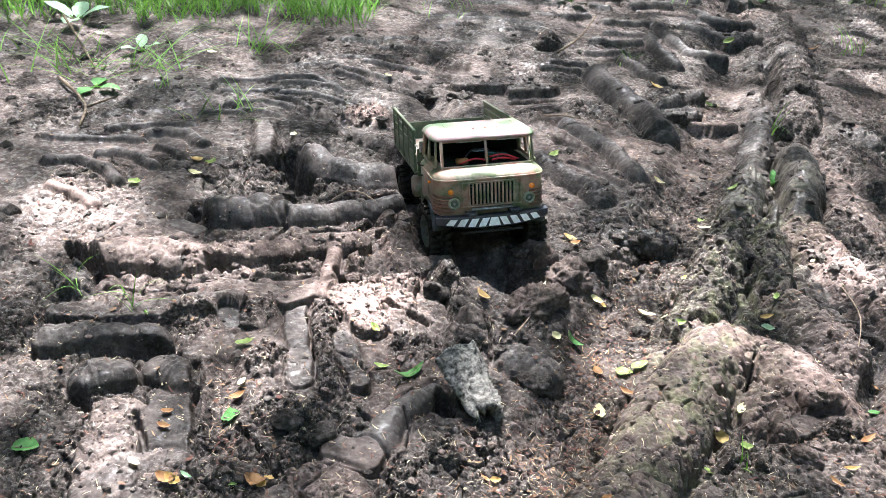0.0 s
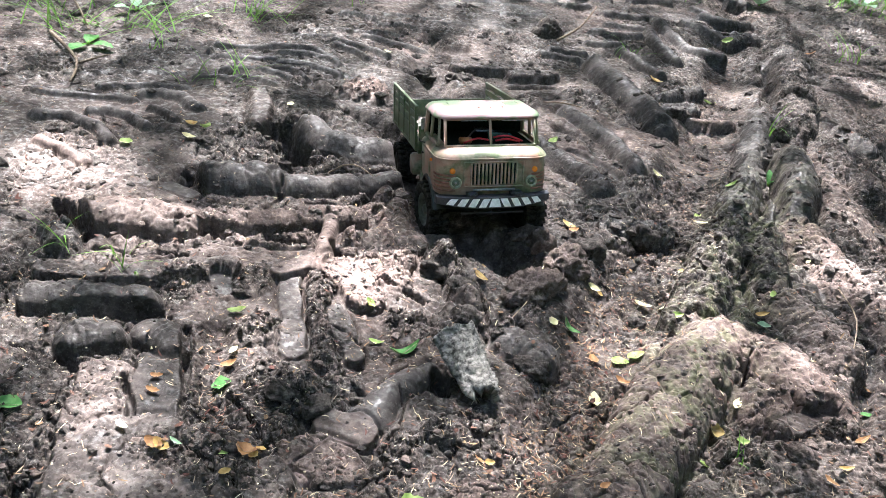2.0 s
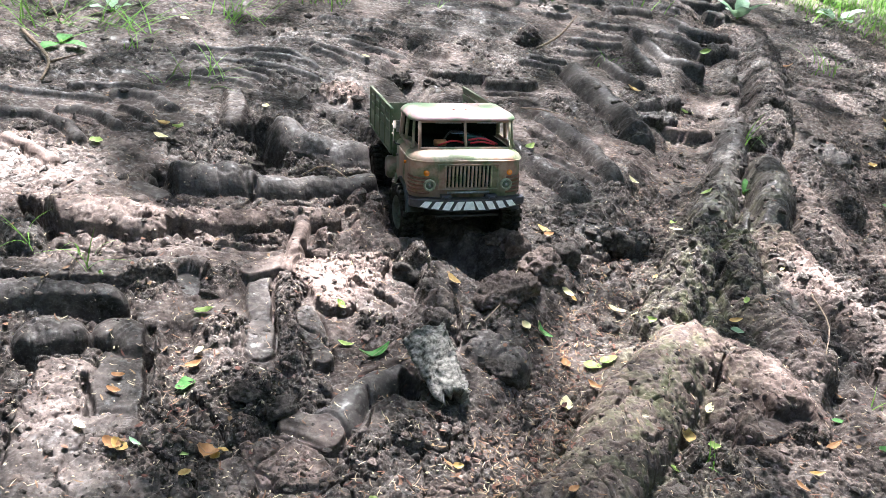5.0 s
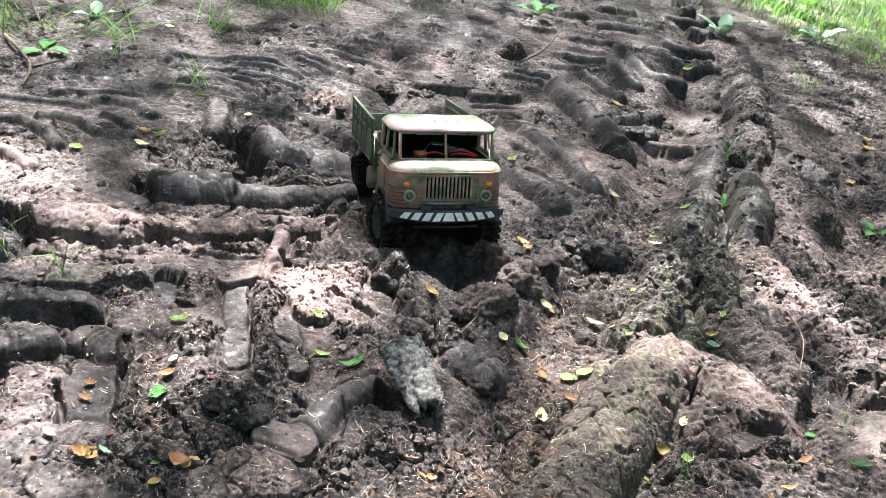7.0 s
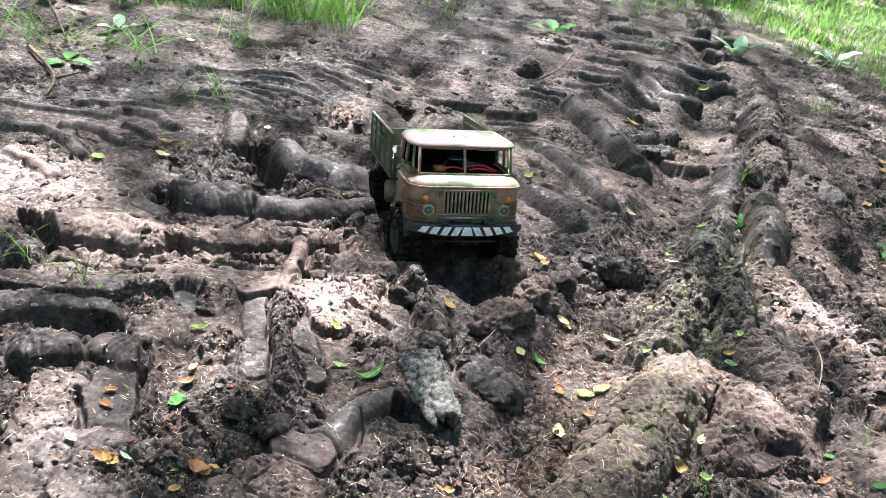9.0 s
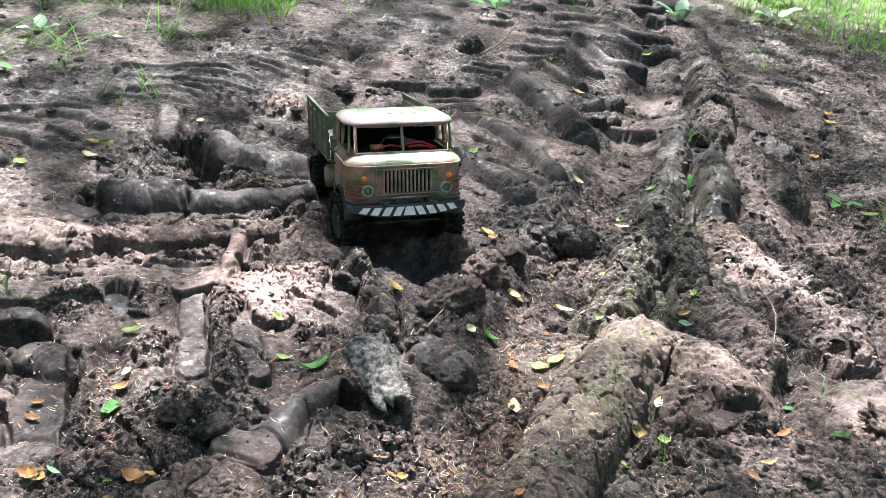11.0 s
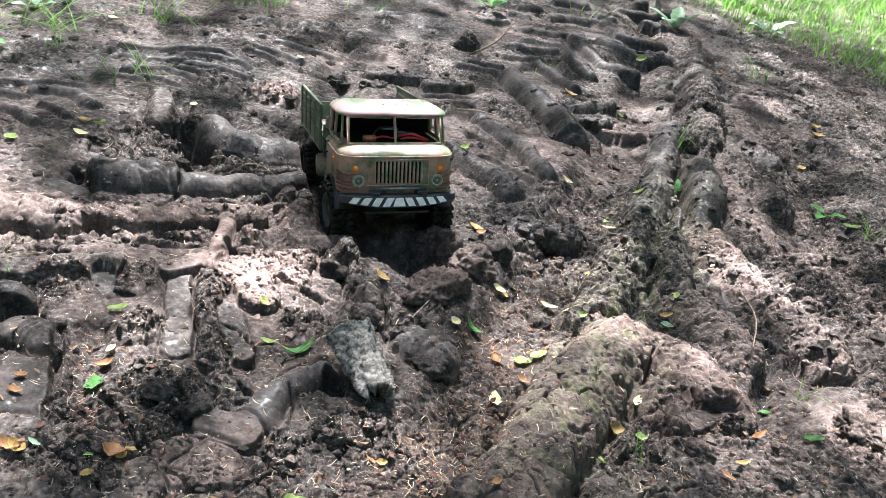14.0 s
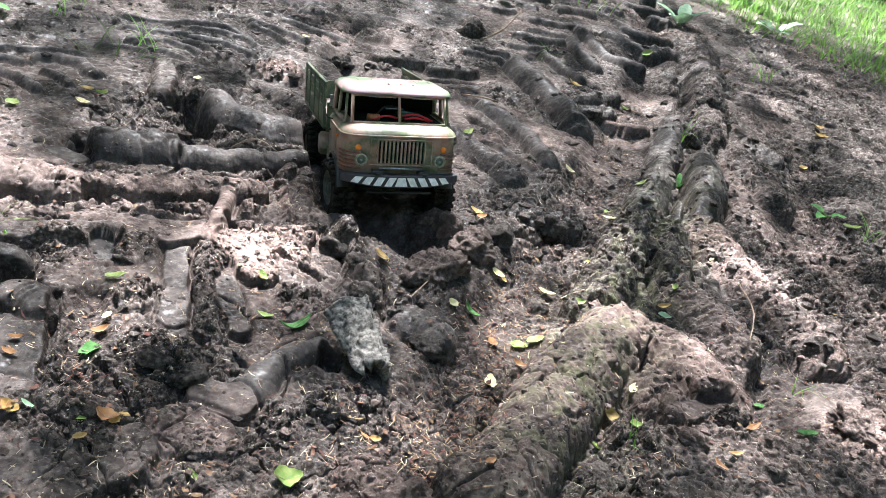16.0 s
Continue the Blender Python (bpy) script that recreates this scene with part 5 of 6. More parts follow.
        for x in (-0.045, -0.015, 0.015, 0.045):
            part("rib", box(bmesh.new(), x - 0.0015, x + 0.0015, y - 0.0022, y + 0.0022, bz - 0.001, bz + 0.025, 0.0004), GREEN, gate)
    part("plate", box(bmesh.new(), -0.063, -0.056, b0 - 0.0035, b0 - 0.0022, bz + 0.022, bz + 0.036, 0.0004), STEEL, truck, "small pale metal plate")
    part("spare_box", box(bmesh.new(), -0.060, -0.030, 0.0465, 0.0575, 0.075, 0.100, 0.002), BLACK, truck, "black box behind the cab")
    part("battery_box", box(bmesh.new(), 0.030, 0.060, 0.0465, 0.0575, 0.080, 0.112, 0.002), BLACK, truck)
    # round black side mirror beside the cab
    part("side_mirror", drum(bmesh.new(), 0.0058, 0.0660, 0.0730, Matrix.Translation((0, 0.030, 0.1060)), 18, bevel=0.001), BLACK, truck, "round black side mirror")
    truck.matrix_basis = TRUCK
    return truck


toy_truck()

# ---- things on the ground ----
def on_ground(x, y, heading=0.0, lift=0.0, lean=0.8):
    """A pose on the mud, laid partly along its slope."""
    n = Vector((0, 0, 1)).lerp(slope_at(x, y), lean).normalized()
    return Matrix.Translation((x, y, zat(x, y) + lift)) @ Vector((0, 0, 1)).rotation_difference(n).to_matrix().to_4x4() @ Matrix.Rotation(radians(heading), 4, 'Z')


leaf_rnd = random.Random(77)


def leaf_mesh(bm, length, width, curl, cup, rnd, m=None, rows=9, cols=5, droop=0.0):
    """A pointed blade with a folded midrib and a wavy rim."""
    grid, wave, ph = [], rnd.uniform(0.05, 0.16), rnd.uniform(0, 6)
    for i in range(rows):
        u = i / (rows - 1)
        half = width / 2 * math.sin(math.pi * min(1, u * 0.93 + 0.04)) ** 0.75 * (1.15 - 0.3 * u)
        row = []
        for j in range(cols):
            v = 2 * j / (cols - 1) - 1
            jag = 1 + (0.08 * math.sin(u * 23 + ph) if abs(v) == 1 else 0)
            z = cup * half * abs(v) ** 1.4 + curl * length * (u - 0.5) ** 2 + wave * half * math.sin(u * 9 + ph + 2 * v) * abs(v) - droop * length * u * u
            p = Vector(((u - 0.5) * length, v * half * jag, z))
            row.append(bm.verts.new(m @ p if m is not None else p))
        grid.append(row)
    for i in range(rows - 1):
        for j in range(cols - 1):
            bm.faces.new((grid[i][j], grid[i + 1][j], grid[i + 1][j + 1], grid[i][j + 1]))
    return bm


def fallen_leaf(x, y, length, width, heading, curl, cup, material, label):
    bm = leaf_mesh(bmesh.new(), length, width, curl, cup, leaf_rnd)
    low = min(v.co.z for v in bm.verts)
    leaf = part("fallen_leaf", bm, material, where=on_ground(x, y, heading, 0.0022 - low * 0.6))
    tagged(leaf, label, "leaf", "fallen leaves")
    if length > 0.015:
        bm = tube(bmesh.new(), [(-0.5 * length, 0, curl * length * 0.25), (-0.1 * length, 0, 0.0004), (0.42 * length, 0, curl * length * 0.18)], length * 0.014, 5, 0.4)
        part("midrib", bm, STRAW_PALE, leaf)
    return leaf


def lumpy(seed, sx, sy, sz, detail=4):
    """An uneven lump with broken faces."""
    bm = bmesh.new()
    bmesh.ops.create_icosphere(bm, subdivisions=detail, radius=1.0)
    off = Vector((seed * 3.7, seed * 1.3, seed * 2.1))
    cuts = []
    rnd = random.Random(seed)
    for _ in range(13):
        d = Vector((rnd.gauss(0, 1), rnd.gauss(0, 1), rnd.gauss(0, 0.8))).normalized()
        cuts.append((d, rnd.uniform(0.55, 0.92)))
    for v in bm.verts:
        d = v.co.normalized()
        r = min([1.0] + [c / max(0.05, d.dot(n)) for n, c in cuts if d.dot(n) > 0.05])
        r *= 1.06 + 0.18 * noise.noise(d * 1.7 + off)
        r -= 0.26 * abs(noise.noise(d * 2.3 + off)) + 0.15 * abs(noise.noise(d * 5.1 + off)) + 0.10 * abs(noise.noise(d * 11 + off))
        r -= 0.12 * max(0.0, 1 - abs(noise.noise(d * 1.9 - off)) / 0.04) + 0.05 * max(0.0, 1 - abs(noise.noise(d * 5.7 - off)) / 0.08)
        r += 0.09 * noise.noise(d * 20 + off) + 0.06 * noise.noise(d * 37 + off)
        v.co = Vector((d.x * r * sx, d.y * r * sy, d.z * r * sz))
    return bm


def mud_clod(x, y, sx, sy, sz, heading, material, label, seed, sink=0.35):
    sx, sy, sz = sx * 0.95, sy * 0.95, sz * 0.85
    bm = lumpy(seed, sx, sy, sz, 5 if max(sx, sy) > 0.031 else 4)
    ob = part("mud_clod", bm, material, where=Matrix.Translation((x, y, zat(x, y) + sz * (0.30 - sink * 1.6))) @ Matrix.Rotation(radians(heading), 4, 'Z'))
    return tagged(ob, label, "mud clod", "mud clods")


def curled_bark(x, y):
    """A thick curl of weathered bark, arched over a hollow."""
    bm, outer, inner = bmesh.new(), [], []
    n_a, n_l = 30, 44
    for i in range(n_l):
        u = i / (n_l - 1)
        ro, ri = [], []
        for j in range(n_a):
            a = radians(-25 + 190 * j / (n_a - 1))
            w = noise.noise(Vector((u * 5, j * 0.35, 3)))
            fine = noise.noise(Vector((u * 30, j * 1.1, 9))) + 0.6 * noise.noise(Vector((u * 60, j * 3.3, 5)))
            r = 0.0205 * (1.0 + 0.22 * w) * (0.86 + 0.35 * u) + 0.0026 * fine
            end = 0.007 * noise.noise(Vector((j * 0.5, 2, 1 if u < 0.5 else 7))) * (2 * u - 1)
            for row, rad in ((ro, r), (ri, r - 0.0055)):
                row.append(bm.verts.new((rad * math.cos(a), (u - 0.5) * 0.068 + end, rad * 1.3 * math.sin(a))))
        outer.append(ro)
        inner.append(ri)
    for i in range(n_l - 1):
        for j in range(n_a - 1):
            bm.faces.new((outer[i][j], outer[i][j + 1], outer[i + 1][j + 1], outer[i + 1][j]))
            bm.faces.new((inner[i][j], inner[i + 1][j], inner[i + 1][j + 1], inner[i][j + 1]))
        for j in (0, n_a - 1):
            bm.faces.new((outer[i][j], outer[i + 1][j], inner[i + 1][j], inner[i][j]))
    for i in (0, n_l - 1):
        for j in range(n_a - 1):
            bm.faces.new((outer[i][j], inner[i][j], inner[i][j + 1], outer[i][j + 1]))
    ob = part("bark_curl", bm, BARK, where=Matrix.Translation((x, y, zat(x, y) + 0.008)) @ Matrix.Rotation(radians(28), 4, 'Z') @ Matrix.Rotation(radians(10), 4, 'X') @ Matrix.Rotation(radians(18), 4, 'Y'))
    return tagged(ob, "grey weathered curl of rough bark lying on mud", "bark")


curled_bark(0.037, 0.584)


def twig(points, r, label="thin dry brown twig lying on the ground", material=TWIG):
    pts = [(x, y, zat(x, y) + h) for x, y, h in points]
    return tagged(part("twig", tube(bmesh.new(), smooth_points(pts, 4), r, 7, 0.5), material), label, "twig", "twigs")


twig([(-0.664, 1.296, 0.008), (-0.60, 1.22, 0.010), (-0.565, 1.17, 0.008), (-0.549, 1.111, 0.006)], 0.0032, "forked grey-brown twig lying on the ground")
twig([(-0.565, 1.17, 0.008), (-0.545, 1.19, 0.012), (-0.530, 1.205, 0.016)], 0.002)
twig([(-0.754, 1.52, 0.05), (-0.69, 1.44, 0.03), (-0.638, 1.373, 0.008)], 0.0028, "dry grey stalk leaning over the ground")
twig([(0.20, 1.74, 0.006), (0.25, 1.80, 0.030), (0.285, 1.86, 0.05)], 0.003)
twig([(0.145, 1.31, 0.010), (0.175, 1.30, 0.014), (0.205, 1.285, 0.008)], 0.0018, "short pale dry stalk lying on mud", STRAW_PALE)
twig([(0.445, 0.793, 0.03), (0.44, 0.73, 0.022), (0.419, 0.675, 0.004)], 0.0009, "thin pale grass stalk arching over mud", STRAW_PALE)
twig([(-0.20, 0.98, 0.01), (-0.13, 0.95, 0.02), (-0.09, 0.93, 0.012)], 0.0014, "thin pale stalk lying across a mud roll", STRAW_PALE)
twig([(0.06, 0.66, 0.004), (0.09, 0.69, 0.012), (0.10, 0.72, 0.004)], 0.0008, "thin pale grass stalk arching over mud", STRAW_PALE)


# plants and grass
def blade(bm, x, y, z, height, width, lean, heading, bend, n=5):
    """One tapered grass blade, folded along its middle."""
    c, s = math.cos(heading), math.sin(heading)
    left, mid, right = [], [], []
    for k in range(n + 1):
        t = k / n
        out = lean * height * t + bend * height * t * t
        up = height * t * (1 - 0.45 * min(1.5, bend) * t)
        w = width * (1 - t) ** 0.7 / 2
        px, py, pz = x + c * out, y + s * out, z + up
        left.append(bm.verts.new((px - s * w, py + c * w, pz + w * 0.4)))
        mid.append(bm.verts.new((px, py, pz)))
        right.append(bm.verts.new((px + s * w, py - c * w, pz + w * 0.4)))
    for a, b in ((left, mid), (mid, right)):
        for k in range(n):
            bm.faces.new((a[k], a[k + 1], b[k + 1], b[k]))


def tuft(x, y, count, height, spread, label, seed, flat=0.5):
    rnd = random.Random(seed)
    z0 = zat(x, y)
    clump = tagged(new("grass_tuft"), label, "grass", "grass tufts")
    clump.matrix_basis = Matrix.Translation((x, y, z0))
    for _ in range(count):
        bm, bx, by = bmesh.new(), rnd.gauss(0, spread), rnd.gauss(0, spread)
        blade(bm, bx, by, zat(x + bx, y + by) - z0 - 0.002, height * rnd.uniform(0.5, 1.1), height * 0.022 + 0.0009, rnd.uniform(0.1, flat), rnd.uniform(0, 6.28), rnd.uniform(0.1, 1.2))
        part("blade", bm, GRASS, clump)
    return clump


tuft(-0.344, 1.204, 14, 0.060, 0.018, "small green grass tuft growing in mud", 1, 1.2)
tuft(-0.291, 0.657, 5, 0.045, 0.004, "thin green grass sprout growing from a mud roll", 2, 0.6)
tuft(-0.313, 0.699, 4, 0.050, 0.004, "thin green grass sprout growing from a mud roll", 3, 0.6)
tuft(-0.367, 0.691, 5, 0.050, 0.006, "thin green grass sprout growing from a mud roll", 4, 0.8)
tuft(0.541, 1.338, 4, 0.075, 0.005, "thin upright grass sprout on the bank", 5, 0.2)
tuft(-0.391, 1.554, 22, 0.085, 0.03, "sprawling bright green grass tuft", 6, 1.6)
tuft(-0.656, 1.363, 26, 0.09, 0.04, "sprawling bright green grass tuft", 7, 1.8)
tuft(-0.540, 1.400, 22, 0.09, 0.03, "sprawling bright green grass tuft", 8, 1.8)
tuft(-0.332, 1.847, 26, 0.09, 0.06, "low bright green grass tuft", 9, 0.9)
tuft(-0.495, 1.311, 6, 0.045, 0.012, "small green grass tuft growing in mud", 10, 0.8)
tuft(-0.405, 1.178, 5, 0.035, 0.008, "small green grass tuft growing in mud", 11, 0.8)
tuft(0.345, 1.719, 8, 0.05, 0.015, "thin green grass growing in a tread print", 12, 0.5)
tuft(0.476, 0.648, 5, 0.022, 0.01, "thin green grass sprout growing in mud", 13, 0.8)
tuft(0.765, 1.092, 6, 0.045, 0.01, "thin green grass sprout growing in mud", 14, 0.9)
tuft(0.263, 0.522, 4, 0.022, 0.006, "thin green grass sprout growing in mud", 15, 0.5)
tuft(0.933, 2.022, 12, 0.09, 0.03, "thin green grass tuft at the field edge", 16, 0.5)
tuft(-0.743, 1.465, 18, 0.08, 0.04, "sprawling bright green grass tuft", 17, 1.6)
tuft(-0.051, 2.033, 14, 0.05, 0.05, "low bright green grass tuft", 18, 0.9)
tuft(-0.840, 1.229, 14, 0.07, 0.03, "low bright green grass tuft", 19, 1.2)


def broad_plant(x, y, leaves, size, material, label, seed, lift=0.25):
    rnd = random.Random(seed)
    z0 = zat(x, y)
    plant = tagged(new("broadleaf_plant"), label, "plant", "broadleaf plants")
    plant.matrix_basis = Matrix.Translation((x, y, z0))
    for k in range(leaves):
        head = 360 * k / leaves + rnd.uniform(-25, 25)
        rise = rnd.uniform(lift * 0.6, lift * 1.5)
        m = Matrix.Rotation(radians(head), 4, 'Z') @ Matrix.Rotation(-rise, 4, 'Y') @ Matrix.Translation((size * 0.75, 0, 0.004))
        part("leaf", leaf_mesh(bmesh.new(), size * rnd.uniform(0.8, 1.15), size * 0.55, -0.12, 0.25, rnd, m, droop=0.15), material, plant)
        stem = [m @ Vector((-size * 0.75, 0, 0)), m @ Vector((-size * 0.45, 0, 0.0))]
        part("stem", tube(bmesh.new(), stem, 0.0012, 6), GRASS, plant)
    return plant


broad_plant(0.852, 2.487, 5, 0.075, LEAF_SILVER, "young broadleaf plant with pale shiny leaves", 1, 0.6)
broad_plant(0.273, 2.237, 4, 0.060, LEAF_GREEN, "young plant with broad bright green leaves", 2, 0.4)
broad_plant(-0.598, 1.278, 3, 0.040, LEAF_GREEN, "small plant with round green leaves in mud", 3, 0.2)
broad_plant(0.500, 1.186, 4, 0.022, LEAF_GREEN, "small bright green seedling on the bank", 4, 0.6)
broad_plant(1.238, 2.703, 4, 0.075, LEAF_SILVER, "young broadleaf plant with pale shiny leaves", 5, 0.5)
broad_plant(-0.787, 1.635, 4, 0.06, LEAF_SILVER, "young plant with pale green leaves in grass", 6, 0.4)
broad_plant(0.748, 1.184, 3, 0.030, LEAF_GREEN, "small plant with round green leaves in mud", 7, 0.3)
broad_plant(-0.606, 1.506, 3, 0.040, LEAF_SILVER, "small plant with pale green leaves in mud", 8, 0.4)
broad_plant(-0.718, 1.108, 3, 0.035, LEAF_GREEN, "small plant with round green leaves in mud", 9, 0.3)


def strew(name, count, seed, place, shape, material, label, category, smooth=True):
    """Many small pieces as one mesh; place gives x, y arrays to choose from, shape the vertices and faces of one piece."""
    rnd = np.random.RandomState(seed)
    xs, ys = place(rnd, count)
    zs = sample(Z, xs, ys)
    verts, faces, at_v = [], [], 0
    for x, y, z in zip(xs, ys, zs):
        v, f = shape(rnd)
        verts.append(v + np.array((x, y, z)))
        faces += [tuple(int(i) + at_v for i in q) for q in f]
        at_v += len(v)
    me = bpy.data.meshes.new(name)
    me.from_pydata(np.concatenate(verts).tolist(), [], faces)
    me.polygons.foreach_set("use_smooth", np.full(len(me.polygons), smooth, dtype=bool))
    me.materials.append(material)
    return tagged(new(name, me), label, category, kind="stuff")


def seen_ground(rnd, n, weight=None, near=0.36, far=3.2):
    """Scatter over the sector of ground in front, thinned by a field."""
    xs, ys = np.zeros(0), np.zeros(0)
    while len(xs) < n:
        r = near * (far / near) ** rnd.rand(n * 2)
        a = np.radians(rnd.uniform(-44, 52, n * 2))
        x, y = GX + r * np.sin(a), GY + r * np.cos(a)
        keep = np.ones(len(x), bool)
        if weight is not None:
            keep = rnd.rand(len(x)) < sample(weight, x, y)
        lx = inv[0, 0] * x + inv[0, 1] * y + inv[0, 3]
        ly = inv[1, 0] * x + inv[1, 1] * y + inv[1, 3]
        keep &= ~((np.abs(lx) < 0.075) & (ly > -0.075) & (ly < 0.26))
        xs, ys = np.concatenate([xs, x[keep]]), np.concatenate([ys, y[keep]])
    return xs[:n], ys[:n]


ico = bmesh.new()
bmesh.ops.create_icosphere(ico, subdivisions=2, radius=1.0)
ICO_V = np.array([v.co[:] for v in ico.verts])
ICO_F = [[v.index for v in f.verts] for f in ico.faces]
ico.free()
ico = bmesh.new()
bmesh.ops.create_icosphere(ico, subdivisions=1, radius=1.0)
ICO_SV = np.array([v.co[:] for v in ico.verts])
ICO_SF = [[v.index for v in f.verts] for f in ico.faces]
ico.free()


def crumb_shape(lo, hi, small=False):
    base, f = (ICO_SV, ICO_SF) if small else (ICO_V, ICO_F)

    def make(rnd):
        s = lo * (hi / lo) ** (rnd.rand() ** 1.8)
        d = rnd.normal(size=(5, 3))
        d /= np.linalg.norm(d, axis=1)[:, None]
        v = base * (1 + 0.22 * rnd.normal(size=(len(base), 1)))
        for n in d:
            over = np.maximum(0, v @ n - rnd.uniform(0.45, 0.8))
            v = v - over[:, None] * n
        return v * s * rnd.uniform(0.55, 1.35, 3) * (1, 1, 0.75) - np.array((0, 0, s * 0.15)), f
    return make


strew("mud_crumbs", 11000, 41, lambda r, n: seen_ground(r, n, ROUGH ** 1.5), crumb_shape(0.0014, 0.0050, True), CLOD, "scattered crumbs of dark mud", "mud crumbs", False)
strew("mud_grit", 16000, 42, lambda r, n: seen_ground(r, n, ROUGH * 0.9), crumb_shape(0.0008, 0.0028, True), CLOD, "fine dark crumbs of mud", "mud crumbs", False)
strew("mud_lumps", 5200, 45, lambda r, n: seen_ground(r, n, np.clip(ROUGH * 1.3 - 0.12, 0, 1), 0.85, 3.0), crumb_shape(0.0035, 0.0120, True), CLOD, "broken lumps of dark mud between the tread casts", "mud lumps", False)
strew("dry_mud_crumbs", 6000, 43, lambda r, n: seen_ground(r, n, np.clip(DRY_LIT, 0, 1) * ROUGH), crumb_shape(0.0014, 0.0055, True), CLOD_DRY_LIT, "scattered crumbs of dry pinkish mud", "mud crumbs", False)


def needle_shape(lo, hi, wide, curl=0.3):
    def make(rnd):
        L, w = rnd.uniform(lo, hi), wide * rnd.uniform(0.5, 1.3)
        a, tilt, c = rnd.uniform(0, 6.283), rnd.normal() * 0.22, rnd.normal() * curl
        t = np.linspace(-0.5, 0.5, 5)
        x, y, z = t * L, c * L * t * t, 0.0016 + t * L * tilt + abs(c) * L * t * t * 0.6
        half = w * np.sqrt(np.clip(1 - (t * 1.85) ** 2, 0.05, 1)) / 2
        p = np.concatenate([np.stack([x, y - half, z], 1), np.stack([x, y + half, z + 0.25 * half], 1)])
        ca, sa = math.cos(a), math.sin(a)
        p = np.stack([p[:, 0] * ca - p[:, 1] * sa, p[:, 0] * sa + p[:, 1] * ca, p[:, 2]], 1)
        return p, [(k, k + 1, k + 6, k + 5) for k in range(4)]
    return make


strew("dry_needles", 4200, 51, lambda r, n: seen_ground(r, n, np.clip(LITTER, 0, 1)), needle_shape(0.003, 0.0095, 0.0012), STRAW, "rust-brown bud scales and needles strewn on mud", "leaf litter")
strew("straw_bits", 5200, 52, lambda r, n: seen_ground(r, n, np.clip(LITTER + 0.12, 0, 1)), needle_shape(0.002, 0.009, 0.0007), STRAW_PALE, "pale straw bits strewn on mud", "leaf litter")
strew("pale_grit", 7000, 44, lambda r, n: seen_ground(r, n, np.clip(0.25 + 0.6 * ROUGH, 0, 1)), crumb_shape(0.0006, 0.0017, True), STRAW_PALE, "tiny pale flecks of grit and husk on mud", "grit", False)
strew("leaf_scraps", 900, 53, lambda r, n: seen_ground(r, n, np.clip(LITTER + 0.05, 0, 1)), needle_shape(0.003, 0.007, 0.0032, 0.6), STRAW, "torn scraps of brown leaf on mud", "leaf litter")


# meadow grass at the edges of the clearing
def grass_place(rnd, n):
    xs, ys = [], []
    while len(xs) < n:
        x, y = rnd.uniform(-1.9, 3.6), rnd.uniform(1.4, 5.0)
        right = (x - 1.10) * 0.885 + (y - 2.70) * 0.465
        left = (y - 1.84 - (x + 0.36) * 0.32) * 1.3 - max(0.0, x + 0.30) * 2.0
        edge = 0.12 * float(vnoise(np.array(x * 5.0), np.array(y * 5.0), 3))
        on = max(right if x > 0.6 else -1, left if x < 0.1 else -1, (y - 3.3) * 0.1) + edge
        if on > 0 and rnd.rand() < min(1.0, 0.10 + on * 4.0):
            xs.append(x)
            ys.append(y)
    return np.array(xs), np.array(ys)


def grass_shape(rnd):
    h, w = rnd.uniform(0.025, 0.09), rnd.uniform(0.0016, 0.0038)
    a, lean, bend = rnd.uniform(0, 6.283), rnd.uniform(0.1, 0.8), rnd.uniform(0.0, 1.0)
    t = np.linspace(0, 1, 5)
    out, up = lean * h * t + bend * h * t * t, h * t * (1 - 0.3 * bend * t)
    half = w * (1 - t) ** 0.6 / 2 + 0.0001
    ca, sa = math.cos(a), math.sin(a)
    p = np.concatenate([np.stack([out * ca - s * half * sa, out * sa + s * half * ca, up - 0.004], 1) for s in (-1, 1)])
    return p, [(k, k + 1, k + 6, k + 5) for k in range(4)]


def grass_patch(rnd, n):
    x = rnd.uniform(-1.5, -0.22, n)
    return x, 1.84 + (x + 0.36) * 0.30 + np.abs(rnd.normal(size=n)) * 0.24 + rnd.normal(size=n) * 0.05 + 0.06 * vnoise(x * 9.0, x * 0.0, 5)


strew("grass_patch", 3600, 62, grass_patch, grass_shape, GRASS, "dense low green grass along the edge of the mud", "grass")
strew("meadow_grass", 32000, 61, grass_place, grass_shape, GRASS, "bright green meadow grass at the edge of the mud", "grass")


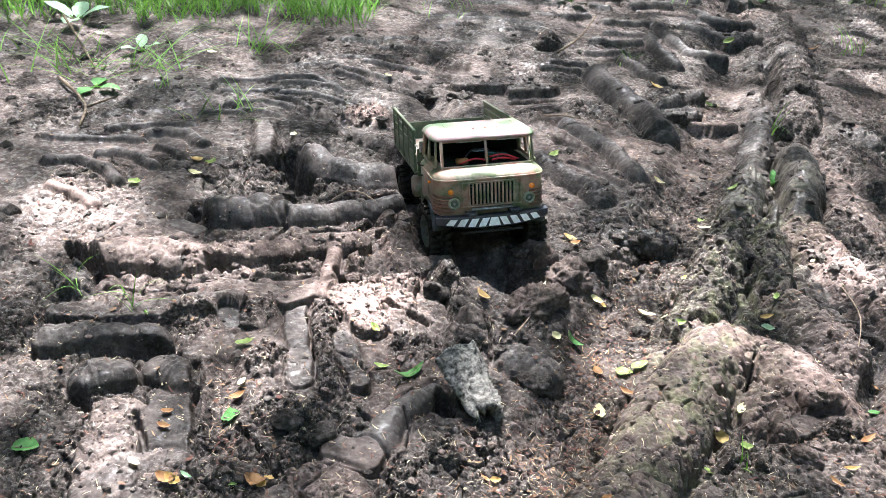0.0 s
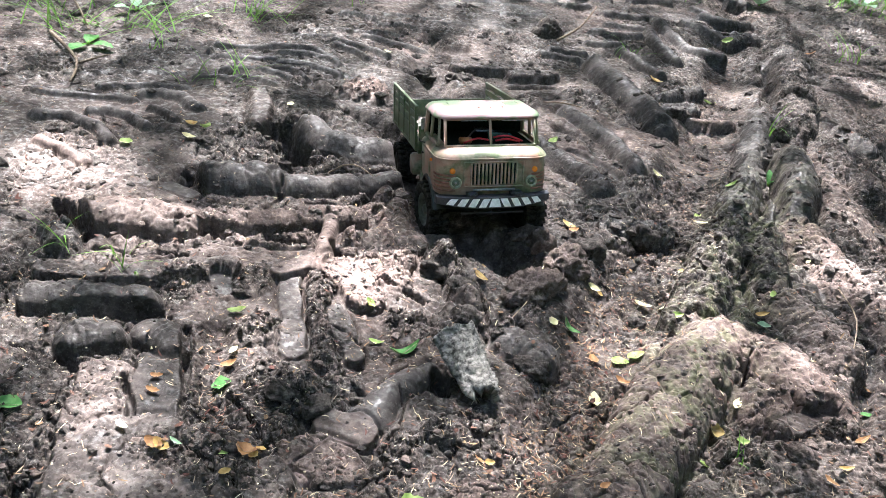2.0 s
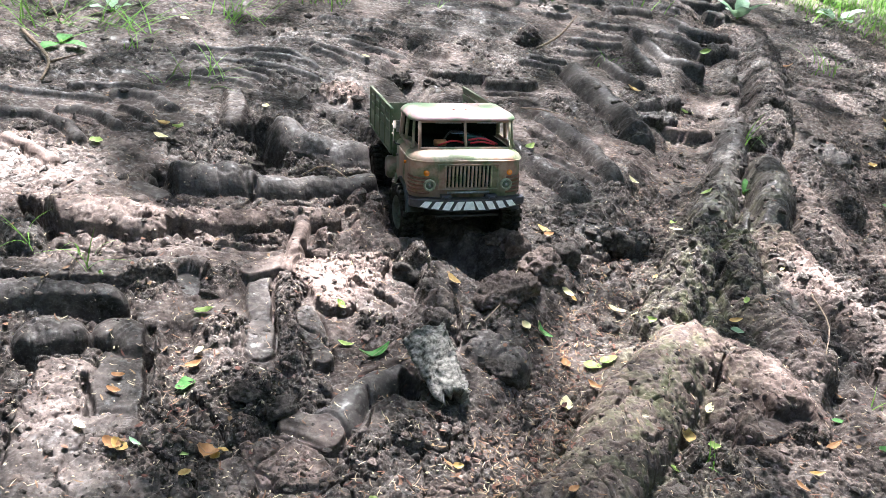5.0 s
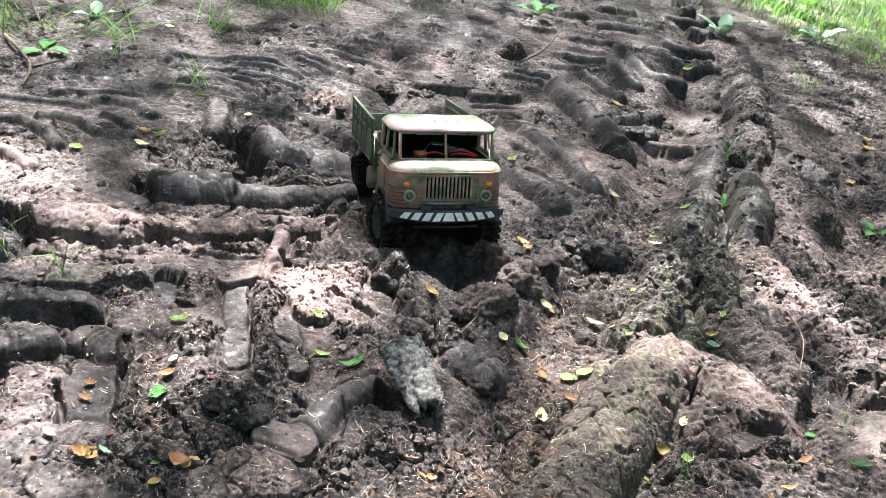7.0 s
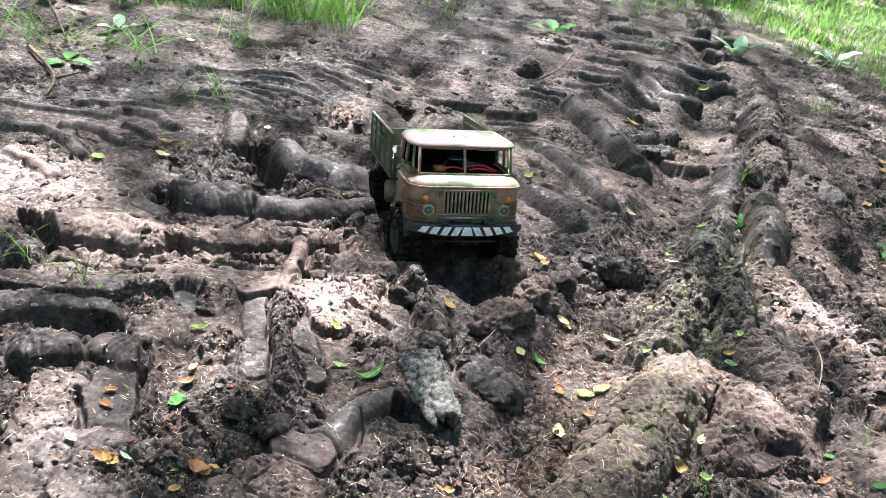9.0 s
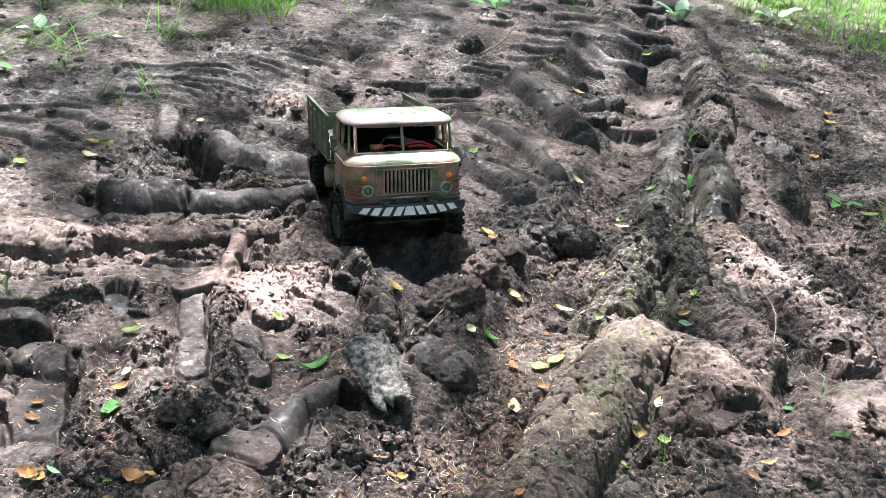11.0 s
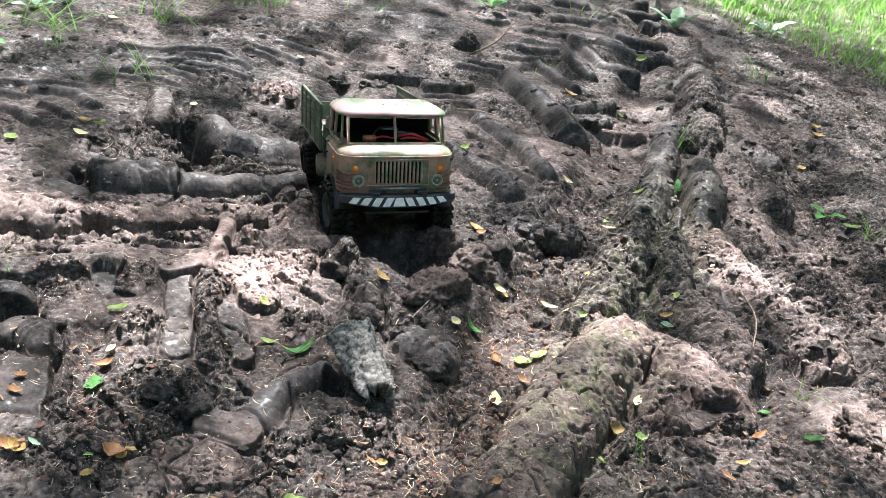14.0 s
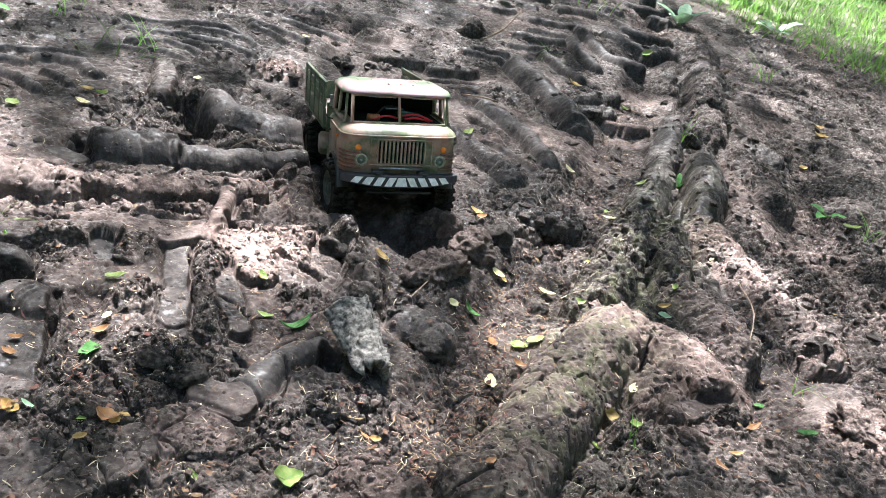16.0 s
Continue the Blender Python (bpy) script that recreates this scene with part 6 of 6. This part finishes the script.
# the tree whose crown dapples the sun
def leafy_tree():
    rnd = np.random.RandomState(8)
    tree = tagged(new("tree"), "tall leafy tree with a wide gappy crown shading the mud", "tree")
    base = Vector((0.2, 7.4, zat(0.2, 7.4) - 0.05))
    tree.matrix_basis = Matrix.Translation(base)
    trunk = smooth_points([(0, 0, 0), (0.05, -0.02, 1.8), (0.12, -0.06, 3.7), (0.10, -0.15, 5.6), (0.15, -0.2, 7.6)], 5)
    part("trunk", tube(bmesh.new(), trunk, 0.20, 14, 0.35), TRUNK, tree)
    for k in range(9):
        a, z = 0.7 * k - 2.4, 5.2 + 0.2 * k
        d = Vector((math.cos(a), math.sin(a), 0.0))
        reach = 2.6 + 0.8 * (k % 3)
        part("limb", tube(bmesh.new(), smooth_points([Vector((0.11, -0.1, z)), Vector((0.11, -0.1, z + 0.25)) + d * reach * 0.45, Vector((0.11, -0.1, z + 0.35)) + d * reach], 5), 0.035, 8, 0.25), TRUNK, tree)
    slant = Vector((SUN_TO.x / SUN_TO.z, SUN_TO.y / SUN_TO.z))
    verts, faces = [], []
    for k in range(39000):
        fine = k < 13000
        gx, gy = (-1.9 + 5.2 * ((0.7548776662 * k) % 1.0), 0.1 + 4.5 * ((0.5698402910 * k) % 1.0)) if fine else (rnd.uniform(-9, 9), rnd.uniform(-8, 10))
        if not fine and -1.9 < gx < 3.3 and 0.1 < gy < 4.6:
            continue
        h = rnd.uniform(6.0, 7.5)
        thick = 1.0
        for x, y, rx, ry, open_ in SUN_GAPS:
            q = ((gx - x) / rx) ** 2 + ((gy - y) / ry) ** 2
            thick *= 1 - open_ * math.exp(-q ** 3 * 0.7)
        if rnd.rand() > thick:
            continue
        c = np.array((gx + slant.x * h, gy + slant.y * h, h)) - np.array(base)
        a, t = rnd.uniform(0, 6.283), rnd.uniform(-0.6, 0.6)
        u = np.array((math.cos(a), math.sin(a), t * 0.6))
        w = np.array((-math.sin(a), math.cos(a), rnd.uniform(-0.5, 0.5)))
        L, W = rnd.uniform(0.030, 0.056), rnd.uniform(0.016, 0.028)
        if not fine:
            L, W = L * 2.8, W * 2.8
        n = len(verts)
        verts += [c - u * L, c - u * L * 0.2 + w * W, c + u * L * 0.5 + w * W * 0.8, c + u * L, c + u * L * 0.5 - w * W * 0.8, c - u * L * 0.2 - w * W]
        faces.append((n, n + 1, n + 2, n + 3, n + 4, n + 5))
    me = bpy.data.meshes.new("crown")
    me.from_pydata([tuple(v) for v in verts], [], faces)
    me.materials.append(CROWN_LEAF)
    crown = new("crown", me)
    crown.parent = tree
    return tree


def leaf_screen():
    """An unseen, deep wall of leaves added all round to block low sky light."""
    rnd = np.random.RandomState(19)
    verts, faces = [], []
    for _ in range(40000):
        a, r = rnd.uniform(-3.1416, 3.1416), rnd.uniform(10.0, 13.5)
        # height in each direction sets how much sky light gets in
        z = (11.0 if abs(a - SUN_AZ) < 0.9 else 8.0 if abs(a) > 2.0 else 18.0) * rnd.rand() ** 0.9
        c = np.array((r * math.sin(a), 1.0 + r * math.cos(a), z))
        t = rnd.uniform(0, 6.283)
        u = np.array((math.cos(t) * math.cos(a), -math.cos(t) * math.sin(a), math.sin(t))) + rnd.normal(size=3) * 0.4
        w = np.array((-math.sin(t) * math.cos(a), math.sin(t) * math.sin(a), math.cos(t))) + rnd.normal(size=3) * 0.4
        L, W = rnd.uniform(0.18, 0.40), rnd.uniform(0.10, 0.21)
        n = len(verts)
        verts += [c - u * L, c + w * W, c + u * L, c - w * W]
        faces.append((n, n + 1, n + 2, n + 3))
    me = bpy.data.meshes.new("leaf_screen")
    me.from_pydata([tuple(v) for v in verts], [], faces)
    me.materials.append(SCREEN_LEAF)
    return tagged(new("leaf_screen", me), "unseen ring of dark green leaves added to block low sky light", "forest", kind="stuff")


leaf_screen()

# gaps in the crown, by where their light falls: x, y, half sizes, openness
SUN_GAPS = (
    (-0.415, 0.864, 0.087, 0.062, 1.0),
    (-0.449, 0.829, 0.050, 0.067, 1.0),
    (-0.343, 0.789, 0.099, 0.043, 0.22),
    (-0.248, 0.811, 0.078, 0.031, 0.15),
    (-0.085, 0.716, 0.028, 0.050, 1.0),
    (-0.055, 0.713, 0.026, 0.039, 0.4),
    (-0.140, 0.709, 0.035, 0.026, 0.12),
    (0.493, 0.875, 0.032, 0.048, 1.0),
    (0.514, 0.839, 0.033, 0.050, 1.0),
    (0.534, 0.789, 0.036, 0.051, 1.0),
    (0.474, 0.915, 0.031, 0.066, 0.45),
    (0.287, 0.691, 0.033, 0.051, 0.42),
    (0.341, 0.653, 0.053, 0.068, 0.34),
    (0.241, 0.736, 0.067, 0.146, 0.25),
    (0.121, 0.760, 0.030, 0.060, 0.3),
    (-0.143, 1.257, 0.046, 0.072, 0.4),
    (0.516, 0.587, 0.037, 0.062, 0.9),
    # three weak gaps added to brighten near mud, in place of wet sheen
    (-0.260, 0.536, 0.061, 0.075, 0.18),
    (-0.201, 0.451, 0.068, 0.053, 0.18),
    (-0.102, 0.524, 0.052, 0.066, 0.16),
    (-0.057, 0.465, 0.039, 0.031, 0.25),
    (2.0, 3.5, 1.0, 0.8, 0.45),
    (-1.1, 2.5, 0.6, 0.35, 0.35),
)
leafy_tree()

# fallen leaves
fallen_leaf(-0.163, 0.532, 0.0171, 0.0162, 10, 0.31, 0.45, LEAF_GREEN, "bright green fallen leaf lying on mud")
fallen_leaf(-0.017, 0.615, 0.0306, 0.0126, 35, 1.36, 0.45, LEAF_GREEN, "bright green leaf curled against a lump")
fallen_leaf(-0.046, 0.628, 0.0144, 0.0063, 0, 0.80, 0.45, LEAF_LIME, "yellow-green fallen leaf lying on mud")
fallen_leaf(0.193, 0.661, 0.0180, 0.0135, -25, 0.52, 0.45, LEAF_LIME, "yellow-green fallen leaf lying on mud")
fallen_leaf(0.208, 0.665, 0.0180, 0.0126, 20, 0.52, 0.45, LEAF_LIME, "yellow-green fallen leaf lying on mud")
fallen_leaf(0.144, 0.701, 0.0216, 0.0090, -30, 1.22, 0.45, LEAF_GREEN, "bright green fallen leaf lying on mud")
fallen_leaf(0.125, 0.694, 0.0135, 0.0108, 50, 0.52, 0.45, LEAF_PALE, "pale cream dry leaf lying on mud")
fallen_leaf(0.436, 0.641, 0.0126, 0.0090, -45, 0.38, 0.45, LEAF_GREEN, "bright green fallen leaf lying on mud")
fallen_leaf(0.443, 0.571, 0.0180, 0.0126, -5, 0.52, 0.45, LEAF_GREEN, "bright green fallen leaf lying on mud")
fallen_leaf(0.354, 0.739, 0.0144, 0.0099, -10, 0.38, 0.45, LEAF_SILVER, "pale grey-green leaf lying on mud")
fallen_leaf(0.362, 0.769, 0.0162, 0.0054, 15, 0.66, 0.45, LEAF_YELLOW, "yellow fallen leaf lying on mud")
fallen_leaf(0.163, 0.603, 0.0117, 0.0180, 0, 0.38, 0.45, LEAF_PALE, "pale cream dry leaf lying on mud")
fallen_leaf(0.257, 0.559, 0.0198, 0.0126, 10, 0.80, 0.45, LEAF_YELLOW, "yellow fallen leaf lying on mud")
fallen_leaf(0.285, 0.593, 0.0144, 0.0072, 60, 0.52, 0.45, LEAF_PALE, "pale cream dry leaf lying on mud")
fallen_leaf(0.177, 0.780, 0.0162, 0.0090, -5, 0.52, 0.45, LEAF_PALE, "pale cream dry leaf lying on mud")
fallen_leaf(0.185, 0.780, 0.0090, 0.0063, -20, 0.52, 0.45, LEAF_YELLOW, "orange-yellow dead leaf lying on mud")
fallen_leaf(0.234, 0.774, 0.0198, 0.0081, -15, 0.66, 0.45, LEAF_PALE, "pale cream dry leaf lying on mud")
fallen_leaf(0.257, 0.728, 0.0126, 0.0072, 10, 0.66, 0.45, LEAF_LIME, "yellow-green fallen leaf lying on mud")
fallen_leaf(0.258, 0.777, 0.0162, 0.0036, 20, 0.52, 0.45, LEAF_PALE, "pale cream dry leaf lying on mud")
fallen_leaf(0.050, 0.752, 0.0180, 0.0090, -40, 0.80, 0.45, LEAF_YELLOW, "orange-yellow dead leaf lying on mud")
fallen_leaf(0.156, 0.899, 0.0180, 0.0108, -30, 0.80, 0.45, LEAF_YELLOW, "orange-yellow dead leaf lying on mud")
fallen_leaf(0.161, 0.883, 0.0126, 0.0081, 20, 0.80, 0.45, LEAF_BROWN, "curled brown dead leaf lying on mud")
fallen_leaf(0.112, 0.920, 0.0090, 0.0054, 0, 0.52, 0.45, LEAF_YELLOW, "yellow fallen leaf lying on mud")
fallen_leaf(0.121, 0.789, 0.0180, 0.0099, 70, 0.94, 0.45, LEAF_PALE, "pale cream dry leaf lying on mud")
fallen_leaf(0.293, 0.856, 0.0081, 0.0072, 60, 0.52, 0.45, LEAF_YELLOW, "yellow fallen leaf lying on mud")
fallen_leaf(-0.177, 0.629, 0.0171, 0.0108, 15, 0.66, 0.45, LEAF_LIME, "yellow-green fallen leaf lying on mud")
fallen_leaf(-0.058, 0.671, 0.0117, 0.0072, -30, 0.52, 0.45, LEAF_LIME, "yellow-green fallen leaf lying on mud")
fallen_leaf(-0.058, 0.670, 0.0072, 0.0063, 60, 0.52, 0.45, LEAF_YELLOW, "yellow fallen leaf lying on mud")
fallen_leaf(-0.120, 0.444, 0.0163, 0.0133, -10, 1.36, 0.45, LEAF_BROWN, "curled brown dead leaf lying on mud")
fallen_leaf(-0.111, 0.451, 0.0081, 0.0067, 0, 0.52, 0.45, LEAF_YELLOW, "yellow fallen leaf lying on mud")
fallen_leaf(-0.114, 0.441, 0.0089, 0.0067, 60, 0.94, 0.45, LEAF_YELLOW, "orange-yellow dead leaf lying on mud")
fallen_leaf(-0.184, 0.436, 0.0148, 0.0089, -20, 1.08, 0.45, LEAF_BROWN, "curled brown dead leaf lying on mud")
fallen_leaf(-0.128, 0.418, 0.0089, 0.0067, 40, 0.52, 0.45, LEAF_YELLOW, "yellow fallen leaf lying on mud")
fallen_leaf(-0.138, 0.443, 0.0099, 0.0036, 5, 0.38, 0.45, LEAF_LIME, "yellow-green fallen leaf lying on mud")
fallen_leaf(-0.171, 0.443, 0.0108, 0.0036, -20, 0.66, 0.45, LEAF_SILVER, "tiny grey-green leaf on mud")
fallen_leaf(-0.210, 0.504, 0.0118, 0.0059, -10, 0.80, 0.45, LEAF_BROWN, "curled brown dead leaf lying on mud")
fallen_leaf(-0.165, 0.562, 0.0144, 0.0072, 20, 0.94, 0.45, LEAF_BROWN, "curled brown dead leaf lying on mud")
fallen_leaf(-0.213, 0.521, 0.0104, 0.0059, 10, 0.80, 0.45, LEAF_BROWN, "curled brown dead leaf lying on mud")
fallen_leaf(-0.214, 0.453, 0.0126, 0.0054, -30, 0.66, 0.45, LEAF_PALE, "pale cream dry leaf lying on mud")
fallen_leaf(-0.165, 0.575, 0.0090, 0.0063, 50, 0.52, 0.45, LEAF_PALE, "pale cream dry leaf lying on mud")
fallen_leaf(0.063, 0.496, 0.0096, 0.0059, 20, 0.52, 0.45, LEAF_YELLOW, "yellow fallen leaf lying on mud")
fallen_leaf(0.054, 0.491, 0.0104, 0.0052, -10, 0.80, 0.45, LEAF_BROWN, "curled brown dead leaf lying on mud")
fallen_leaf(-0.344, 1.014, 0.0162, 0.0144, 40, 0.94, 0.45, LEAF_YELLOW, "orange-yellow dead leaf lying on mud")
fallen_leaf(-0.320, 0.999, 0.0216, 0.0126, 80, 0.94, 0.45, LEAF_LIME, "yellow-green fallen leaf lying on mud")
fallen_leaf(-0.335, 0.975, 0.0180, 0.0090, 0, 0.66, 0.45, LEAF_PALE, "pale cream dry leaf lying on mud")
fallen_leaf(0.352, 1.026, 0.0162, 0.0090, 70, 0.80, 0.45, LEAF_LIME, "yellow-green fallen leaf lying on mud")
fallen_leaf(0.344, 0.985, 0.0216, 0.0045, 5, 0.38, 0.45, LEAF_PALE, "pale cream dry leaf lying on mud")
fallen_leaf(0.401, 1.073, 0.0180, 0.0090, 10, 0.66, 0.45, LEAF_LIME, "yellow-green fallen leaf lying on mud")
fallen_leaf(0.922, 1.634, 0.0234, 0.0162, 0, 1.22, 0.45, LEAF_YELLOW, "orange-yellow dead leaf lying on mud")
fallen_leaf(0.906, 1.573, 0.0234, 0.0126, 10, 0.80, 0.45, LEAF_YELLOW, "yellow fallen leaf lying on mud")
fallen_leaf(0.167, 0.662, 0.0099, 0.0144, 10, 0.80, 0.45, LEAF_BROWN, "curled brown dead leaf lying on mud")
fallen_leaf(0.190, 0.628, 0.0144, 0.0063, -30, 0.94, 0.45, LEAF_BROWN, "curled brown dead leaf lying on mud")
fallen_leaf(0.155, 1.172, 0.0198, 0.0117, 50, 0.66, 0.45, LEAF_LIME, "yellow-green fallen leaf lying on mud")
fallen_leaf(0.381, 1.564, 0.0270, 0.0144, -10, 0.80, 0.45, LEAF_YELLOW, "yellow fallen leaf lying on mud")
fallen_leaf(0.483, 1.536, 0.0315, 0.0108, 10, 0.80, 0.45, LEAF_LIME, "yellow-green fallen leaf lying on mud")
fallen_leaf(0.304, 1.110, 0.0180, 0.0081, -20, 0.80, 0.45, LEAF_PALE, "pale cream dry leaf lying on mud")
fallen_leaf(0.453, 0.680, 0.0180, 0.0054, -5, 0.94, 0.45, LEAF_BROWN, "curled brown dead leaf lying on mud")
fallen_leaf(0.240, 0.514, 0.0126, 0.0090, 0, 0.52, 0.45, LEAF_LIME, "yellow-green fallen leaf lying on mud")
fallen_leaf(0.629, 1.981, 0.0270, 0.0144, 0, 0.52, 0.45, LEAF_LIME, "yellow-green fallen leaf lying on mud")
fallen_leaf(0.005, 0.426, 0.0198, 0.0180, 20, 1.08, 0.45, LEAF_LIME, "lumpy lime-yellow leaf lying on mud")
fallen_leaf(-0.053, 0.417, 0.0162, 0.0045, -35, 0.52, 0.45, LEAF_LIME, "yellow-green fallen leaf lying on mud")
fallen_leaf(-0.178, 0.435, 0.0148, 0.0089, -30, 1.08, 0.45, LEAF_YELLOW, "orange-yellow dead leaf lying on mud")
fallen_leaf(0.140, 0.443, 0.0089, 0.0052, 30, 0.66, 0.45, LEAF_BROWN, "curled brown dead leaf lying on mud")
fallen_leaf(0.338, 0.505, 0.0133, 0.0052, -50, 0.66, 0.45, LEAF_BROWN, "curled brown dead leaf lying on mud")
fallen_leaf(0.356, 0.522, 0.0144, 0.0045, 10, 0.66, 0.45, LEAF_YELLOW, "orange-yellow dead leaf lying on mud")
fallen_leaf(0.273, 0.536, 0.0108, 0.0081, 0, 0.52, 0.45, LEAF_LIME, "yellow-green fallen leaf lying on mud")
fallen_leaf(-0.306, 0.468, 0.0198, 0.0180, 5, 0.38, 0.45, LEAF_GREEN, "bright green fallen leaf lying on mud")
fallen_leaf(0.752, 1.115, 0.0252, 0.0126, -30, 0.66, 0.45, LEAF_LIME, "yellow-green fallen leaf lying on mud")
fallen_leaf(0.891, 1.561, 0.0234, 0.0162, 0, 1.22, 0.45, LEAF_YELLOW, "orange-yellow dead leaf lying on mud")
fallen_leaf(-0.404, 0.945, 0.0162, 0.0126, 0, 0.52, 0.45, LEAF_LIME, "yellow-green fallen leaf lying on mud")
fallen_leaf(-0.237, 1.132, 0.0108, 0.0090, 0, 0.38, 0.45, LEAF_PALE, "small white petal lying on mud")
fallen_leaf(-0.131, 1.454, 0.0144, 0.0063, -20, 0.52, 0.45, LEAF_PALE, "pale cream dry leaf lying on mud")
fallen_leaf(-0.715, 1.579, 0.0270, 0.0108, 0, 0.38, 0.45, LEAF_PALE, "pale cream dry leaf lying on mud")
fallen_leaf(-0.480, 1.531, 0.0180, 0.0108, 0, 0.38, 0.45, LEAF_PALE, "pale cream dry leaf lying on mud")
fallen_leaf(0.385, 0.561, 0.0180, 0.0054, 30, 0.66, 0.45, LEAF_BROWN, "curled brown dead leaf lying on mud")
fallen_leaf(0.852, 2.028, 0.0270, 0.0108, 0, 0.66, 0.45, LEAF_BROWN, "curled brown dead leaf lying on mud")
fallen_leaf(0.818, 1.435, 0.0180, 0.0126, 10, 0.66, 0.45, LEAF_YELLOW, "orange-yellow dead leaf lying on mud")
fallen_leaf(0.377, 0.791, 0.0108, 0.0072, 70, 0.52, 0.45, LEAF_LIME, "yellow-green fallen leaf lying on mud")
fallen_leaf(0.462, 0.908, 0.0108, 0.0054, 40, 0.52, 0.45, LEAF_PALE, "pale cream dry leaf lying on mud")

# broken lumps of mud
# the lit clods by the truck have their light put in as paler mud
mud_clod(0.110, 0.743, 0.048, 0.034, 0.034, 45, CLOD_DRY_LIT, "large cracked brown mud clod beside the truck", 1, 0.2)
mud_clod(0.146, 0.802, 0.034, 0.030, 0.032, 30, CLOD_DRY_LIT, "large cracked brown mud clod beside the truck", 2, 0.2)
mud_clod(0.177, 0.841, 0.022, 0.026, 0.030, 10, CLOD, "rounded crumbly dark mud clod", 3, 0.2)
mud_clod(0.120, 0.848, 0.026, 0.020, 0.030, 0, CLOD_DRY_LIT, "dry pinkish-brown mud clod", 35, 0.2)
mud_clod(0.100, 0.866, 0.024, 0.018, 0.018, 0, CLOD_DRY_LIT, "dry pinkish-brown mud clod", 4, 0.35)
mud_clod(0.072, 0.889, 0.02, 0.013, 0.012, 15, CLOD_DRY_LIT, "dry pinkish-brown mud clod", 5, 0.35)
mud_clod(0.099, 0.617, 0.032, 0.022, 0.02, -10, CLOD, "smooth dark block of mud with an undercut face", 6, 0.35)
mud_clod(0.037, 0.673, 0.022, 0.019, 0.017, 30, CLOD, "small crumbly dark mud clod", 7, 0.42)
mud_clod(0.003, 0.757, 0.024, 0.020, 0.022, 40, CLOD, "small crumbly dark mud clod", 8, 0.42)
mud_clod(0.073, 0.657, 0.015, 0.012, 0.011, 0, CLOD, "small crumbly dark mud clod", 9, 0.42)
mud_clod(-0.093, 0.777, 0.014, 0.012, 0.014, 0, CLOD_DRY_LIT, "dry pinkish-brown mud clod", 10, 0.35)
mud_clod(0.252, 0.915, 0.032, 0.02, 0.022, -5, CLOD, "flat-sided lump of mud at the edge of the channel", 11, 0.35)
mud_clod(0.324, 0.535, 0.02, 0.016, 0.012, -20, CLOD_DRY_LIT, "pale tan flake of dry mud", 12, 0.2)
mud_clod(1.014, 1.941, 0.030, 0.030, 0.034, 0, CLOD, "small crumbly dark mud clod", 13, 0.42)
mud_clod(0.182, 1.776, 0.04, 0.03, 0.05, 10, CLOD, "upright dark lump of mud", 14, 0.35)
mud_clod(-0.054, 1.439, 0.034, 0.025, 0.022, 20, CLOD, "small crumbly dark mud clod", 15, 0.42)
mud_clod(0.001, 1.417, 0.030, 0.025, 0.022, -10, CLOD, "small crumbly dark mud clod", 16, 0.42)
mud_clod(-0.095, 1.418, 0.025, 0.021, 0.015, 0, CLOD, "small crumbly dark mud clod", 17, 0.42)
mud_clod(0.390, 1.393, 0.030, 0.025, 0.026, 0, CLOD, "small crumbly dark mud clod", 18, 0.42)
mud_clod(-0.314, 0.977, 0.015, 0.012, 0.011, 0, CLOD, "small crumbly dark mud clod", 19, 0.42)
mud_clod(-0.108, 0.522, 0.020, 0.015, 0.013, 0, CLOD, "small crumbly dark mud clod", 20, 0.42)
mud_clod(-0.083, 0.513, 0.017, 0.015, 0.013, 40, CLOD, "small crumbly dark mud clod", 21, 0.42)
mud_clod(-0.122, 0.512, 0.015, 0.014, 0.011, 0, CLOD, "small crumbly dark mud clod", 22, 0.42)
mud_clod(-0.055, 0.535, 0.019, 0.014, 0.013, 10, CLOD, "small crumbly dark mud clod", 23, 0.42)
mud_clod(0.221, 0.739, 0.015, 0.012, 0.011, 0, CLOD, "small crumbly dark mud clod", 24, 0.42)
mud_clod(0.620, 1.609, 0.025, 0.025, 0.022, 0, CLOD, "small crumbly dark mud clod", 25, 0.42)
mud_clod(0.641, 1.531, 0.030, 0.025, 0.021, 30, CLOD, "small crumbly dark mud clod", 26, 0.42)
mud_clod(0.562, 1.350, 0.021, 0.025, 0.019, 0, CLOD, "small crumbly dark mud clod", 27, 0.42)
mud_clod(-0.075, 0.868, 0.01, 0.008, 0.014, 0, CLOD_DRY_LIT, "small pale stub of dry mud", 28, 0.35)
mud_clod(0.077, 0.417, 0.035, 0.025, 0.02, 0, CLOD_DRY_LIT, "dry pinkish-brown mud clod", 29, 0.35)
mud_clod(-0.033, 0.417, 0.010, 0.009, 0.007, 0, CLOD, "small crumbly dark mud clod", 30, 0.42)
mud_clod(0.240, 0.481, 0.025, 0.017, 0.011, 10, CLOD, "small crumbly dark mud clod", 31, 0.42)
mud_clod(0.495, 0.595, 0.035, 0.03, 0.02, 0, CLOD_DRY_LIT, "dry pinkish-brown mud clod", 32, 0.35)
mud_clod(-0.181, 0.662, 0.015, 0.012, 0.015, 0, CLOD, "small crumbly dark mud clod", 33, 0.42)
mud_clod(0.029, 0.713, 0.017, 0.022, 0.015, 40, CLOD, "small crumbly dark mud clod", 34, 0.42)
